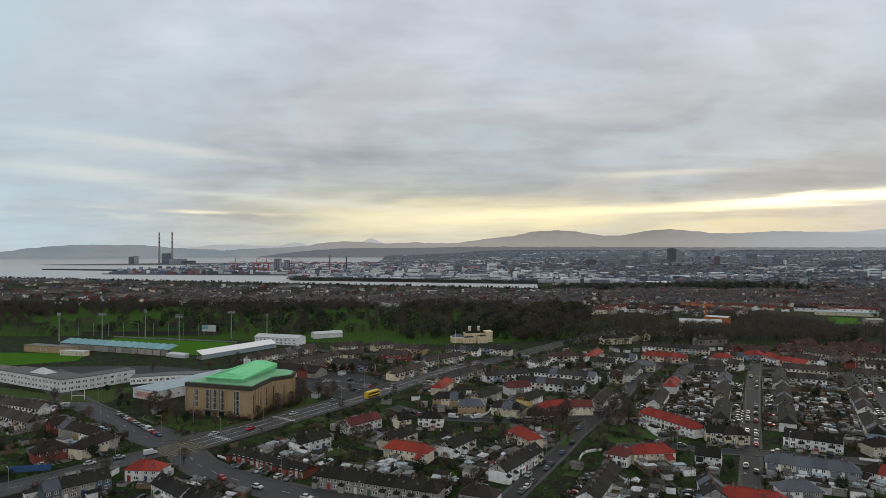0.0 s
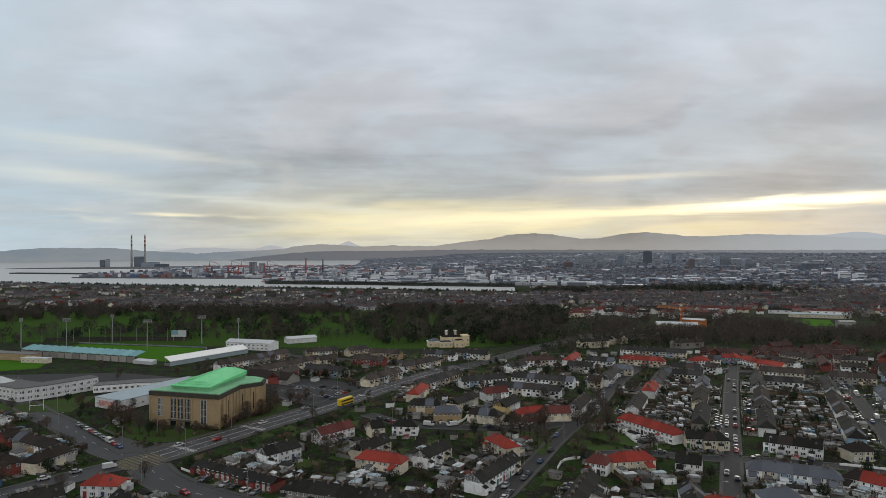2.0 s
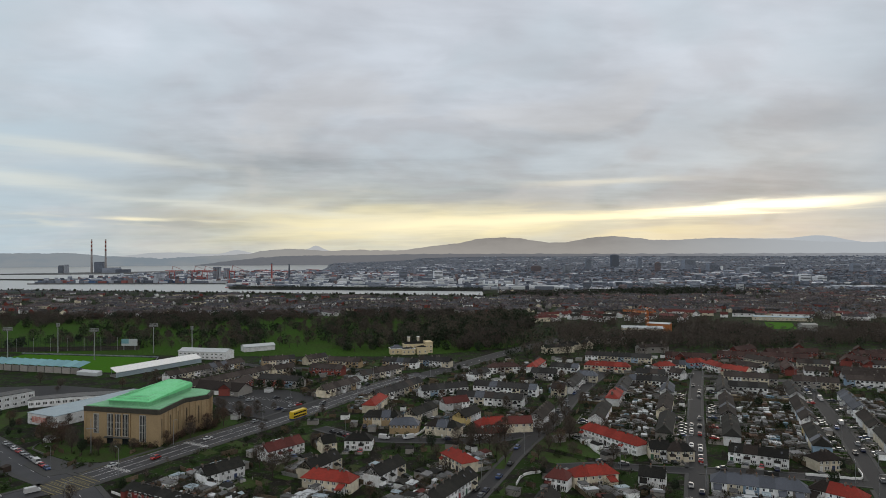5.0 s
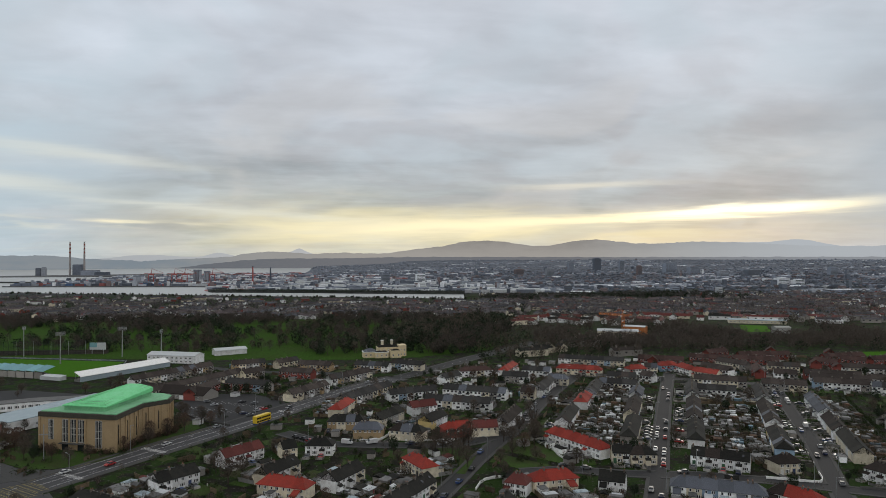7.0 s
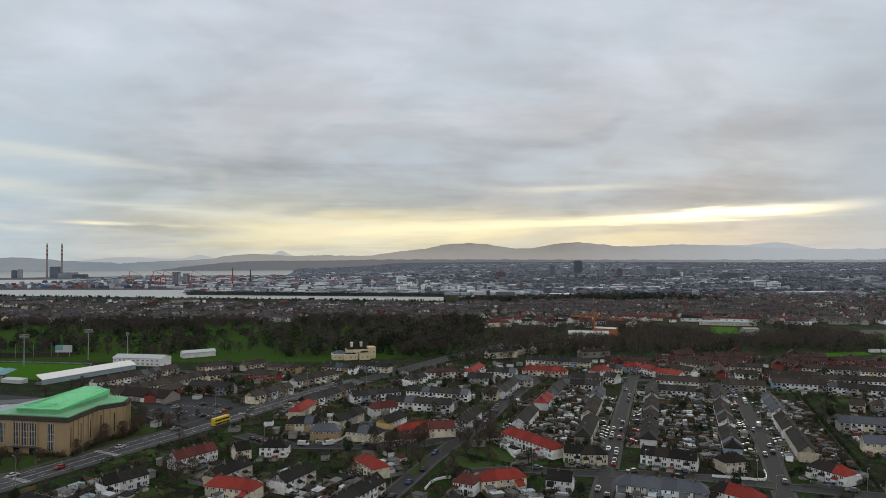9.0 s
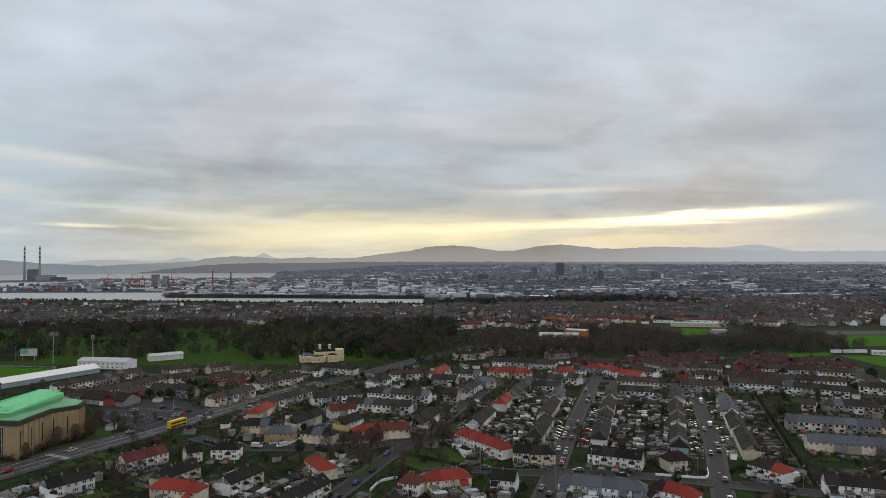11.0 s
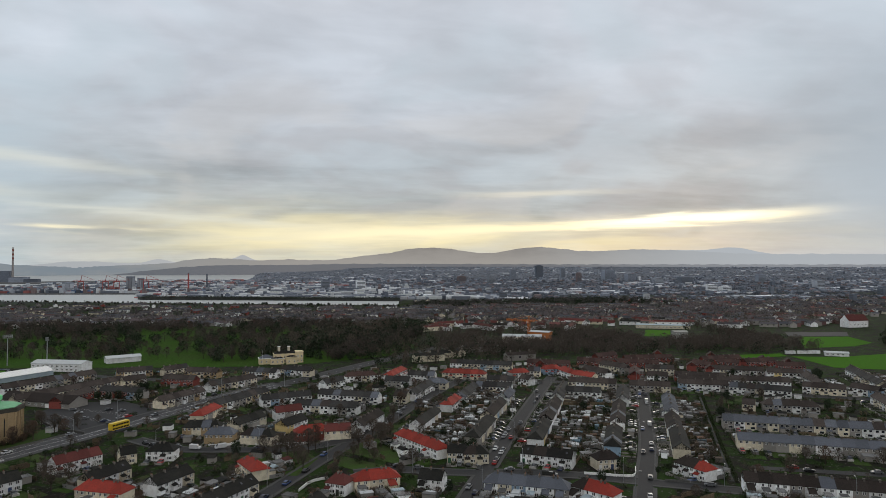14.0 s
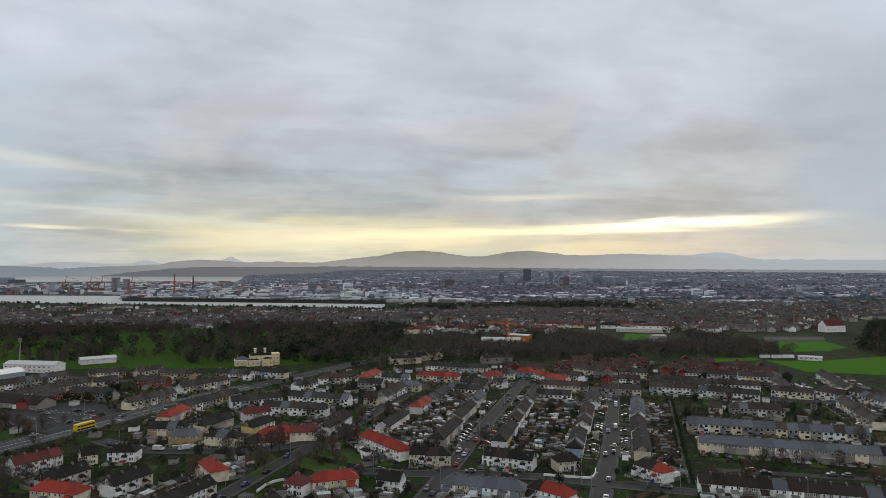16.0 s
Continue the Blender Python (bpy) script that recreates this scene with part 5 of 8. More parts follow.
def sports_ground():
    # teal stand with a saw-tooth roof
    p, q = Vector((-301, 536, 0)), Vector((-196, 496, 0))
    d = q - p
    a, L, n = math.atan2(d.y, d.x), d.length, 15
    top = thing("grandstand", Matrix.Translation(p) @ Matrix.Rotation(a, 4, "Z"), "covered grandstand with a teal saw-tooth roof", "grandstand")
    b = L / n
    show("terracing", Soup().add([(0, 0, 0), (L, 0, 0), (L, 9, 0), (0, 9, 0), (0, 0, 4.5), (L, 0, 4.5), (L, 9, 0.8), (0, 9, 0.8)], [(3, 2, 1, 0), (4, 5, 6, 7), (0, 1, 5, 4), (1, 2, 6, 5), (2, 3, 7, 6), (3, 0, 4, 7)]).mesh("terracing"), CONC, top)
    canopy = Soup().add([(0, -1, 5.4), (b * 0.95, -1, 4.7), (b * 0.95, 10, 6.9), (0, 10, 7.8), (0, -1, 5.25), (b * 0.95, -1, 4.55), (b * 0.95, 10, 6.75), (0, 10, 7.65)], [(0, 1, 2, 3), (7, 6, 5, 4), (0, 4, 5, 1), (1, 5, 6, 2), (2, 6, 7, 3), (3, 7, 4, 0)]).mesh("canopy")
    back = Soup().box(0, -1.0, 0, b * 0.9, -0.7, 4.2).mesh("back_panel")
    post = Soup().box(-0.15, -0.6, 0, 0.15, -0.3, 5.2).mesh("post")
    for i in range(n):
        m = Matrix.Translation((i * b, 0, 0))
        show("canopy", canopy, TEAL, top, m)
        show("back_panel", back, WALL["grey"], top, m)
        show("post", post, STEEL, top, m)
    # white-roofed stand on the other side
    p, q = Vector((-170, 482, 0)), Vector((-129, 541, 0))
    d = q - p
    L = d.length
    top = thing("grandstand", Matrix.Translation(p) @ Matrix.Rotation(math.atan2(d.y, d.x), 4, "Z"), "long low grandstand with a white sheet roof", "grandstand")
    show("back_wall", Soup().box(0, -6, 0, L, -5.6, 3.4).mesh("back_wall"), PALE, top)
    show("terracing", Soup().box(0, -5.6, 0, L, 1, 1.4).mesh("terracing"), CONC, top)
    show("roof", Soup().add([(0, -6.4, 3.3), (L, -6.4, 3.3), (L, 0.8, 6.1), (0, 0.8, 6.1), (0, -6.4, 3.55), (L, -6.4, 3.55), (L, 0.8, 6.4), (0, 0.8, 6.4)], [(3, 2, 1, 0), (4, 5, 6, 7), (0, 1, 5, 4), (1, 2, 6, 5), (2, 3, 7, 6), (3, 0, 4, 7)]).mesh("roof"), TRIM, top)
    for i in range(9):
        show("post", Soup().box(-0.12, 0.4, 0, 0.12, 0.65, 5.8).mesh("post"), STEEL, top, Matrix.Translation((1 + i * (L - 2) / 8, 0, 0)))
    # dugout, score board, floodlight masts, nets
    top = thing("dugout", pose(-189, 489, 0, 0, 0, -25), "small white pitch-side dugout", "dugout")
    show("shell", Soup().add([(-9, 0, 0), (9, 0, 0), (9, 5, 0), (-9, 5, 0), (-9, 0, 2.4), (9, 0, 2.4), (9, 5, 3.2), (-9, 5, 3.2)], [(3, 2, 1, 0), (4, 5, 6, 7), (0, 1, 5, 4), (1, 2, 6, 5), (2, 3, 7, 6), (3, 0, 4, 7)]).mesh("shell"), SHEET, top)
    top = thing("score_board", pose(-205, 612, 0, 0, 0, -8), "white and teal score board on posts behind the pitch", "score board")
    show("panel", Soup().box(-7, -0.3, 4, 7, 0.3, 10).mesh("panel"), SHEET, top)
    show("banner", Soup().box(-7, -0.36, 6, -0.5, -0.3, 10).mesh("banner"), TEAL, top)
    for x in (-5, 5):
        show("post", Soup().box(x - 0.2, -0.2, 0, x + 0.2, 0.2, 4).mesh("post"), STEEL, top)
    mast = Soup().tube((0, 0, 0), (0, 0, 23), 0.5, 0.28, 8).mesh("mast")
    head = Soup().box(-3.4, -0.3, 22.4, 3.4, 0.3, 25.2).mesh("lamp_frame")
    lamp = Soup().box(-0.5, -0.5, -0.45, 0.5, 0.0, 0.45).mesh("floodlight")
    for x, y, r, wide in ((-326, 578, 20, 0), (-287, 576, 8, 1), (-213, 560, 8, 1), (-178, 592, 8, 1), (-139, 566, 60, 0), (-262, 606, 0, 0)):
        top = thing("floodlight_mast", pose(x, y, 0, 0, 0, r), "tall grey steel floodlight mast beside the pitch", "floodlight", "floodlight masts")
        show("mast", mast, STEEL, top)
        fr = show("lamp_frame", head, STEEL, top, Matrix.Diagonal((1.0 if wide else 0.4, 1, 1, 1)))
        for i in range(5 if wide else 2):
            for z in (23.1, 24.5):
                show("floodlight", lamp, CONC, fr, Matrix.Translation(((-2.7 + 1.35 * i) if wide else (-1.6 + 3.2 * i), -0.3, z)))
    top = thing("ball_net", pose(-265, 612, 0, 0, 0, 0), "tall dark ball-stop netting behind the pitch", "net")
    for i in range(9):
        show("post", Soup().box(-0.1, -0.1, 0, 0.1, 0.1, 12).mesh("post"), STEEL, top, Matrix.Translation((-62 + 14 * i, 0, 0)))
    s = Soup()
    for i in range(57):
        s.box(-62 + 2 * i - 0.08, -0.03, 0, -62 + 2 * i + 0.08, 0.03, 12)
    for z in range(1, 13):
        s.box(-62, -0.03, z - 0.06, 50, 0.03, z + 0.06)
    tagged(show("netting", s.mesh("netting"), surface("dark_net", (0.025, 0.03, 0.035), 0.9), top), kind="stuff")
    bank = thing("spectator_bank", pose(-262, 613, 0, 0, 0, 0), "dark concrete spectator terrace behind the pitch", "terrace")
    for k in range(4):
        show("step", Soup().box(-64, 0.9 * k, 0, 64, 0.9 * k + 0.9, 0.6 + 0.5 * k).mesh("step"), FASCIA, bank)
    show("rear_wall", Soup().box(-64, 3.7, 0, 64, 4.0, 3.6).mesh("rear_wall"), FASCIA, bank)
    # school goal posts
    top = thing("goal_posts", pose(-188, 351, 0, 0, 0, 12), "white gaelic goal posts on the school lawn", "goal")
    for x in (-3.2, 3.2):
        show("upright", Soup().tube((x, 0, 0), (x, 0, 9), 0.14, 0.11, 6).mesh("upright"), TRIM, top)
    show("crossbar", Soup().tube((-3.2, 0, 2.5), (3.2, 0, 2.5), 0.11, 0.11, 6).mesh("crossbar"), TRIM, top)
    # pale hoardings round the pitch
    hoard = Soup()
    for (x0, y0), (x1, y1) in (((-290, 603), (-166, 567)), ((-166, 567), (-162, 549)), ((-164, 549), (-170, 497))):
        a, L = math.atan2(y1 - y0, x1 - x0), math.hypot(x1 - x0, y1 - y0)
        hoard.box(0, -0.06, 0, L, 0.06, 1.0, 0, Matrix.Translation((x0, y0, 0.1)) @ Matrix.Rotation(a, 4, "Z"))
    tagged(show("pitch_hoarding", hoard.mesh("pitch_hoarding"), surface("faded_hoarding", (0.20, 0.21, 0.22), 0.8, 0.3, 0.4, (0.05, 0.08, 0.14), each=0.2, patch=0.8)), "pale low hoardings round the pitch", "fence", kind="stuff")


sports_ground()
block("changing_rooms", "low brown brick changing rooms with a flat grey roof", "changing rooms", [(-322, 521), (-277, 505.5), (-274, 513), (-318, 530)], 5.0, WALL["tan"], FELT, rows=(1.6,), gap=6, sides=(0,))
block("club_room", "small white flat-roofed club room beside the stand", "club room", [(-282, 501), (-261, 495.5), (-259.5, 501), (-280, 507)], 3.4, WALL["cream"], SHEET, rows=(1.0,), gap=4, sides=(0,))


def tower_crane():
    top = thing("tower_crane", pose(296, 684, 0, 0, 0, 155), "orange lattice tower crane over the building site", "crane")
    paint = surface("orange_paint", (0.55, 0.16, 0.03), 0.6, 0.1, 0.5)

    def lattice(name, a, b, w):
        a, b = Vector(a), Vector(b)
        d = (b - a).normalized()
        u = d.orthogonal().normalized()
        v = d.cross(u)
        s, n = Soup(), max(2, int((b - a).length / (w * 1.4)))
        cs = [(u * i + v * j) * w / 2 for i, j in ((1, 1), (1, -1), (-1, -1), (-1, 1))]
        for c in cs:
            s.tube(a + c, b + c, w * 0.07, w * 0.07, 4)
        for i in range(n):
            p, q = a.lerp(b, i / n), a.lerp(b, (i + 1) / n)
            for j in range(4):
                s.tube(p + cs[j], q + cs[(j + 1) % 4], w * 0.045, w * 0.045, 3)
        return s.mesh(name)

    for name, a, b, w in (("mast", (0, 0, 0), (0, 0, 21), 2.0), ("jib", (0, 0, 21), (25, 0, 22), 1.5), ("counter_jib", (0, 0, 21), (-9, 0, 21), 1.5), ("apex", (0, 0, 21), (0, 0, 26), 1.4)):
        show(name, lattice(name, a, b, w), paint, top)
    show("tie", Soup().tube((0, 0, 26), (18, 0, 22.4), 0.14, 0.14, 4).mesh("tie"), paint, top)
    show("tie", Soup().tube((0, 0, 26), (-8.5, 0, 21.6), 0.14, 0.14, 4).mesh("tie"), paint, top)
    show("counterweight", Soup().box(-9, -1, 18.9, -6.5, 1, 21).mesh("counterweight"), CONC, top)
    show("cab", Soup().box(0.8, -1.8, 18.5, 2.6, -0.6, 20.6).mesh("cab"), TRIM, top)


tower_crane()

# ---- what stands between the houses ----
ROAD_PTS = np.array([(p.x, p.y, w / 2) for _, line, w in ROADS for p in line])
ROWS_AT = np.array([(c.x, c.y, h, math.cos(a), math.sin(a)) for c, h, a in TERRACES])
rng = np.random.default_rng(7)
BIG = [(-56, 392, 27), (-98, 332, 30), (-136, 382, 26), (-225, 392, 40), (-158, 402, 26), (-89, 426, 28), (41, 566, 20), (-126, 560, 24), (-94, 596, 24), (-84, 584, 16), (-250, 523, 66), (-150, 510, 38)]


def free(x, y, road_gap=0.5, row_gap=0.5):
    """Whether a spot lies clear of carriageways, houses and large buildings."""
    if (np.hypot(ROAD_PTS[:, 0] - x, ROAD_PTS[:, 1] - y) < ROAD_PTS[:, 2] + road_gap).any():
        return False
    dx_, dy_ = x - ROWS_AT[:, 0], y - ROWS_AT[:, 1]
    along, across = np.abs(dx_ * ROWS_AT[:, 3] + dy_ * ROWS_AT[:, 4]), np.abs(dy_ * ROWS_AT[:, 3] - dx_ * ROWS_AT[:, 4])
    if ((along < ROWS_AT[:, 2] + row_gap) & (across < DEPTH / 2 + row_gap)).any():
        return False
    return all((x - a) ** 2 + (y - b) ** 2 > r * r for a, b, r in BIG)


def tri_mesh(name, pts, slots=1, ids=None):
    """A mesh of loose triangles from an array of n x 3 x 3."""
    pts = np.asarray(pts, dtype=np.float32).reshape(-1, 3, 3)
    n = len(pts)
    me = bpy.data.meshes.new(name)
    me.vertices.add(3 * n)
    me.vertices.foreach_set("co", pts.ravel())
    me.loops.add(3 * n)
    me.loops.foreach_set("vertex_index", np.arange(3 * n, dtype=np.int32))
    me.polygons.add(n)
    me.polygons.foreach_set("loop_start", np.arange(0, 3 * n, 3, dtype=np.int32))
    for _ in range(slots):
        me.materials.append(None)
    if ids is not None:
        me.polygons.foreach_set("material_index", np.asarray(ids, dtype=np.int32))
    me.update()
    me.validate()
    return me


def leaf_cloud(spots, per, size, flatten=1.0, shell=0.55):
    """Triangles for leaves scattered through uneven crowns. spots: n x 5 of x, y, z of the middle, half width, half height."""
    spots = np.asarray(spots, dtype=np.float64).reshape(-1, 5)
    n = len(spots)
    d = rng.normal(size=(n, per, 3))
    d /= np.linalg.norm(d, axis=2, keepdims=True)
    lump = 1 + 0.28 * np.sin(d[..., 0:1] * 5 + spots[:, None, 0:1]) * np.cos(d[..., 1:2] * 4 + spots[:, None, 1:2] * 1.7)
    r = (shell + (1 - shell) * rng.random((n, per, 1)) ** 0.6) * lump
    mid = spots[:, None, :3] + d * r * np.stack([spots[:, 3], spots[:, 3], spots[:, 4]], 1)[:, None, :]
    u, w = rng.normal(size=(n, per, 3)), rng.normal(size=(n, per, 3))
    u /= np.linalg.norm(u, axis=2, keepdims=True)
    w /= np.linalg.norm(w, axis=2, keepdims=True)
    s = size * (0.6 + 0.8 * rng.random((n, per, 1)))
    w[..., 2:] *= flatten
    return np.stack([mid - u * s, mid + u * s * 0.6 + w * s * 0.5, mid + w * s], 2).reshape(-1, 3, 3)


def twig_cloud(spots, per, length, width):
    """Thin slivers fanning up and out of each crown's foot. spots: x, y, z of the fork, half width, height."""
    spots = np.asarray(spots, dtype=np.float64).reshape(-1, 5)
    n = len(spots)
    az_ = rng.random((n, per)) * 2 * np.pi
    up = rng.random((n, per)) ** 0.7
    out = np.sqrt(rng.random((n, per))) * np.sqrt(np.clip(1 - (2 * up - 0.9) ** 2 / 1.25, 0.05, 1))
    lump = 1 + 0.22 * np.sin(3 * az_ + spots[:, None, 0])
    base = np.stack([np.cos(az_) * out * lump * spots[:, None, 3], np.sin(az_) * out * lump * spots[:, None, 3], up * spots[:, None, 4]], 2)
    way_ = base * np.array([1.0, 1.0, 0.55]) / np.maximum(np.linalg.norm(base, axis=2, keepdims=True), 0.1) + rng.normal(size=(n, per, 3)) * 0.45 + np.array([0, 0, 0.35])
    way_ /= np.linalg.norm(way_, axis=2, keepdims=True)
    side_ = np.cross(way_, rng.normal(size=(n, per, 3)))
    side_ /= np.linalg.norm(side_, axis=2, keepdims=True)
    mid = spots[:, None, :3] + base
    ln = length * (0.5 + rng.random((n, per, 1)))
    return np.stack([mid - way_ * ln * 0.5 - side_ * width, mid - way_ * ln * 0.5 + side_ * width, mid + way_ * ln * 0.5], 2).reshape(-1, 3, 3)


def gardens():
    conc, wood, hedge_spots, brick = Soup(), Soup(), [], Soup()
    for m, x, y0, y1, back in FENCES:
        k = hash01(m.translation.x, m.translation.y, back)
        n = max(1, int((y1 - y0) / 3))
        for i in range(n):
            a, b = y0 + (y1 - y0) * i / n, y0 + (y1 - y0) * (i + 1) / n
            c = m @ Vector((x, (a + b) / 2, 0))
            if not free(c.x, c.y, 1.8, 0.1):
                continue
            if back:
                tall = 1.5 + 0.3 * k
                if k < 0.28:
                    conc.box(x - 0.08, a, 0, x + 0.08, b, tall, 0, m)
                elif k < 0.6:
                    wood.box(x - 0.05, a, 0, x + 0.05, b, tall + 0.1, 0, m)
                else:
                    hedge_spots += [(c.x, c.y, 0.8, 1.1, 1.1), (c.x + 0.5, c.y + 0.8, 0.9, 0.9, 0.9)]
            elif k < 0.6:
                conc.box(x - 0.1, a, 0, x + 0.1, b, 0.85, 0, m)
            elif k < 0.85:
                hedge_spots.append((c.x, c.y, 0.6, 0.9, 0.8))
    lane = resample([(225, 224), (246, 264), (266.5, 302), (303, 370)], 1.3)
    for p, n in zip(lane, normals(lane)):
        for s in (1, -1):
            q = p + n * s * 1.5
            if hash01(q.x, q.y) < 0.8 and free(q.x, q.y, 0.3, 0.3):
                hedge_spots.append((q.x, q.y, 0.8, 0.9, 1.0 + 0.5 * hash01(q.y, 3)))
    front = Soup()
    for m, w, y, key in HEDGES:
        k = hash01(key, 11)
        for x0, x1 in ((0, w * 0.45), (w * 0.95, w)):
            c = m @ Vector(((x0 + x1) / 2, y, 0))
            if not free(c.x, c.y, 1.6, 0.1):
                continue
            if k < 0.62:
                front.box(x0, y - 0.11, 0, x1, y + 0.11, 0.95, 0, m)
            elif k < 0.85:
                hedge_spots += [(c.x, c.y, 0.6, 1.0, 0.9)]
    tagged(show("garden_walls", conc.mesh("garden_walls"), CONC), "grey concrete garden walls between the plots", "wall", kind="stuff")
    tagged(show("garden_fences", wood.mesh("garden_fences"), WOOD), "weathered board fences between the gardens", "fence", kind="stuff")
    tagged(show("front_walls", front.mesh("front_walls"), surface("painted_walls", (0.30, 0.29, 0.27), 0.9, 0.15, 0.4, (0.12, 0.11, 0.10), each=0.75)), "low painted front garden walls", "wall", kind="stuff")
    # shrubs, hedges and rough growth in the plots
    spots, bare = list(hedge_spots), []
    for m, w, y1, key, full in SHEDS:
        for i in range(17):
            x, y = w * hash01(key, i, 3), DEPTH / 2 + 3 + (y1 - DEPTH / 2 - 3) * hash01(key, i, 5)
            c = m @ Vector((x, y, 0))
            if free(c.x, c.y, 1.5, 1.5):
                r = 0.6 + 1.3 * hash01(key, i, 7)
                (spots if hash01(key, i, 8) < 0.62 else bare).append((c.x, c.y, r * 0.8 if hash01(key, i, 8) < 0.62 else 0.2, r, r * (0.8 if hash01(key, i, 8) < 0.62 else 2.0)))
    for m, w, gf, key, drive, full in DRIVES:
        c = m @ Vector((w * 0.8, -DEPTH / 2 - gf * 0.5, 0))
        for j in range(3):
            q = m @ Vector((w * hash01(key, 24 + j), -DEPTH / 2 - gf * (0.45 + 0.5 * hash01(key, 27 + j)), 0))
            if hash01(key, 29.5 + j) < 0.5 and free(q.x, q.y, 1.6, 0.9):
                r = 0.45 + 0.7 * hash01(key, 28 + j)
                spots.append((q.x, q.y, r * 0.8, r, r))
        if hash01(key, 21) < 0.5 and free(c.x, c.y, 1.5, 0.8):
            r = 0.5 + 0.8 * hash01(key, 22)
            spots.append((c.x, c.y, r * 0.8, r, r))
    tagged(show("garden_shrubs", tri_mesh("garden_shrubs", leaf_cloud(spots, 42, 0.38)), HEDGE), "dark green hedges and shrubs in the gardens", "shrubs", kind="stuff")
    tagged(show("bare_shrubs", tri_mesh("bare_shrubs", twig_cloud(bare, 70, 0.9, 0.05)), TWIG), "leafless winter shrubs in the gardens", "shrubs", kind="stuff")
    # paved drives and small lawns in front, patios behind
    pale, lawn = Soup(), Soup()
    for m, w, gf, key, drive, full in DRIVES:
        c = m @ Vector((w / 2, -DEPTH / 2 - gf / 2, 0))
        if free(c.x, c.y, 2.0, 0.2) and gf > 3:
            k = hash01(key, 31)
            pale.box(w * 0.05, -DEPTH / 2 - gf + 0.2, -0.1, w * (0.5 if k < 0.6 else 0.95), -DEPTH / 2 - 0.05, 0.05, 0, m)
            if k < 0.6:
                lawn.box(w * 0.52, -DEPTH / 2 - gf + 0.3, -0.1, w * 0.97, -DEPTH / 2 - 0.2, 0.07, 0, m)
    for m, w, y1, key, full in SHEDS:
        c = m @ Vector((w / 2, y1 - 4, 0))
        if free(c.x, c.y, 2, 2.2):
            if hash01(key, 41) < (0.42 if m.translation.x > 150 else 0.62):
                lawn.box(0.3, DEPTH / 2 + 4, -0.1, w - 0.3, y1 - 0.4, 0.06, 0, m)
            elif hash01(key, 42) < 0.8:
                pale.box(0.3, DEPTH / 2 + 0.2, -0.1, w - 0.3, DEPTH / 2 + 6, 0.05, 0, m)
    tagged(show("front_drives", pale.mesh("front_drives"), surface("drive_paving", (0.17, 0.155, 0.14), 0.9, 0.2, 0.3, (0.11, 0.1, 0.09), fine=12, each=0.45)), "paved front drives and back patios", "paving", kind="stuff")
    tagged(show("garden_lawns", lawn.mesh("garden_lawns"), GRASS), "small winter lawns in the gardens", "lawn", kind="stuff")


gardens()


def yard_clutter():
    """Lean-tos, tanks, block walls and covers behind the houses."""
    pale, dull = Soup(), Soup()
    for m, w, y1, key, full in SHEDS:
        for i in range(5 if m.translation.x > 120 else 4):
            x, y = w * (0.1 + 0.8 * hash01(key, i, 201)), DEPTH / 2 + 0.8 + (y1 - DEPTH / 2 - 2.0) * hash01(key, i, 202) ** 1.4
            c = m @ Vector((x, y, 0))
            if not free(c.x, c.y, 1.8, 0.6):
                continue
            a, b, h = 0.4 + 1.3 * hash01(key, i, 203) ** 1.5, 0.3 + 1.2 * hash01(key, i, 204), 0.7 + 1.9 * hash01(key, i, 205)
            mm = Matrix.Translation(c) @ m.to_3x3().to_4x4() @ Matrix.Rotation(0.08 * (hash01(key, i, 206) - 0.5), 4, "Z")
            v = [(-a, -b, 0), (a, -b, 0), (a, b, 0), (-a, b, 0), (-a, -b, h * 0.85), (a, -b, h * 0.85), (a, b, h), (-a, b, h)]
            (pale if hash01(key, i, 207) < (0.42 if c.x > 150 else 0.28) else dull).add(v, [(4, 5, 6, 7), (0, 1, 5, 4), (1, 2, 6, 5), (2, 3, 7, 6), (3, 0, 4, 7)], 0, mm)
    tagged(show("pale_yard_clutter", pale.mesh("pale_yard_clutter"), surface("yard_white", (0.42, 0.43, 0.44), 0.85, 0.12, 0.5, (0.36, 0.36, 0.35), each=0.5)), "pale lean-tos, tanks and covers in back yards", "clutter", kind="stuff")
    tagged(show("dull_yard_clutter", dull.mesh("dull_yard_clutter"), surface("yard_grey", (0.07, 0.064, 0.056), 0.9, 0.25, 0.3, (0.085, 0.05, 0.034), each=0.75, patch=0.8)), "dull grey lean-tos and stacks in back yards", "clutter", kind="stuff")


yard_clutter()


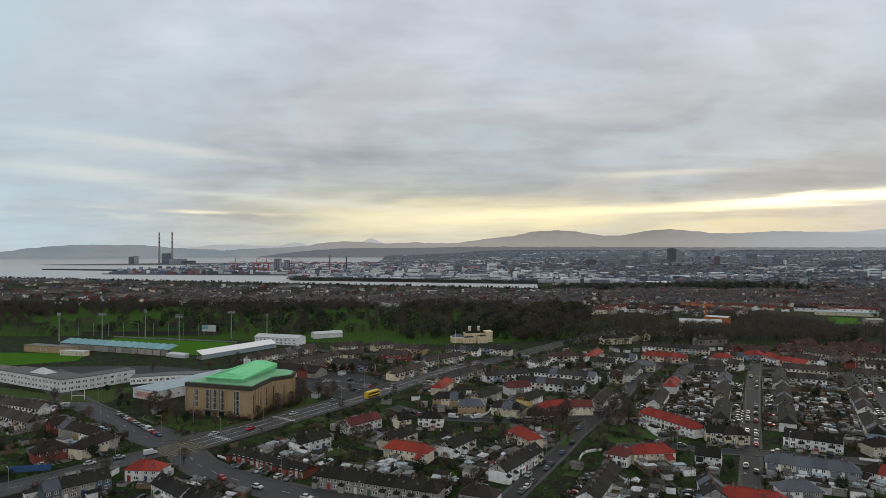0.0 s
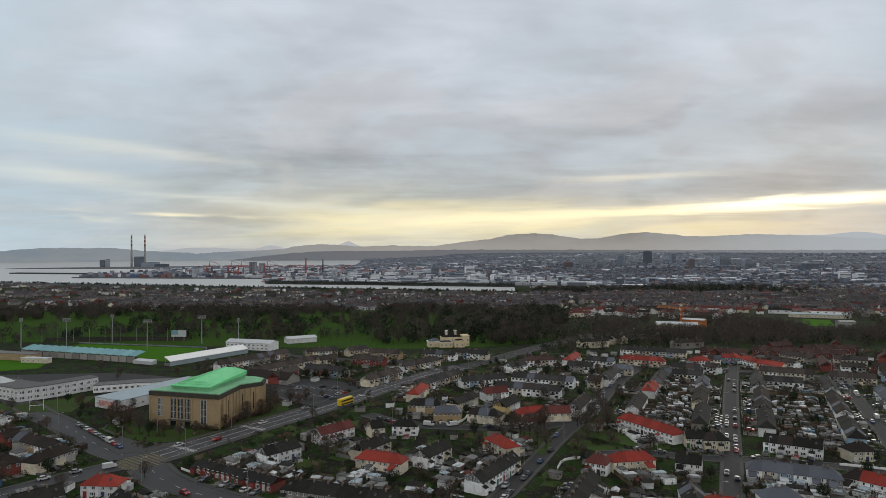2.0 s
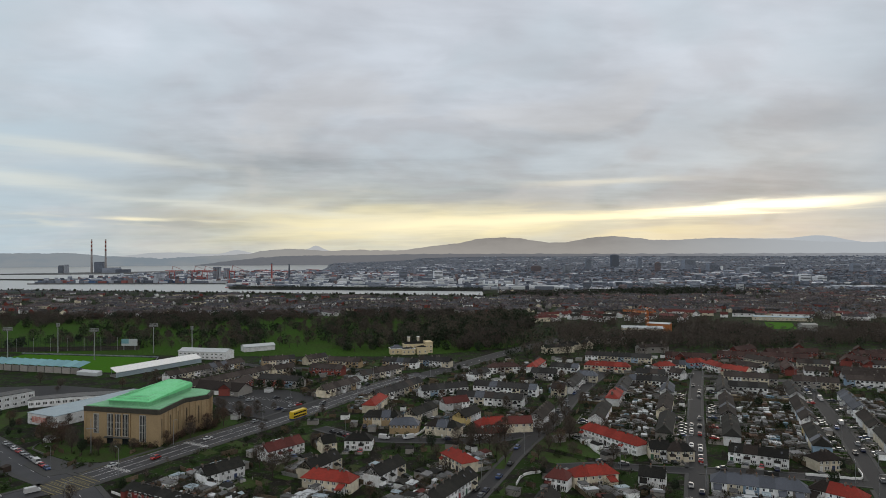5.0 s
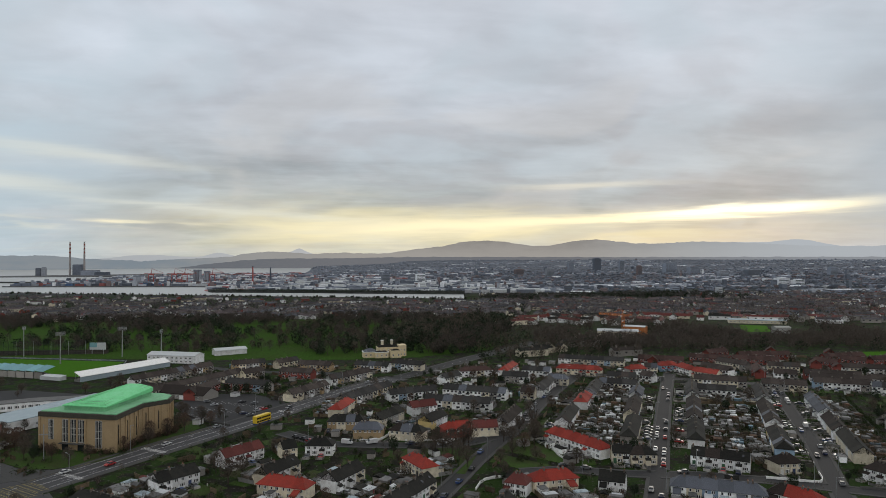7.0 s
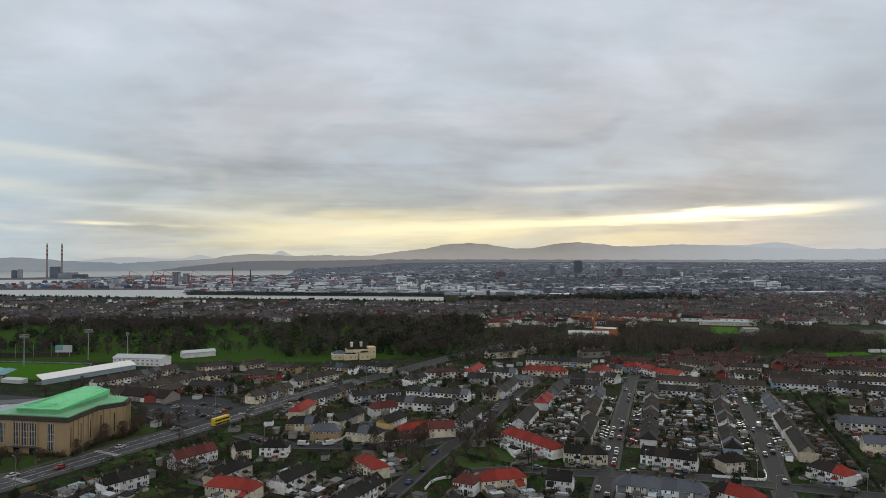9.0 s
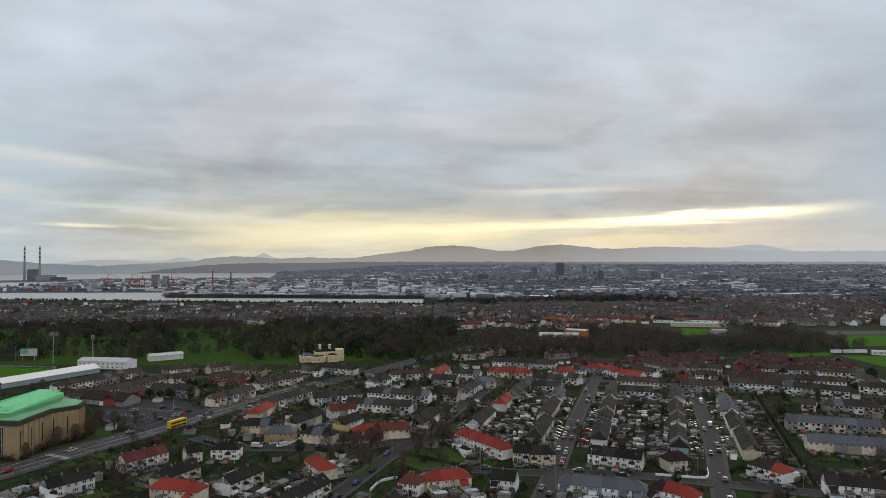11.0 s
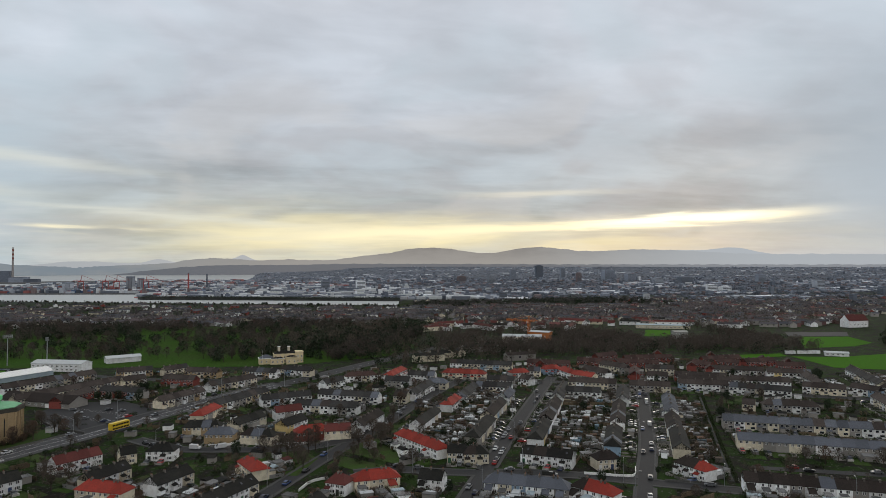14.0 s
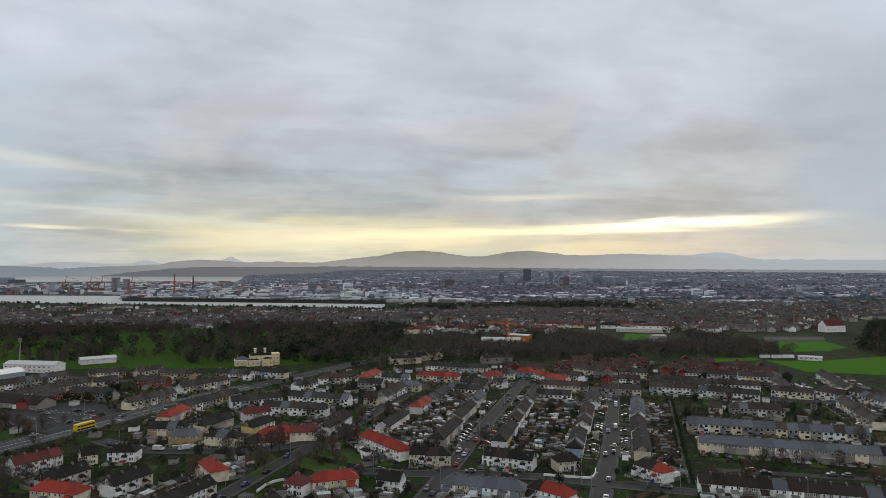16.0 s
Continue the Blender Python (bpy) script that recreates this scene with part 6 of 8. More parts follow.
def church_planting():
    """Bare and evergreen shrubs banked along the church walls."""
    (cx, cy, turn), = PLANTED
    m = Matrix.Translation((cx, cy, 0)) @ Matrix.Rotation(radians(turn), 4, "Z")
    green, bare = [], []
    for (x0, y0), (x1, y1), n in (((-18, -2.2), (-9.5, -2.2), 9), ((5, -2.2), (19, -2.2), 14), ((21, 0), (18, 20), 24), ((18, 20), (24, 32), 16), ((24, 33), (21, 42), 12)):
        for i in range(n):
            for j in range(2):
                t = (i + hash01(i, j, x0)) / n
                c = m @ Vector((x0 + (x1 - x0) * t + 1.6 * hash01(i, x0, j), y0 + (y1 - y0) * t - 1.4 * hash01(i, y1, j), 0))
                r = 0.8 + 0.9 * hash01(i, x1, j)
                if hash01(i, y0, j + 5) < 0.4:
                    green.append((c.x, c.y, r * 0.75, r, r * 0.85))
                else:
                    bare.append((c.x, c.y, 0.1, r * 1.1, r * 2.0))
    tagged(show("church_shrubs", tri_mesh("church_shrubs", leaf_cloud(green, 60, 0.35)), HEDGE), "dark evergreen shrubs along the church walls", "shrubs", kind="stuff")
    tagged(show("church_brush", tri_mesh("church_brush", twig_cloud(bare, 110, 0.9, 0.05)), RUSSET), "leafless russet shrubs along the church walls", "shrubs", kind="stuff")


church_planting()


def rough_plots():
    """Growth, fences and patches of lawn on the land left between the rows."""
    spots, bare, boards, lawn, out_b = [], [], Soup(), Soup(), Soup()
    for i in range(9500):
        x, y = -215 + 640 * hash01(i, 101), 192 + 330 * hash01(i, 102)
        if x < -60 and y > 300 + 0.9 * (x + 60) + 40 and y > 330:
            continue
        k = hash01(i, 103)
        if not free(x, y, 3.0, 2.0):
            continue
        r = 0.6 + 1.5 * hash01(i, 104) ** 2
        if k < 0.40:
            spots.append((x, y, r * 0.8, r, r * 0.9))
        elif k < 0.60:
            bare.append((x, y, 0.2, r * 1.1, r * 2.2))
        elif k < 0.80:
            near = min(TERRACES, key=lambda t: (t[0].x - x) ** 2 + (t[0].y - y) ** 2)
            a = near[2] + (math.pi / 2 if hash01(i, 105) < 0.6 else 0)
            L = 3 + 5 * hash01(i, 106)
            e = Vector((x, y, 0)) + Vector((math.cos(a), math.sin(a), 0)) * L
            if free(e.x, e.y, 2.5, 0.5):
                m = Matrix.Translation((x, y, 0)) @ Matrix.Rotation(a, 4, "Z")
                if hash01(i, 107) < 0.5:
                    boards.box(0, -0.06, 0, L, 0.06, 1.7, 0, m)
                else:
                    for j in range(int(L)):
                        q = m @ Vector((j + 0.5, 0, 0.8))
                        spots.append((q.x, q.y, 0.8, 0.8, 1.0))
        elif k > 0.955:
            near = min(TERRACES, key=lambda t: (t[0].x - x) ** 2 + (t[0].y - y) ** 2)
            if free(x, y, 4.0, 3.2):
                m = Matrix.Translation((x, y, 0)) @ Matrix.Rotation(near[2], 4, "Z")
                a, b, h = 1.3 + 1.5 * hash01(i, 111), 1.2 + 1.2 * hash01(i, 112), 2.1 + 0.4 * hash01(i, 113)
                out_b.box(-a, -b, 0, a, b, h, 1 if hash01(i, 114) < 0.55 else 2, m)
                if hash01(i, 115) < 0.5:
                    out_b.box(-a - 0.2, -b - 0.2, h, a + 0.2, b + 0.2, h + 0.14, 0, m)
                else:
                    out_b.gable(-a - 0.15, a + 0.15, -b - 0.2, b + 0.2, h, h + 0.08, h + 0.9, 3, m)
        elif k < 0.9:
            near = min(TERRACES, key=lambda t: (t[0].x - x) ** 2 + (t[0].y - y) ** 2)
            if free(x, y, 6.0, 5.0):
                lawn.box(-3, -4, -0.1, 3, 4, 0.055 + 0.0004 * (i % 40), 0, Matrix.Translation((x, y, 0)) @ Matrix.Rotation(near[2], 4, "Z"))
    tagged(show("plot_outbuildings", out_b.mesh("plot_outbuildings", 4), [FELT, WALL["grey"], WALL["white"], ROOF["dark"]]), "small outbuildings and garages between the plots", "outbuildings", kind="stuff")
    tagged(show("plot_shrubs", tri_mesh("plot_shrubs", leaf_cloud(spots, 36, 0.42)), HEDGE), "dark evergreen growth between the plots", "shrubs", kind="stuff")
    tagged(show("plot_brush", tri_mesh("plot_brush", twig_cloud(bare, 70, 1.0, 0.05)), TWIG), "leafless brush between the plots", "shrubs", kind="stuff")
    tagged(show("plot_fences", boards.mesh("plot_fences"), WOOD), "board fences dividing the back plots", "fence", kind="stuff")
    tagged(show("plot_lawns", lawn.mesh("plot_lawns"), GRASS), "patches of lawn behind the houses", "lawn", kind="stuff")


rough_plots()


def low_wall(points, mat, label, tall=1.0):
    """A boundary wall that follows a line of corners."""
    line = resample(points, 1.5)
    s, ns = Soup(), normals(line)
    n = len(line)
    v = []
    for p, d in zip(line, ns):
        v += [(*(p + d * 0.13).xy, 0), (*(p - d * 0.13).xy, 0), (*(p - d * 0.13).xy, tall), (*(p + d * 0.13).xy, tall)]
    f = [(3, 2, 1, 0), (4 * n - 4, 4 * n - 3, 4 * n - 2, 4 * n - 1)]
    for i in range(n - 1):
        for j in range(4):
            k = (j + 1) % 4
            f.append((4 * i + j, 4 * i + k, 4 * i + 4 + k, 4 * i + 4 + j))
    s.add(v, f)
    tagged(show("boundary_wall", s.mesh("boundary_wall"), mat), label, "wall")


low_wall([(173, 243), (180, 240), (189, 235.5), (192.5, 238), (196.5, 246)], TRIM, "white painted boundary wall round a corner garden")
low_wall([(101, 299), (104.5, 289), (104, 278), (107, 272.5)], TRIM, "curved white garden wall beside the green")
low_wall([(63, 244), (67, 253.5), (73, 256.5), (80, 255)], TRIM, "curved white garden wall at the street corner")
low_wall([(50.5, 291), (54.5, 288), (53.5, 281), (51.5, 277)], TRIM, "curved white garden wall at the green")
low_wall([(42, 310.5), (54, 309), (66, 308.5)], TRIM, "white garden wall facing the short street", 0.9)
low_wall([(200, 229), (208, 226), (217, 221)], CONC, "grey block garden wall at the cross street", 0.9)
low_wall([(21, 313), (29, 311), (34, 318), (36, 327)], TRIM, "white garden wall round a corner villa")
low_wall([(-80, 252), (-74, 247), (-69, 248)], TRIM, "low curved white wall outside the brick shops", 0.8)
low_wall([(-130, 330), (-139, 313), (-124, 299)], CONC, "low grey wall round the church lawn", 0.7)
low_wall([(-86, 404), (-64, 362), (-42, 347)], CONC, "low grey wall round the church car park", 1.2)


def sheds():
    wall_b, wall_c = Soup().box(-1.5, -1.2, 0, 1.5, 1.2, 2.1).mesh("wall"), Soup().box(-2.2, -1.6, 0, 2.2, 1.6, 2.3).mesh("wall")
    v = [(-1.75, -1.45, 2.05), (1.75, -1.45, 2.05), (1.75, 1.45, 2.05), (-1.75, 1.45, 2.05), (-1.75, 0, 2.75), (1.75, 0, 2.75)]
    pitched = Soup().add(v, [(0, 1, 5, 4), (2, 3, 4, 5), (1, 2, 5), (3, 0, 4), (3, 2, 1, 0)]).mesh("roof")
    flat_r = Soup().add([(-2.4, -1.8, 2.3), (2.4, -1.8, 2.3), (2.4, 1.8, 2.55), (-2.4, 1.8, 2.55), (-2.4, -1.8, 2.42), (2.4, -1.8, 2.42), (2.4, 1.8, 2.67), (-2.4, 1.8, 2.67)],
                        [(3, 2, 1, 0), (4, 5, 6, 7), (0, 1, 5, 4), (1, 2, 6, 5), (2, 3, 7, 6), (3, 0, 4, 7)]).mesh("roof")
    door_m = Soup().box(-0.45, -0.04, 0, 0.45, 0.04, 1.85).mesh("door")
    far, n = [Soup(), Soup(), Soup(), Soup()], 0
    for m, w, y1, key, full in SHEDS:
        for j in range(3):
            if hash01(key, 51 + j * 0.37) > (0.75, 0.6, 0.4)[j]:
                continue
            y = y1 - 2.2 if j == 0 else DEPTH / 2 + (4.5 if j == 1 else 7.5) + 3 * hash01(key, 53 + j)
            c = m @ Vector((w * (0.3 + 0.4 * hash01(key, 55 + j)), y, 0))
            if not free(c.x, c.y, 2.2, 1.9):
                continue
            board = hash01(key, 57 + j) < 0.5
            mm = Matrix.Translation(c) @ m.to_3x3().to_4x4() @ Matrix.Rotation(radians(-90 if hash01(key, 59) < 0.3 else 0), 4, "Z")
            k = hash01(key, 61 + j)
            rf = SHEET if k < 0.12 else FELT if k < 0.6 else PALE if k < 0.75 else ROOF["maroon"] if k < 0.82 else ROOF["dark"]
            if full == 2 or n > 235:
                a, b = 1.0 + 1.1 * hash01(key, 63 + j), 0.9 + 0.9 * hash01(key, 64 + j)
                far[0 if k < 0.22 else 2 if k < 0.30 else 3 if k < 0.40 else 1].box(-a, -b, 0, a, b, 1.9 + 0.7 * hash01(key, 65 + j), 0, mm @ Matrix.Rotation(0.12 * hash01(key, 66), 4, "Z"))
                continue
            n += 1
            if board:
                top = thing("shed", mm, "small boarded garden shed in a back garden", "shed", "garden sheds")
                show("wall", wall_b, WOOD, top)
                show("roof", pitched, rf, top)
                show("door", door_m, WOOD, top, Matrix.Translation((0, -1.2, 0)))
            else:
                top = thing("shed", mm, "rendered block shed with a sloping sheet roof", "shed", "garden sheds")
                show("wall", wall_c, WALL["grey"] if k < 0.5 else WALL["white"], top)
                show("roof", flat_r, rf, top)
                show("door", door_m, DOORS[int(k * 5)], top, Matrix.Translation((0.5, -1.6, 0)))
    tagged(show("far_sheds", far[0].mesh("far_sheds"), SHEET), "far pale sheds and lean-tos in back gardens", "sheds", kind="stuff")
    tagged(show("far_dark_sheds", far[1].mesh("far_dark_sheds"), FELT), "far dark sheds in back gardens", "sheds", kind="stuff")
    tagged(show("far_block_sheds", far[2].mesh("far_block_sheds"), surface("shed_paint", (0.11, 0.17, 0.21), 0.8, 0.2, 0.5, each=0.5)), "far blue-grey sheds in back gardens", "sheds", kind="stuff")
    tagged(show("far_board_sheds", far[3].mesh("far_board_sheds"), surface("shed_stain", (0.10, 0.06, 0.04), 0.85, 0.25, 0.5, each=0.5)), "far stained timber sheds in back gardens", "sheds", kind="stuff")


sheds()

# ---- vehicles ----
PAINT = [(n, surface("car_paint_" + n, c, 0.3, 0.04, 1.0)) for n, c in (("silver", (0.26, 0.27, 0.28)), ("white", (0.5, 0.5, 0.5)), ("black", (0.015, 0.015, 0.017)), ("grey", (0.10, 0.105, 0.11)), ("blue", (0.03, 0.06, 0.16)), ("red", (0.32, 0.02, 0.02)), ("dark blue", (0.015, 0.02, 0.05)))]


def hull(profile, wide, top_in=0.0, z_in=0.9):
    """A side profile (x, z) pulled across, its upper edge drawn in a little."""
    s = Soup()
    n = len(profile)
    v = []
    for sgn in (-1, 1):
        v += [(x, sgn * (wide - (top_in if z > z_in else 0)), z) for x, z in profile]
    f = [tuple(range(n)), tuple(range(2 * n - 1, n - 1, -1))] + [((i + 1) % n, i, n + i, n + (i + 1) % n) for i in range(n)]
    return s.add(v, f)


CAR = {
    "body": hull([(-2.1, 0.3), (2.1, 0.3), (2.12, 0.62), (1.95, 0.82), (0.95, 0.93), (-1.75, 0.96), (-2.1, 0.85)], 0.87).mesh("body"),
    "cabin": hull([(0.98, 0.92), (0.35, 1.40), (-1.25, 1.42), (-1.85, 0.95)], 0.80, 0.14, 1.2).mesh("window_glass"),
    "roof": hull([(0.30, 1.40), (0.1, 1.46), (-1.1, 1.48), (-1.28, 1.41)], 0.64).mesh("roof"),
    "wheel": Soup().tube((0, -0.11, 0), (0, 0.11, 0), 0.31, 0.31, 10).mesh("wheel"),
    "light": Soup().box(-0.05, -0.16, -0.07, 0.05, 0.16, 0.07).mesh("headlight"),
    "van": hull([(-2.5, 0.35), (2.5, 0.35), (2.5, 0.95), (1.75, 1.15), (1.15, 2.0), (-2.45, 2.1)], 0.95, 0.06, 1.5).mesh("body"),
    "screen": hull([(1.82, 1.14), (1.20, 1.94), (1.12, 1.94), (1.72, 1.14)], 0.86).mesh("window_glass"),
}
LAMP = surface("lamp_lens", (0.6, 0.58, 0.52), 0.2, 0.05, 1.0)
cars_made = [0]


def car(x, y, turn, key, full=True, van=False, paint=None):
    name, mat = PAINT[(0, 2, 3, 4, 1, 6, 5, 3, 2, 3)[int(hash01(key, 77) * 9.999)]] if paint is None else PAINT[paint]
    if van:
        name, mat = PAINT[1]
    top = thing("van" if van else "car", pose(x, y, 0.14 if full else 0.1, 0, 0, turn), "%s parked %s on the asphalt" % (name, "panel van" if van else "hatchback car"), "van" if van else "car", "vehicles")
    cars_made[0] += 1
    show("body", CAR["van" if van else "body"], mat, top)
    show("windscreen" if van else "glasshouse", CAR["screen" if van else "cabin"], GLASS, top)
    if not van:
        show("roof", CAR["roof"], mat, top)
    if full:
        for wx in (-1.3, 1.32):
            for wy in (-0.8, 0.8):
                show("wheel", CAR["wheel"], TYRE, top, Matrix.Translation((wx, wy, 0.31)))
        for wy in (-0.6, 0.6):
            show("headlight", CAR["light"], LAMP, top, Matrix.Translation((2.48 if van else 2.1, wy, 0.68)))


def parked_cars():
    for m, w, gf, key, drive, full in DRIVES:
        if cars_made[0] > 290 or hash01(key, 71) > (0.7 if full == 0 else 0.42) or gf < 5 or m.translation.y > 400:
            continue
        c = m @ Vector((w * 0.27, -DEPTH / 2 - gf * 0.5 - 0.3, 0))
        if free(c.x, c.y, 1.6, 1.6):
            a = math.degrees(math.atan2(m[1][0], m[0][0]))
            car(c.x, c.y, a - 90 + (180 if hash01(key, 72) < 0.5 else 0), key, full == 0 and c.y < 270)
    # along the kerbs
    for name, line, width in ROADS:
        if not name.startswith("street") or name in ("street_far", "street_north"):
            continue
        ns = normals(line)
        for i in range(2, len(line) - 1):
            for s in (1, -1):
                k = hash01(line[i].x, line[i].y, s)
                c = line[i] + ns[i] * s * (width / 2 - 1.0)
                if k < 0.24 and 205 < c.y < 410 and not on_road(c, name, 1.0) and cars_made[0] < 380:
                    a = math.degrees(math.atan2(-ns[i].x, ns[i].y))
                    car(c.x, c.y, a + (180 if s > 0 else 0), k * 10, c.y < 275, k < 0.012)
    # church car park
    for x, y, k in ((-40, 372, 1), (-34, 378, 2), (-31, 381, 3), (-60, 395, 4), (-46, 400, 5), (-52, 380, 6), (-38, 396, 7), (-66, 404, 8), (-36, 368, 9)):
        car(x, y, 32 + 8 * hash01(k, 1), k * 3.3, False)
    # traffic on the wide road and queuing at the junction
    for x, y, off, k, p in ((-62, 316, -2, 1, 1), (-20, 384, 3, 2, 3), (-80, 292, 3, 3, 5), (-44, 343, -5, 4, 0), (10, 430, -5, 5, 2), (24, 452, 2, 6, 0), (-88, 280, -4, 7, 1)):
        car(x + off * 0.8, y - off * 0.6, 57 if off < 0 else 237, k, True, paint=p)
    for i, p in enumerate((4, 5, 1, 0, 3, 0, 5, 1, 2, 0)):
        d = 12 + 6.3 * i
        car(-108 - d * 0.62, 273 + d * 0.66, -47, i, i < 6, i == 2, paint=p)
    car(-108, 255, 40, 3, True, van=True)
    car(-118, 250, 40, 5, True, paint=0)
    car(-126, 243, 40, 5.5, True, paint=1)
    for x, y, r, v in ((16, 309, -20, 1), (27, 308, 200, 1), (-8, 322, 120, 0), (-1, 314, 130, 0), (-4, 318, 130, 0), (58, 302, 10, 0), (45, 304, 0, 0), (-55, 217, -30, 0), (-36, 207, -25, 0), (-70, 226, -40, 0), (102, 266, 5, 0), (110, 262, -5, 0), (60, 305, 20, 0)):
        car(x, y, r, x * 0.7 + y, True, bool(v))


parked_cars()


def bus():
    top = thing("bus", pose(-27.5, 352, 0.06, 0, 0, 57), "yellow and blue double-decker bus on the main road", "bus")
    yellow, blue = surface("bus_yellow", (0.62, 0.43, 0.02), 0.4, 0.06, 0.5), surface("bus_blue", (0.03, 0.06, 0.20), 0.4, 0.06, 0.5)
    show("lower_body", hull([(-5.3, 0.8), (5.3, 0.8), (5.35, 2.0), (-5.35, 2.0)], 1.25).mesh("lower_body"), yellow, top)
    show("skirt", hull([(-5.28, 0.3), (5.28, 0.3), (5.3, 0.8), (-5.3, 0.8)], 1.24).mesh("skirt"), blue, top)
    show("upper_body", hull([(-5.35, 2.0), (5.35, 2.0), (5.2, 4.1), (4.9, 4.3), (-5.1, 4.3), (-5.35, 4.0)], 1.25, 0.08, 4.05).mesh("upper_body"), yellow, top)
    for z0, z1 in ((1.15, 1.95), (2.75, 3.55)):
        for s in (1, -1):
            for i in range(6):
                show("window", Soup().box(-4.9 + 1.65 * i, s * 1.25 - 0.03, z0, -3.45 + 1.65 * i, s * 1.25 + 0.03, z1).mesh("window"), GLASS, top)
        show("window", Soup().box(5.28, -1.1, z0, 5.39, 1.1, z1).mesh("window"), GLASS, top)
    for x in (-3.2, 3.6):
        for y in (-1.1, 1.1):
            show("wheel", CAR["wheel"], TYRE, top, Matrix.Translation((x, y, 0.48)) @ Matrix.Diagonal((1.55, 1.4, 1.55, 1)))


bus()


def street_lamps():
    pole = Soup().tube((0, 0, 0), (0, 0, 8.6), 0.11, 0.07, 6).mesh("pole")
    arm = Soup().tube((0, 0, 8.5), (1.5, 0, 8.9), 0.05, 0.05, 5).mesh("arm")
    head = Soup().box(1.4, -0.16, 8.82, 2.2, 0.16, 8.98).mesh("lantern")
    for name, line, width in ROADS:
        if name in ("garden_lane", "street_east", "street_far", "street_north"):
            continue
        ns = normals(line)
        for i in range(4, len(line) - 1, 7):
            s = 1 if (i // 7) % 2 else -1
            p = line[i] + ns[i] * s * (width / 2 + 0.5)
            if on_road(p, name, 0.3) or p.y > 470 or p.y < 195:
                continue
            tall = 1.25 if name == "road_main" else 1.0
            top = thing("street_lamp", Matrix.Translation((p.x, p.y, 0.1)) @ Matrix.Rotation(math.atan2(-s * ns[i].y, -s * ns[i].x), 4, "Z") @ Matrix.Diagonal((1, 1, tall, 1)), "grey steel street lamp at the kerb", "street lamp", "street lamps")
            for nm, me in (("pole", pole), ("arm", arm), ("lantern", head)):
                show(nm, me, STEEL, top)


street_lamps()

# ---- trees ----


def bare_tree(seed):
    """Trunk with limbs, and the fan of bare twigs, for a tree about 9 m high."""
    random.seed(seed)
    s = Soup()
    s.tube((0, 0, -0.2), (0.1, 0.05, 2.4), 0.26, 0.2, 7)
    for i in range(7):
        a = 2 * math.pi * i / 7 + random.random()
        mid = (math.cos(a) * 1.1, math.sin(a) * 1.1, 4.2 + random.random())
        tip = (math.cos(a + 0.4) * (2.4 + random.random()), math.sin(a + 0.4) * (2.4 + random.random()), 6.4 + 1.8 * random.random())
        s.tube((0.1, 0.05, 2.2 + 0.2 * random.random()), mid, 0.13, 0.09, 5)
        s.tube(mid, tip, 0.09, 0.03, 4)
        s.tube(mid, (math.cos(a - 0.6) * 2.2, math.sin(a - 0.6) * 2.2, 6 + random.random()), 0.07, 0.025, 4)
    s.tube((0.1, 0.05, 2.3), (0, 0, 8.2), 0.15, 0.03, 5)
    return s.mesh("trunk"), tri_mesh("crown", twig_cloud([(0, 0, 2.6, 3.7, 6.6)], 900, 1.3, 0.055))


def green_tree(tall):
    s = Soup().tube((0, 0, -0.2), (0, 0, 5), 0.28, 0.12, 7)
    for i in range(5):
        s.tube((0, 0, 2 + 0.4 * i), (1.6 * math.cos(i * 1.9), 1.6 * math.sin(i * 1.9), 3.6 + 0.5 * i), 0.1, 0.04, 4)
    h = 3.0 * tall
    return s.mesh("trunk"), tri_mesh("crown", np.concatenate([leaf_cloud([(0, 0, 2.2 + h, 2.3, h)], 700, 0.42), leaf_cloud([(1.1, 0.6, 2.6 + h * 0.8, 1.6, h * 0.7), (-0.9, -0.8, 2.2 + h * 0.9, 1.6, h * 0.7)], 260, 0.4)]))


BARE = [bare_tree(i) for i in range(4)]
GREEN = [green_tree(t) for t in (0.85, 1.0, 1.35)]


def tree(x, y, size, kind, key):
    m = pose(x, y, 0, 0, 0, 360 * hash01(key, 91)) @ Matrix.Diagonal((size, size, size * (0.9 + 0.25 * hash01(key, 92)), 1))
    if kind == "green":
        top = thing("tree", m, "dense dark evergreen tree in a garden", "tree", "trees")
        t, c = GREEN[int(hash01(key, 93) * 3)]
        show("trunk", t, BARK, top)
        show("crown", c, LEAF, top)
    else:
        top = thing("tree", m, "leafless winter tree with a fan of brown twigs", "tree", "trees")
        t, c = BARE[int(hash01(key, 93) * 4)]
        show("trunk", t, BARK, top)
        show("crown", c, RUSSET if kind == "russet" else TWIG, top)


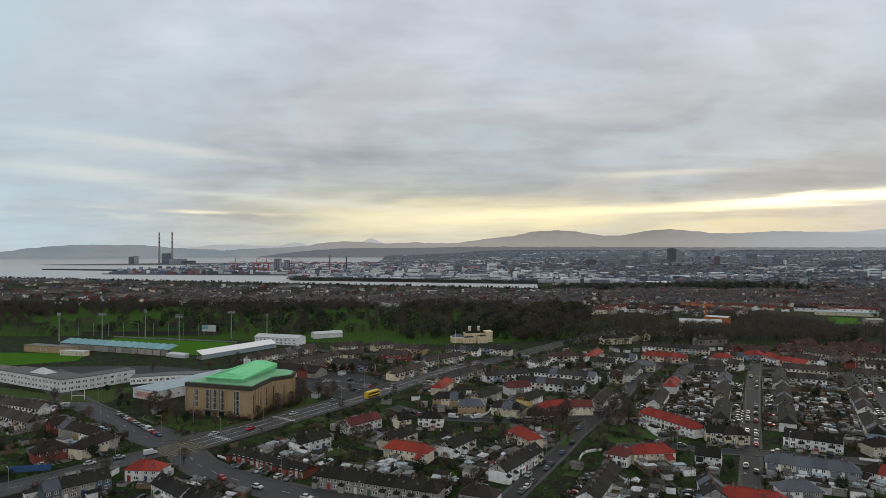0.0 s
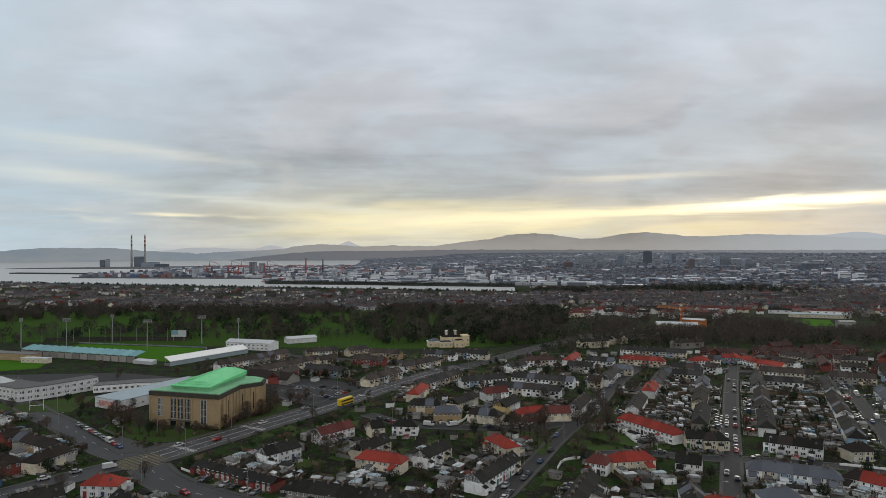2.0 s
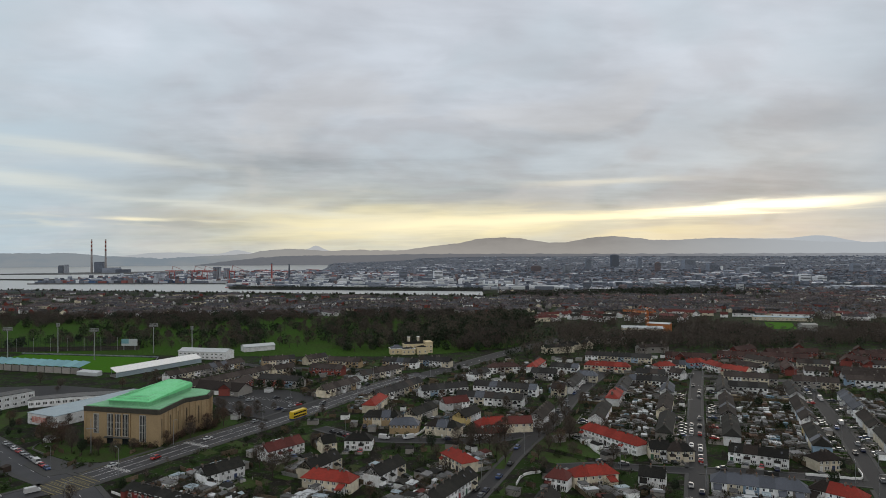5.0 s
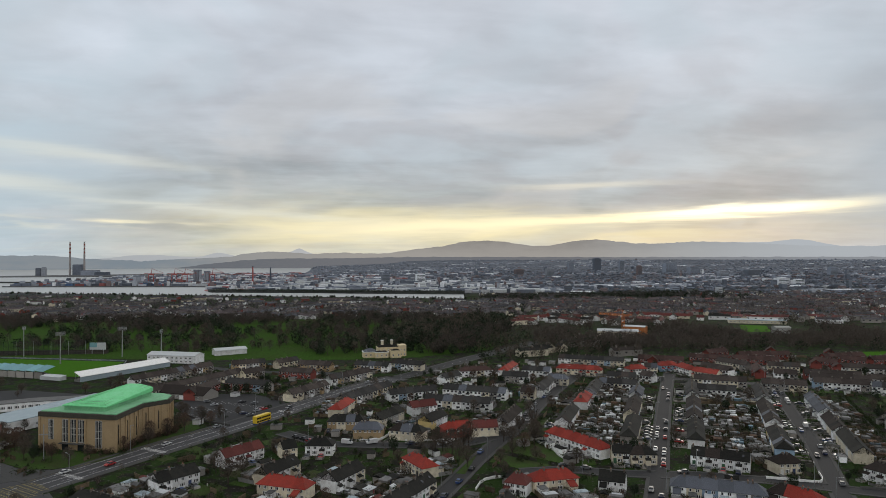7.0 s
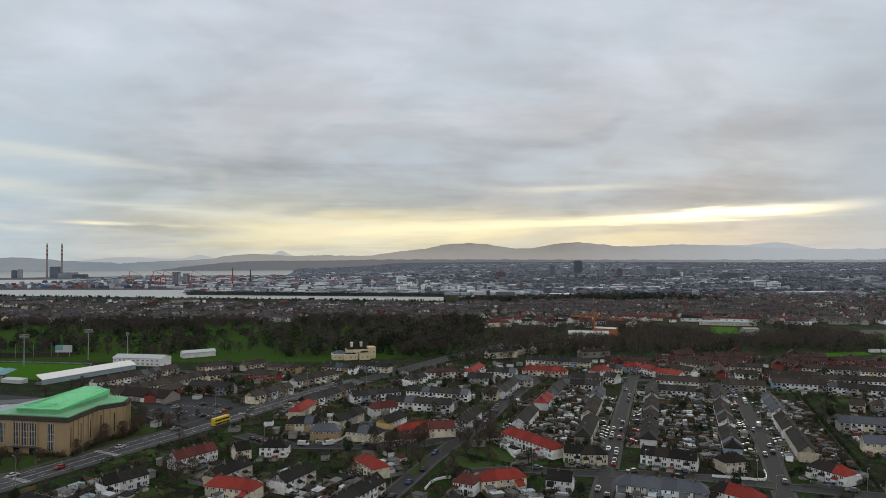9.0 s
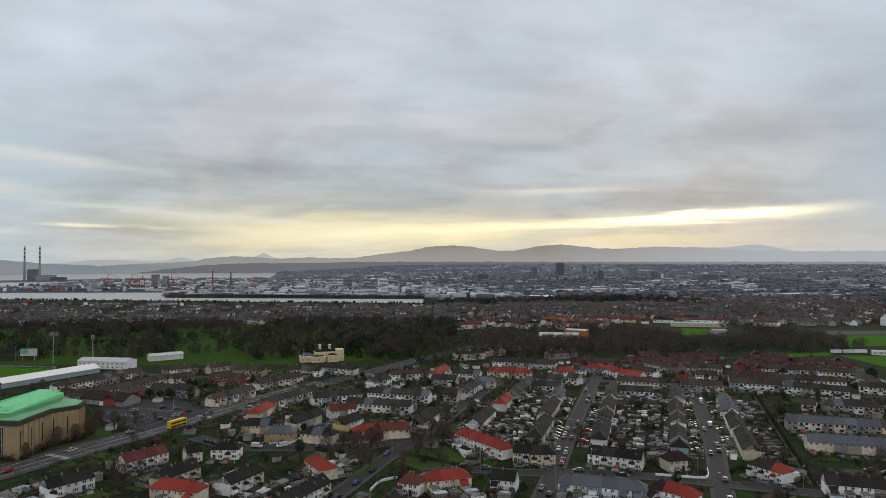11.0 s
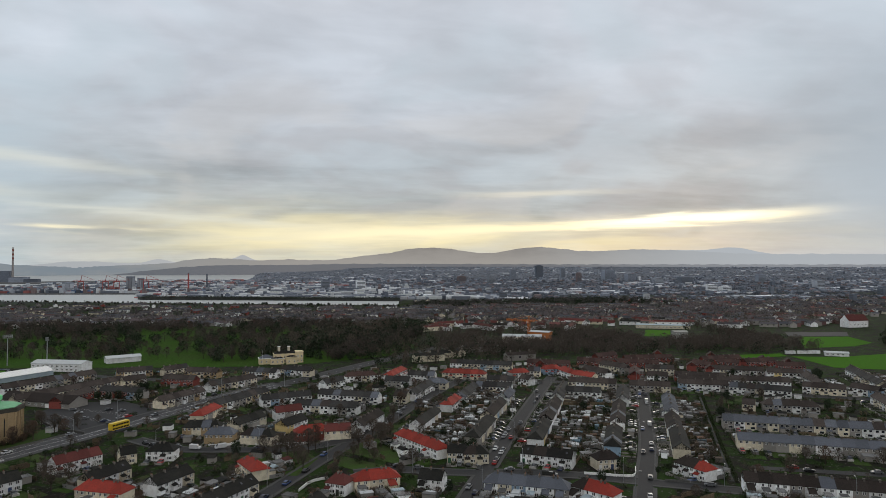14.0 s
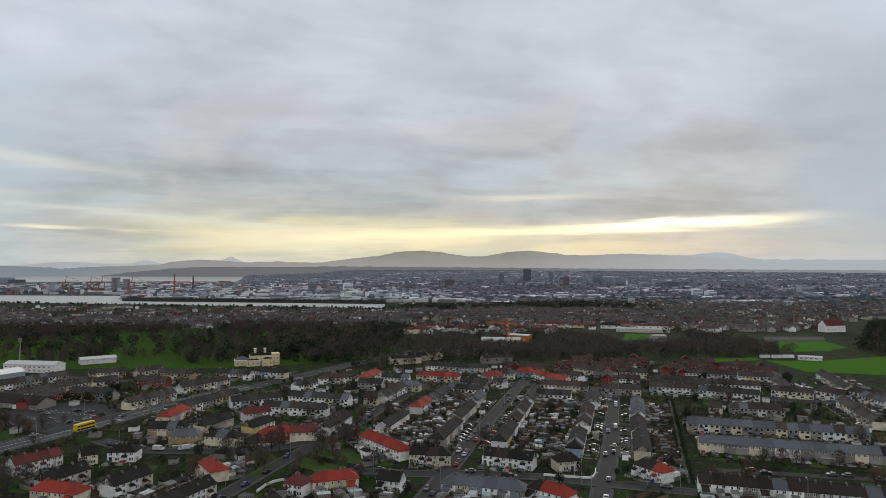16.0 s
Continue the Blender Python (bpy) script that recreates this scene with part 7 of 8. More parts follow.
# trees of the greens, the church and the main road
for x, y, s, k in ((57, 292, 1.0, "bare"), (66, 292, 1.1, "bare"), (60, 285, 1.1, "bare"), (64, 270, 0.9, "bare"), (69, 297, 1.1, "russet"), (54, 295, 1.0, "bare"), (88, 296, 1.0, "bare"), (92, 290, 0.9, "russet"), (98, 296, 1.1, "bare"), (78, 272, 0.7, "bare"), (86, 304, 1.0, "bare"), (47, 290, 0.9, "bare"), (106, 330, 0.8, "bare"), (110, 352, 0.8, "bare"), (126, 366, 0.8, "bare"), (118, 384, 0.8, "russet"), (62, 278, 0.9, "bare"), (52, 286, 0.8, "bare"), (96, 316, 1.0, "bare"), (100, 302, 0.9, "bare"), (85, 282, 0.8, "bare"), (93, 274, 0.7, "bare"),
                   (-132, 322, 1.0, "russet"), (-134, 316, 1.0, "russet"), (-129, 325, 0.9, "russet"), (-116, 303, 0.8, "bare"), (-104, 300, 0.7, "russet"), (-74, 328, 0.8, "russet"), (-68, 333, 0.8, "russet"), (-66, 346, 0.9, "bare"), (-80, 312, 0.6, "russet"), (-90, 300, 0.6, "bare"), (-126, 316, 0.9, "russet"), (-120, 312, 0.9, "bare"), (-138, 330, 0.9, "bare"), (-72, 320, 0.8, "bare"), (-62, 340, 0.9, "russet"), (-57, 352, 0.9, "bare"), (-50, 362, 0.8, "bare"), (-52, 350, 0.7, "russet"),
                   (-22, 268, 0.9, "bare"), (-26, 262, 1.1, "bare"), (-33, 274, 0.8, "bare"), (-90, 243, 0.7, "bare"), (201, 236, 0.45, "green"), (188, 243, 0.5, "green"), (270, 240, 0.7, "bare"), (276, 236, 0.8, "russet"), (284, 238, 0.6, "bare"),
                   (-60, 427, 0.8, "green"), (-54, 426, 0.8, "green"), (-48, 424, 0.8, "green"), (-34, 416, 0.9, "green"), (-73, 376, 0.7, "bare"), (-68, 366, 0.8, "bare"), (-25, 330, 0.6, "bare"), (-15, 300, 0.7, "bare"), (76, 256, 0.6, "bare"), (412, 400, 1.3, "green"), (405, 392, 1.1, "green"), (135, 415, 0.9, "bare"), (80, 442, 0.8, "bare")):
    tree(x, y, s, k, x * 3.1 + y)
count = 0
for i in range(1600):
    x, y = -210 + 600 * hash01(i, 1), 200 + 290 * hash01(i, 2)
    if count < 210 and free(x, y, 3.0, 2.6):
        count += 1
        kk = hash01(i, 3)
        tree(x, y, 0.4 + 0.45 * hash01(i, 4), "green" if kk < 0.34 else "russet" if kk < 0.44 else "bare", i * 1.3)


def wood(name, n, inside, tall, label, leafy=0.12, per=80, twig_l=2.4, twig_w=0.14, mat=TWIG):
    """A wood or a park's scattered trees, far off."""
    spots, leaf, trunk_s = [], [], Soup()
    tries = 0
    while len(spots) + len(leaf) < n and tries < 40 * n:
        tries += 1
        p = inside()
        if p is None:
            continue
        x, y = p
        h = tall * (0.65 + 0.6 * rng.random()) * (0.45 if shore(x) - y < 260 else 1.0)
        z = land(x, y)
        trunk_s.add([(x - 0.25, y, z), (x + 0.25, y, z), (x, y + 0.3, z), (x, y, z + h * 0.6)], [(0, 1, 3), (1, 2, 3), (2, 0, 3)])
        if rng.random() < leafy:
            leaf.append((x, y, z + h * 0.46, h * 0.38, h * 0.42))
        else:
            spots.append((x, y, z + h * 0.22, h * 0.40, h * 0.75))
    tagged(show(name, tri_mesh(name, twig_cloud(spots, per, twig_l, twig_w)), mat), label, "trees", kind="stuff")
    tagged(show(name + "_trunks", trunk_s.mesh(name + "_trunks"), BARK), "dark tapered trunks of the bare trees", "trees", kind="stuff")
    if leaf:
        tagged(show(name + "_evergreens", tri_mesh(name + "_evergreens", leaf_cloud(leaf, 150 if tall > 10.5 else 60, tall * 0.125, 1.0, 0.7)), LEAF), "dark evergreen trees among bare ones", "trees", kind="stuff")


def golf_spot():
    x, y = -640 + 800 * rng.random(), 560 + 390 * rng.random()
    edge = 566 + 0.12 * max(0, -x - 100)
    if y < edge + 8 or x > 150 - 0.1 * (y - 600) or not all((x - a) ** 2 + (y - b) ** 2 > r * r for a, b, r in BIG):
        return None
    # open fairways run between belts of trees
    if noise.noise((x * 0.011, y * 0.012, 4.2)) < 0.06 - 0.0009 * (y - 650) and rng.random() > 0.09:
        return None
    if -335 < x < -155 and y < 618:
        return None
    return x, y


PARK_TWIG = surface("parkland_twigs", (0.064, 0.056, 0.048), 0.95, 0.3, 0.03, (0.068, 0.048, 0.040), each=0.45, patch=0.7)
wood("golf_trees", 900, golf_spot, 10.5, "bare winter trees scattered over the golf course", 0.14, 300, 1.5, 0.11, PARK_TWIG)


def far_golf_spot():
    p = golf_spot()
    return p if p and p[1] > 800 + 50 * noise.noise((p[0] * 0.01, 3.0, 1.0)) else None


wood("golf_wood", 700, far_golf_spot, 11.5, "bare winter woodland closing the golf course", 0.2, 170, 1.9, 0.15, PARK_TWIG)


def copse_spot():
    x, y = -330 + 480 * rng.random(), 575 + 235 * rng.random() ** 1.2
    if y < 580 + 0.1 * max(0, -x - 100) or (-335 < x < -140 and y < 625) or x > 150 - 0.1 * (y - 600) or not all((x - a) ** 2 + (y - b) ** 2 > r * r for a, b, r in BIG):
        return None
    return x, y


wood("golf_evergreens", 250, copse_spot, 10.6, "round dark evergreens and bare trees on the fairways", 0.55, 300, 1.6, 0.12, PARK_TWIG)


def east_spot():
    y = 568 + 190 * rng.random()
    x = 84 + 0.5 * (y - 560) + 34 * rng.random() - 18
    return (x, y) if x < 110 + 0.8 * (y - 560) else None


wood("roadside_copse", 150, east_spot, 11, "dark bare trees between the golf course and the road", 0.25, 260, 1.6, 0.12, PARK_TWIG)


def belt_spot():
    t = rng.random()
    x, y = 205 + 345 * t + 30 * rng.normal(), 650 + 65 * rng.normal() - 8 * t
    if not 560 - 0.12 * max(0, x - 250) < y < 800 or x < 190 or x > 555 or (240 < x < 330 and 640 < y < 720) or (405 < x < 515 and y > 622):
        return None
    return x, y


wood("wood_belt", 1200, belt_spot, 10.5, "belt of bare brown woodland behind the estate", 0.06, 130, 2.0, 0.12, BRUSH)


def edge_spot():
    t = rng.random()
    x, y = 40 + 150 * t + 18 * rng.normal(), 580 + 230 * t + 55 * abs(rng.normal())
    return (x, y) if x < 60 + (y - 560) * 0.62 - 6 else None


wood("road_wood", 420, edge_spot, 14, "dense dark trees beside the main road", 0.35, 95)


def gap_spot():
    x, y = 110 + 140 * rng.random(), 528 + 150 * rng.random()
    if x < 60 + (y - 560) * 0.62 + 10 or not free(x, y, 4.0, 5.0):
        return None
    return x, y


wood("verge_trees", 240, gap_spot, 9, "dark trees and scrub beside the end of the main road", 0.35, 120, 1.8, 0.1)


def stand_spot():
    x, y = 606 + 290 * rng.random(), 540 + 360 * rng.random()
    return (x, y) if (x - 640 > (y - 590) * 0.5) and y > 530 and not (730 < x < 794 and 698 < y < 765) and y < 500 + (x - 560) * 0.95 else None


wood("field_trees", 420, stand_spot, 12, "dark trees behind the sports field", 0.5, 90)


def town_spot():
    t, b = rng.random() ** 0.95, radians(-46 + 96 * rng.random())
    x = 1500 * math.tan(b)
    y = 900 + (min(shore(x), 1720) - 925 if x > 285 else shore(x) - 925) * t
    x = y * math.tan(b)
    if y > shore(x) - 25 or (620 < x < 800 and 1470 < y < 1670):
        return None
    return x, y


# these twigs are greyed towards mauve, haze mixed into their base colour
wood("town_trees", 4300, town_spot, 8.5, "bare trees among the far streets", 0.28, 30, 3.4, 0.42, surface("hazy_twigs", (0.088, 0.081, 0.084), 0.95, 0.3, 0.02, (0.094, 0.078, 0.077), each=0.4))


def park_spot():
    x = 290 + 640 * rng.random()
    return x, 1470 + (80 + 0.34 * min(x - 290, 420)) * rng.random()


wood("park_belt", 800, park_spot, 12, "dark park trees before the far city", 0.45, 44, 3.0, 0.35, surface("dark_park_twigs", (0.075, 0.070, 0.066), 0.95, 0.3, 0.02, each=0.35))


def shore_spot():
    x = -1700 + 1985 * rng.random()
    return x, shore(x) - 12 - 45 * rng.random()


wood("shore_trees", 420, shore_spot, 11, "dark trees along the shore", 0.3, 34, 2.6, 0.3)


# ---- the far town, the port and the city ----


def scatter_houses(name, n, spot, label, roofs, walls, size=(9, 8, 5.0, 7.6), runs=5):
    s = Soup()
    made = 0
    mats = [*roofs, *walls]
    while made < n:
        p = spot()
        if p is None:
            continue
        x, y = p
        a = (0.45 if noise.noise((x * 0.004, y * 0.004, 0)) > 0 else -0.35) + 0.5 * noise.noise((x * 0.002, y * 0.002, 9))
        if rng.random() < 0.4:
            a += math.pi / 2
        k = 1 + int(runs * rng.random())
        L, d, e, r = size[0] * k, size[1], size[2] * (0.9 + 0.3 * rng.random()), size[3]
        z = land(x, y) - 0.5
        m = Matrix.Translation((x, y, z)) @ Matrix.Rotation(a, 4, "Z")
        s.gable(-L / 2, L / 2, -d / 2, d / 2, 0, e, r, len(roofs) + int(rng.random() * len(walls)), m)
        h = d / 2 + 0.4
        s.add([(-L / 2 - 0.3, -h, e - 0.2), (L / 2 + 0.3, -h, e - 0.2), (L / 2 + 0.3, 0, r + 0.25), (-L / 2 - 0.3, 0, r + 0.25), (-L / 2 - 0.3, h, e - 0.2), (L / 2 + 0.3, h, e - 0.2)],
              [(0, 1, 2, 3), (3, 2, 5, 4)], int(rng.random() * len(roofs)), m)
        for i in range(k):
            xc = -L / 2 + (i + 0.5) * size[0]
            s.box(xc - 0.5, -0.7, r - 0.5, xc + 0.5, 0.7, r + 1.6, len(roofs) + len(walls), m)
            for sgn in (-1, 1):
                s.box(xc - 2.6, sgn * (d / 2 + 0.06) - 0.05, 3.0, xc - 0.8, sgn * (d / 2 + 0.06) + 0.05, 4.3, len(roofs) + len(walls) + 1, m)
        made += k
    mats += [STACK, GLASS]
    tagged(show(name, s.mesh(name, len(mats)), mats), label, "houses", kind="stuff")


def mid_spot():
    p = town_spot()
    if p and (-620 < p[0] < 160 and p[1] < 940):
        return None
    return p if p and p[1] > 880 and shore(p[0]) - p[1] > 140 else None


# far suburb tiles and brick, greyed and lifted in colour to suggest haze
FAR_TILE = [surface("hazy_tile_%d" % i, c, 0.85, 0.25, 0.05, each=0.3) for i, c in enumerate(((0.070, 0.066, 0.071), (0.080, 0.065, 0.067), (0.062, 0.065, 0.075)))]
FAR_RED = [surface("hazy_red_tile", (0.135, 0.056, 0.052), 0.85, 0.3, 0.05, (0.10, 0.06, 0.058), each=0.35), surface("hazy_brick", (0.17, 0.095, 0.09), 0.9, 0.2, 0.05, each=0.3)]
scatter_houses("far_houses", 3300, mid_spot, "far suburban houses among bare trees", FAR_TILE, [WALL["white"], WALL["cream"], WALL["grey"], WALL["grey"], WALL["brick"]])


def right_spot():
    x, y = 330 + 1250 * rng.random(), 745 + 800 * rng.random()
    if x > 0.92 * y + 60 or (420 < x < 540 and y < 810) or (620 < x < 800 and 1470 < y < 1670) or y < 690 or (y < 800 and x < 550) or (600 < x < 740 and y < 762):
        return None
    return x, y


scatter_houses("far_red_houses", 1700, right_spot, "far brick terraces with red roofs", [FAR_RED[0], *FAR_TILE, FAR_TILE[0]], [FAR_RED[1], WALL["grey"], WALL["grey"], WALL["cream"], WALL["white"]], (7, 7, 4.6, 6.8))


def edge_houses():
    x = 150 + 420 * rng.random()
    y = 790 + 100 * rng.random()
    return (x, y) if not (430 < x < 530 and y < 800) else None


def chapel_spot():
    x, y = 560 + 460 * rng.random(), 765 + 150 * rng.random()
    return None if (730 < x < 794 and 698 < y < 765) or x > 0.92 * y + 60 else (x, y)


scatter_houses("chapel_side_houses", 150, chapel_spot, "brick and rendered houses round the chapel", [FAR_RED[0], *FAR_TILE], [FAR_RED[1], WALL["grey"], WALL["white"]])
wood("chapel_side_trees", 130, chapel_spot, 9, "dark trees among the houses by the chapel", 0.4, 60, 2.2, 0.2)


def gap_houses():
    p = gap_spot()
    return p if p and p[1] < 640 and p[0] > 140 + 0.88 * (p[1] - 560) else None


scatter_houses("road_end_houses", 18, gap_houses, "low houses at the end of the main road", [ROOF["dark"], ROOF["brown"]], [WALL["grey"], WALL["cream"]], runs=3)
scatter_houses("wood_edge_houses", 120, edge_houses, "far houses behind the wood", [ROOF["dark"], ROOF["maroon"]], [WALL["white"], WALL["cream"]])

# far-city colours with the blue-grey of haze put into them
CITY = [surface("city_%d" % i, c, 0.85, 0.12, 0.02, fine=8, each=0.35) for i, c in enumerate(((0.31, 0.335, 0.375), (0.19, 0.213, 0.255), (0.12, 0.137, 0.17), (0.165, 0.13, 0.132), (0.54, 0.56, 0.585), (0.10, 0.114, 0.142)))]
CITY_GLASS = surface("city_windows", (0.07, 0.08, 0.095), 0.3, 0.2, 0.05)


def in_city(x, y, r, a):
    """Whether a far spot lies on town land, clear of the estuary and the park."""
    deg = math.degrees(a)
    if (x < 300 and r < 2950) or deg < -4.6 + 1.2 * noise.noise((r * 0.004, 2.0, 1.0)) or (620 < x < 800 and 1470 < y < 1670):
        return False
    return r > 1880 or x > 560


def city():
    s = Soup()
    spots = []
    for i in range(21000):
        r = 1800 + 2950 * rng.random() ** 0.85
        a = radians(-6 + 62 * rng.random())
        x, y = 40 + r * math.sin(a), r * math.cos(a)
        if not in_city(x, y, r, a):
            continue
        # quarters of works and offices, and greener ones, lie in long bands across the view
        quarter = noise.noise((x * 0.0016, y * 0.0052, 7.0)) + 0.5 * noise.noise((x * 0.006, y * 0.016, 3.0))
        k_far = 0.86 - 0.42 * smooth(r, 2200, 4300)
        if quarter < -0.10 and rng.random() < 0.72 or quarter < 0.12 and rng.random() < 0.35:
            spots.append((x, y, land(x, y) + 2.5 * k_far, (6 + 7 * rng.random()) * k_far, 5.0 * k_far))
            continue
        big_one = rng.random()
        w, d = (8 + 18 * rng.random()) * k_far, (8 + 12 * rng.random()) * k_far
        h = 5 + 4 * rng.random() + (8 * rng.random() if big_one > 0.86 else 0) + (16 * rng.random() if big_one > 0.975 else 0)
        shedlike = quarter > 0.16 and big_one < (0.55 if r < 2500 else 0.22)
        if shedlike:
            w, d, h = (30 + 50 * rng.random()) * k_far, (16 + 14 * rng.random()) * k_far, 6 + 4 * rng.random()
        h *= k_far
        m = Matrix.Translation((x, y, land(x, y) - 1)) @ Matrix.Rotation(0.5 * noise.noise((x * 0.002, y * 0.002, 3)) + (1.57 if rng.random() < 0.5 and not shedlike else 0), 4, "Z")
        if shedlike:
            c = int(rng.choice(6, p=[0.34, 0.24, 0.10, 0.06, 0.22, 0.04]))
        elif quarter < 0.1:
            c = int(rng.choice(6, p=[0.08, 0.19, 0.30, 0.18, 0.03, 0.22]))
        else:
            # further out more picks fall on hazier, paler blue-greys
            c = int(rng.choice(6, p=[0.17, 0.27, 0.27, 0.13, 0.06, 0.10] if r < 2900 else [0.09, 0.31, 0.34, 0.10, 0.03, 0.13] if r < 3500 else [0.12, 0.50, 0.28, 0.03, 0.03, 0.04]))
        if big_one > 0.86 and r < 3600:
            s.box(-w / 2, -d / 2, 0, w / 2, d / 2, h, c, m)
            for k in range(max(1, int(h / 4.5))):
                s.box(-w / 2 + 0.8, -d / 2 - 0.15, 1.6 + 4.5 * k, w / 2 - 0.8, d / 2 + 0.15, 3.6 + 4.5 * k, 6, m)
        elif shedlike:
            s.gable(-w / 2, w / 2, -d / 2, d / 2, 0, h * 0.8, h, c, m)
        else:
            # house rows: walls of the quarter's colour under darker pitched roofs
            s.box(-w / 2, -d / 2, 0, w / 2, d / 2, h * 0.72, c, m)
            # roofs past 3300 take paler colours for haze
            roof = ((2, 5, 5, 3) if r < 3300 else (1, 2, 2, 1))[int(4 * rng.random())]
            s.add([(-w / 2, -d / 2, h * 0.72), (w / 2, -d / 2, h * 0.72), (w / 2, 0, h * 1.15), (-w / 2, 0, h * 1.15), (w / 2, d / 2, h * 0.72), (-w / 2, d / 2, h * 0.72)], [(0, 1, 2, 3), (3, 2, 4, 5), (1, 4, 2), (5, 0, 3)], roof, m)
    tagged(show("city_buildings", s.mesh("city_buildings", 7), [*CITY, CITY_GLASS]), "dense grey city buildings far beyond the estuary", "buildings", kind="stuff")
    # haze painted into the tree colours: blue-grey, then paler and bluer past 3300
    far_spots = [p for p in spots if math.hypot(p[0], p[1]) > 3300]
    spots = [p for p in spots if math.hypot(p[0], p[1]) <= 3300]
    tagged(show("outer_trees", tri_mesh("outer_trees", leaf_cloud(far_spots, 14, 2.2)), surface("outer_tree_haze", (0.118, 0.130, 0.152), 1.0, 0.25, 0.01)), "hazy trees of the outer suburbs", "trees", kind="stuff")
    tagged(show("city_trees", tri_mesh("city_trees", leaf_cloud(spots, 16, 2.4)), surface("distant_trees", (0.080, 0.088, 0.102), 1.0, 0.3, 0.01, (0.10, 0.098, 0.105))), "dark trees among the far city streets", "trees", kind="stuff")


city()


def far_tower(x, y, w, d, h, mat, label, cat="tower"):
    top = thing("tower_block", pose(x, y, land(x, y) - 1 if x > 300 else -15, 0, 0, 12), label, cat)
    show("wall", Soup().box(-w / 2, -d / 2, 0, w / 2, d / 2, h).mesh("wall"), mat, top)
    for k in range(int(h / 5)):
        show("window_band", Soup().box(-w / 2 + 1, -d / 2 - 0.3, 2 + 5 * k, w / 2 - 1, -d / 2 + 0.1, 4.4 + 5 * k).mesh("window_band"), CITY_GLASS, top)
    show("roof", Soup().box(-w * 0.3, -d * 0.3, h, w * 0.3, d * 0.3, h + 3).mesh("roof"), mat, top)


def bearing(t_deg, r):
    return 40 + r * math.sin(radians(t_deg)), r * math.cos(radians(t_deg))


for deg, r, w, h, c in ((19.6, 3500, 40, 62, 2), (21.6, 3450, 26, 54, 1), (17.4, 3300, 30, 46, 1), (15.6, 3000, 34, 36, 0), (25.4, 3300, 60, 46, 1), (27.2, 3250, 50, 30, 1), (29.4, 3000, 46, 26, 0), (31.5, 3100, 60, 26, 1), (33.5, 2500, 46, 26, 4), (34.6, 2520, 40, 20, 4), (23.0, 3100, 24, 42, 3), (13.0, 3100, 40, 26, 3), (4.4, 2500, 34, 34, 4), (1.4, 2500, 30, 34, 1), (37, 3200, 40, 34, 1), (41, 2900, 44, 26, 0)):
    x, y = bearing(deg, r)
    far_tower(x, y, w, w * 0.5, h, CITY[c], "tall grey office block in the far city", "office block")


def chimney_stack(x, y):
    top = thing("power_station_chimney", pose(x, y, -15), "tall red and white banded power station chimney", "chimney")
    show("shaft", Soup().tube((0, 0, 0), (0, 0, 122), 6.0, 4.6, 14).mesh("shaft"), surface("weathered_concrete", (0.30, 0.28, 0.275), 0.9, 0.1, 0.02), top)
    red, white = surface("band_red", (0.22, 0.075, 0.06), 0.8, 0.1, 0.05), surface("band_white", (0.42, 0.40, 0.38), 0.8, 0.1, 0.05)
    for i in range(6):
        z = 122 + 11 * i
        show("band", Soup().tube((0, 0, z), (0, 0, z + 11), 4.6 - 0.12 * i, 4.5 - 0.12 * i, 14).mesh("band"), red if i % 2 == 0 else white, top)


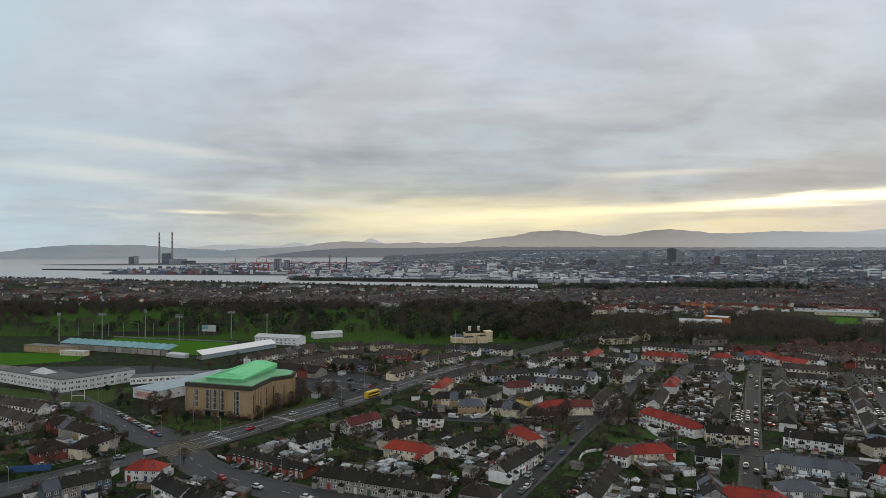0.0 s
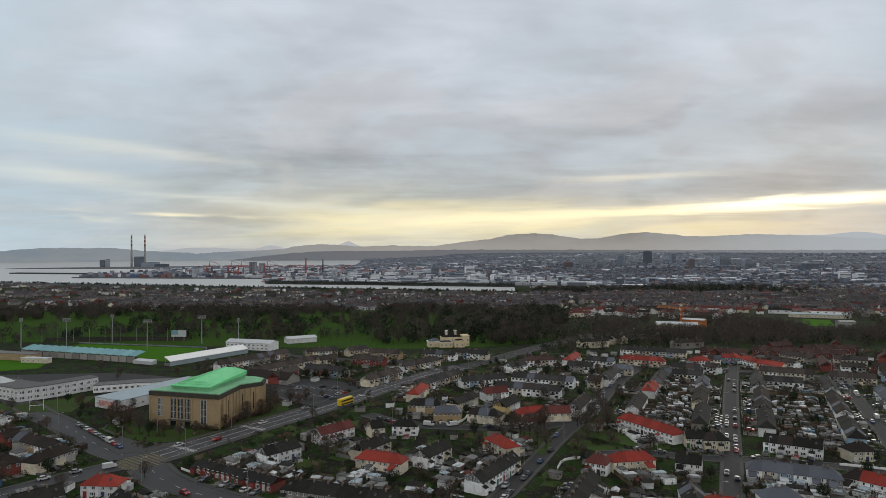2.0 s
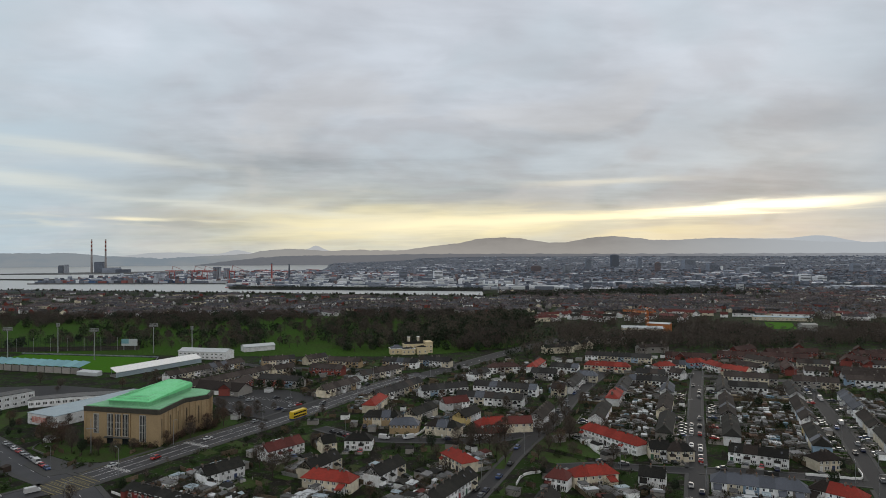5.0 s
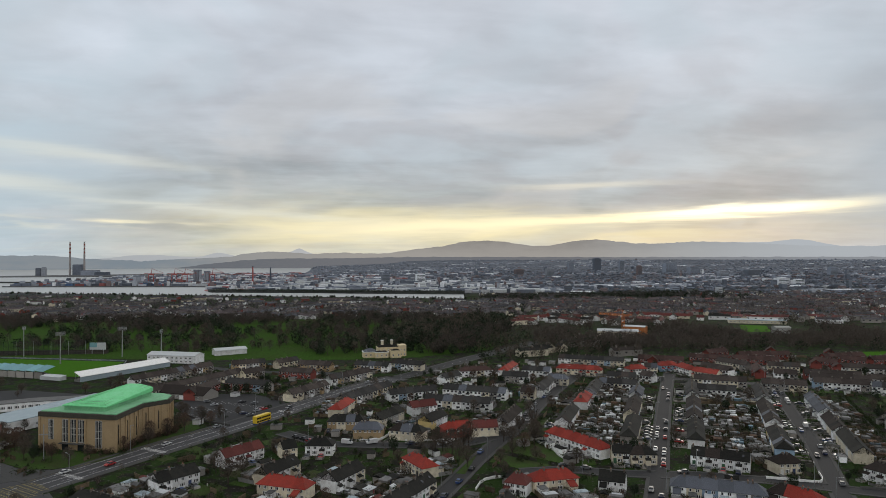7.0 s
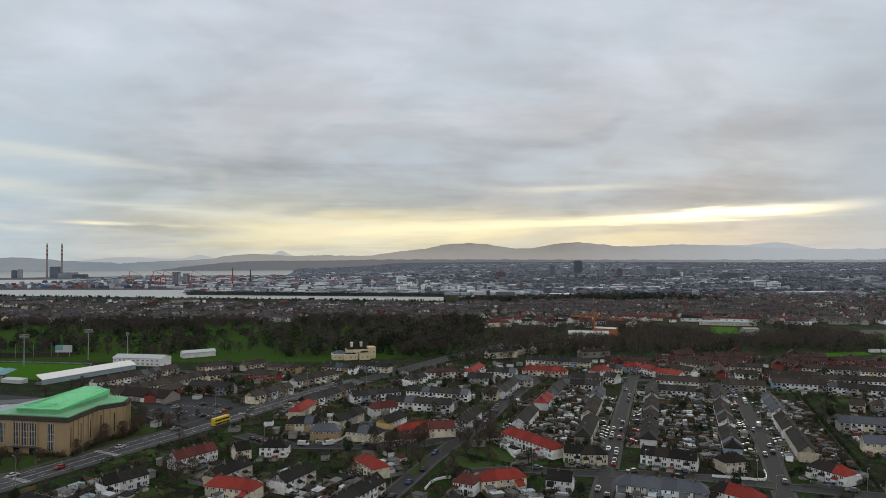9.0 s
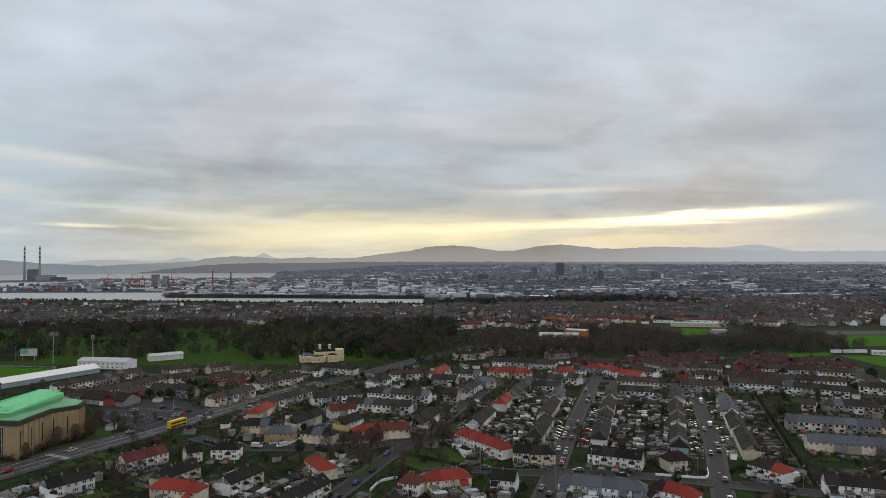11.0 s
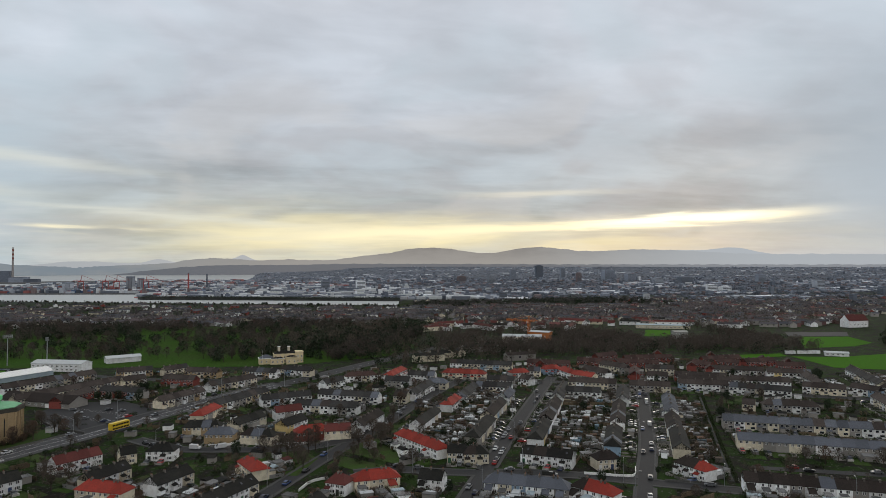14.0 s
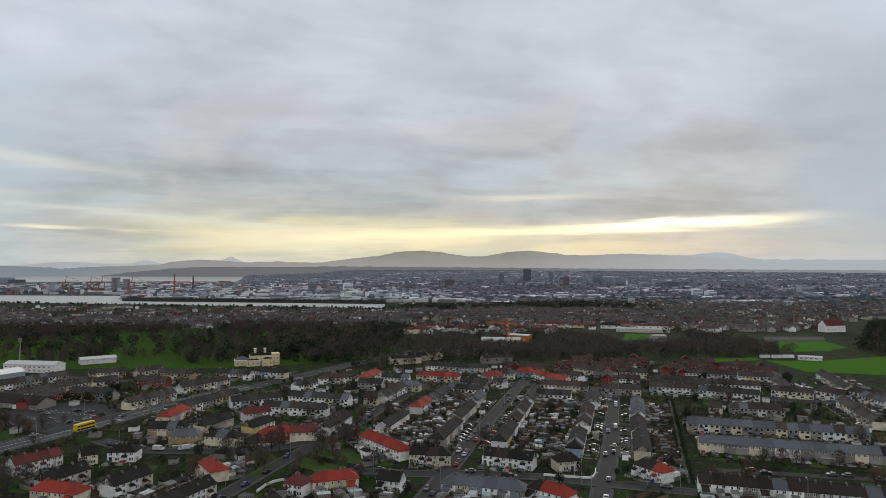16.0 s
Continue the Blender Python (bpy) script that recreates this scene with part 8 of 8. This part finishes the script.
def port():
    chimney_stack(-1613, 3915)
    chimney_stack(-1537, 3915)
    s = Soup()
    for x, y, w, d, h, c in ((-1575, 3930, 46, 40, 58, 2), (-1490, 3880, 90, 40, 26, 1), (-1420, 3860, 70, 40, 16, 2), (-1750, 3860, 26, 26, 40, 1), (-1720, 3850, 20, 20, 44, 0)):
        top = thing("power_station", pose(x, y, -15), "grey power station block on the spit", "power station")
        show("wall", Soup().box(-w / 2, -d / 2, 0, w / 2, d / 2, h).mesh("wall"), CITY[c], top)
        show("roof", Soup().box(-w / 2 + 2, -d / 2 + 2, h, w / 2 - 2, d / 2 - 2, h + 2).mesh("roof"), CITY[5], top)
    mats = [*CITY, surface("container_red", (0.26, 0.10, 0.095), 0.7, 0.15, 0.05, each=0.4), surface("container_blue", (0.07, 0.12, 0.22), 0.7, 0.15, 0.05, each=0.4), CITY_GLASS, SHEET]
    for i in range(900):
        # low sheds, tanks and ships' yards on the land behind
        y = 2700 + 1400 * rng.random()
        x = -1000 + 1180 * rng.random()
        if x < -1000 + max(0.0, y - 3500) * 0.45:
            continue
        k, f_ = rng.random(), 1.0 - 0.25 * smooth(y, 2600, 4100)
        w, d, h = (14 + 44 * rng.random()) * f_, (10 + 14 * rng.random()) * f_, (4 + 7 * rng.random()) * f_
        c = 6 if k < 0.16 else int(rng.choice([0, 1, 2, 4, 5, 3]))
        m = Matrix.Translation((x, y, -15)) @ Matrix.Rotation(-0.15 + 0.3 * (rng.random() - 0.5), 4, "Z")
        if k > 0.9:
            s.tube(m.translation, m.translation + Vector((0, 0, h)), d * 0.5, d * 0.5, 10, c)
        else:
            s.gable(-w / 2, w / 2, -d / 2, d / 2, 0, h * 0.8, h, c, m)
    for i in range(1500):
        x = -1180 + 1730 * rng.random()
        lo = 2440 - 0.17 * (x + 1215) if x < -440 else 1990 - 0.30 * (x + 412)
        y = lo + 25 + 1100 * rng.random() ** 1.6
        k = rng.random()
        if x < -300 and y < lo + 500 and k < 0.45:
            w, d, h, c = 12 + 40 * rng.random(), 6 + 8 * rng.random(), 3 + 10 * rng.random(), 6 if rng.random() < 0.6 else 7
        elif k < 0.7:
            w, d, h, c = 30 + 60 * rng.random(), 16 + 16 * rng.random(), 7 + 6 * rng.random(), int(rng.choice([0, 1, 2, 4, 9]))
        else:
            w, d, h, c = 8 + 14 * rng.random(), 8 + 10 * rng.random(), 8 + 16 * rng.random(), int(rng.integers(0, 6))
        w, d, h = w * 0.62, d * 0.8, h * 0.75
        s.box(-w / 2, -d / 2, 0, w / 2, d / 2, h, c, Matrix.Translation((x, y, -15)) @ Matrix.Rotation(-0.15 + 0.3 * (rng.random() - 0.5), 4, "Z"))
    tagged(show("port_buildings", s.mesh("port_buildings", len(mats)), mats), "sheds, tanks and container stacks along the quays", "buildings", kind="stuff")
    crane_red = surface("crane_red", (0.30, 0.08, 0.075), 0.6, 0.1, 0.1)
    for x, y in ((-780, 2620), (-690, 2600), (-650, 2590), (-560, 2640)):
        top = thing("gantry_crane", pose(x, y, -15, 0, 0, 20), "red container gantry crane on the quay", "crane", "gantry cranes")
        for lx in (-9, 9):
            for ly in (-7, 7):
                show("leg", Soup().box(lx - 0.8, ly - 0.8, 0, lx + 0.8, ly + 0.8, 34).mesh("leg"), crane_red, top)
        show("portal_beam", Soup().box(-10, -8, 32, 10, 8, 35.5).mesh("portal_beam"), crane_red, top)
        show("boom", Soup().box(-24, -1.0, 37.5, 44, 1.0, 39.3).mesh("boom"), crane_red, top)
        show("apex", Soup().tube((0, 0, 35), (3, 0, 56), 1.4, 0.8, 5).mesh("apex"), crane_red, top)
        show("tie", Soup().tube((3, 0, 56), (40, 0, 40), 0.5, 0.5, 4).mesh("tie"), crane_red, top)
    for x, y, h, c in ((-395, 2560, 62, crane_red), (-330, 2560, 58, CITY[2])):
        top = thing("stack", pose(x, y, -15), "slim industrial stack in the port", "chimney")
        show("shaft", Soup().tube((0, 0, 0), (0, 0, h), 3.2, 2.4, 10).mesh("shaft"), c, top)
        show("rim", Soup().tube((0, 0, h), (0, 0, h + 3), 2.8, 2.8, 10).mesh("rim"), CITY[2], top)
    for x, y, w, h in ((-620, 2660, 30, 46), (-585, 2665, 24, 40), (-850, 2700, 40, 24)):
        top = thing("silo", pose(x, y, -15), "pale blue-grey grain silo block in the port", "silo")
        for i in range(3):
            show("cell", Soup().tube((w * (i - 1) / 3, 0, 0), (w * (i - 1) / 3, 0, h), w / 5.5, w / 5.5, 12).mesh("cell"), CITY[0], top)
        show("head_house", Soup().box(-w / 2, -4, h, w / 2, 4, h + 5).mesh("head_house"), CITY[1], top)
    # trees on the estuary bank
    spots = [(x, 1990 - 0.305 * (x + 415) - 18 + 12 * rng.random(), -10, 5 + 3 * rng.random(), 3.5) for x in np.linspace(-405, 285, 190)]
    tagged(show("bank_trees", tri_mesh("bank_trees", leaf_cloud(spots, 30, 1.8)), LEAF), "dark low trees on the estuary bank", "trees", kind="stuff")


port()
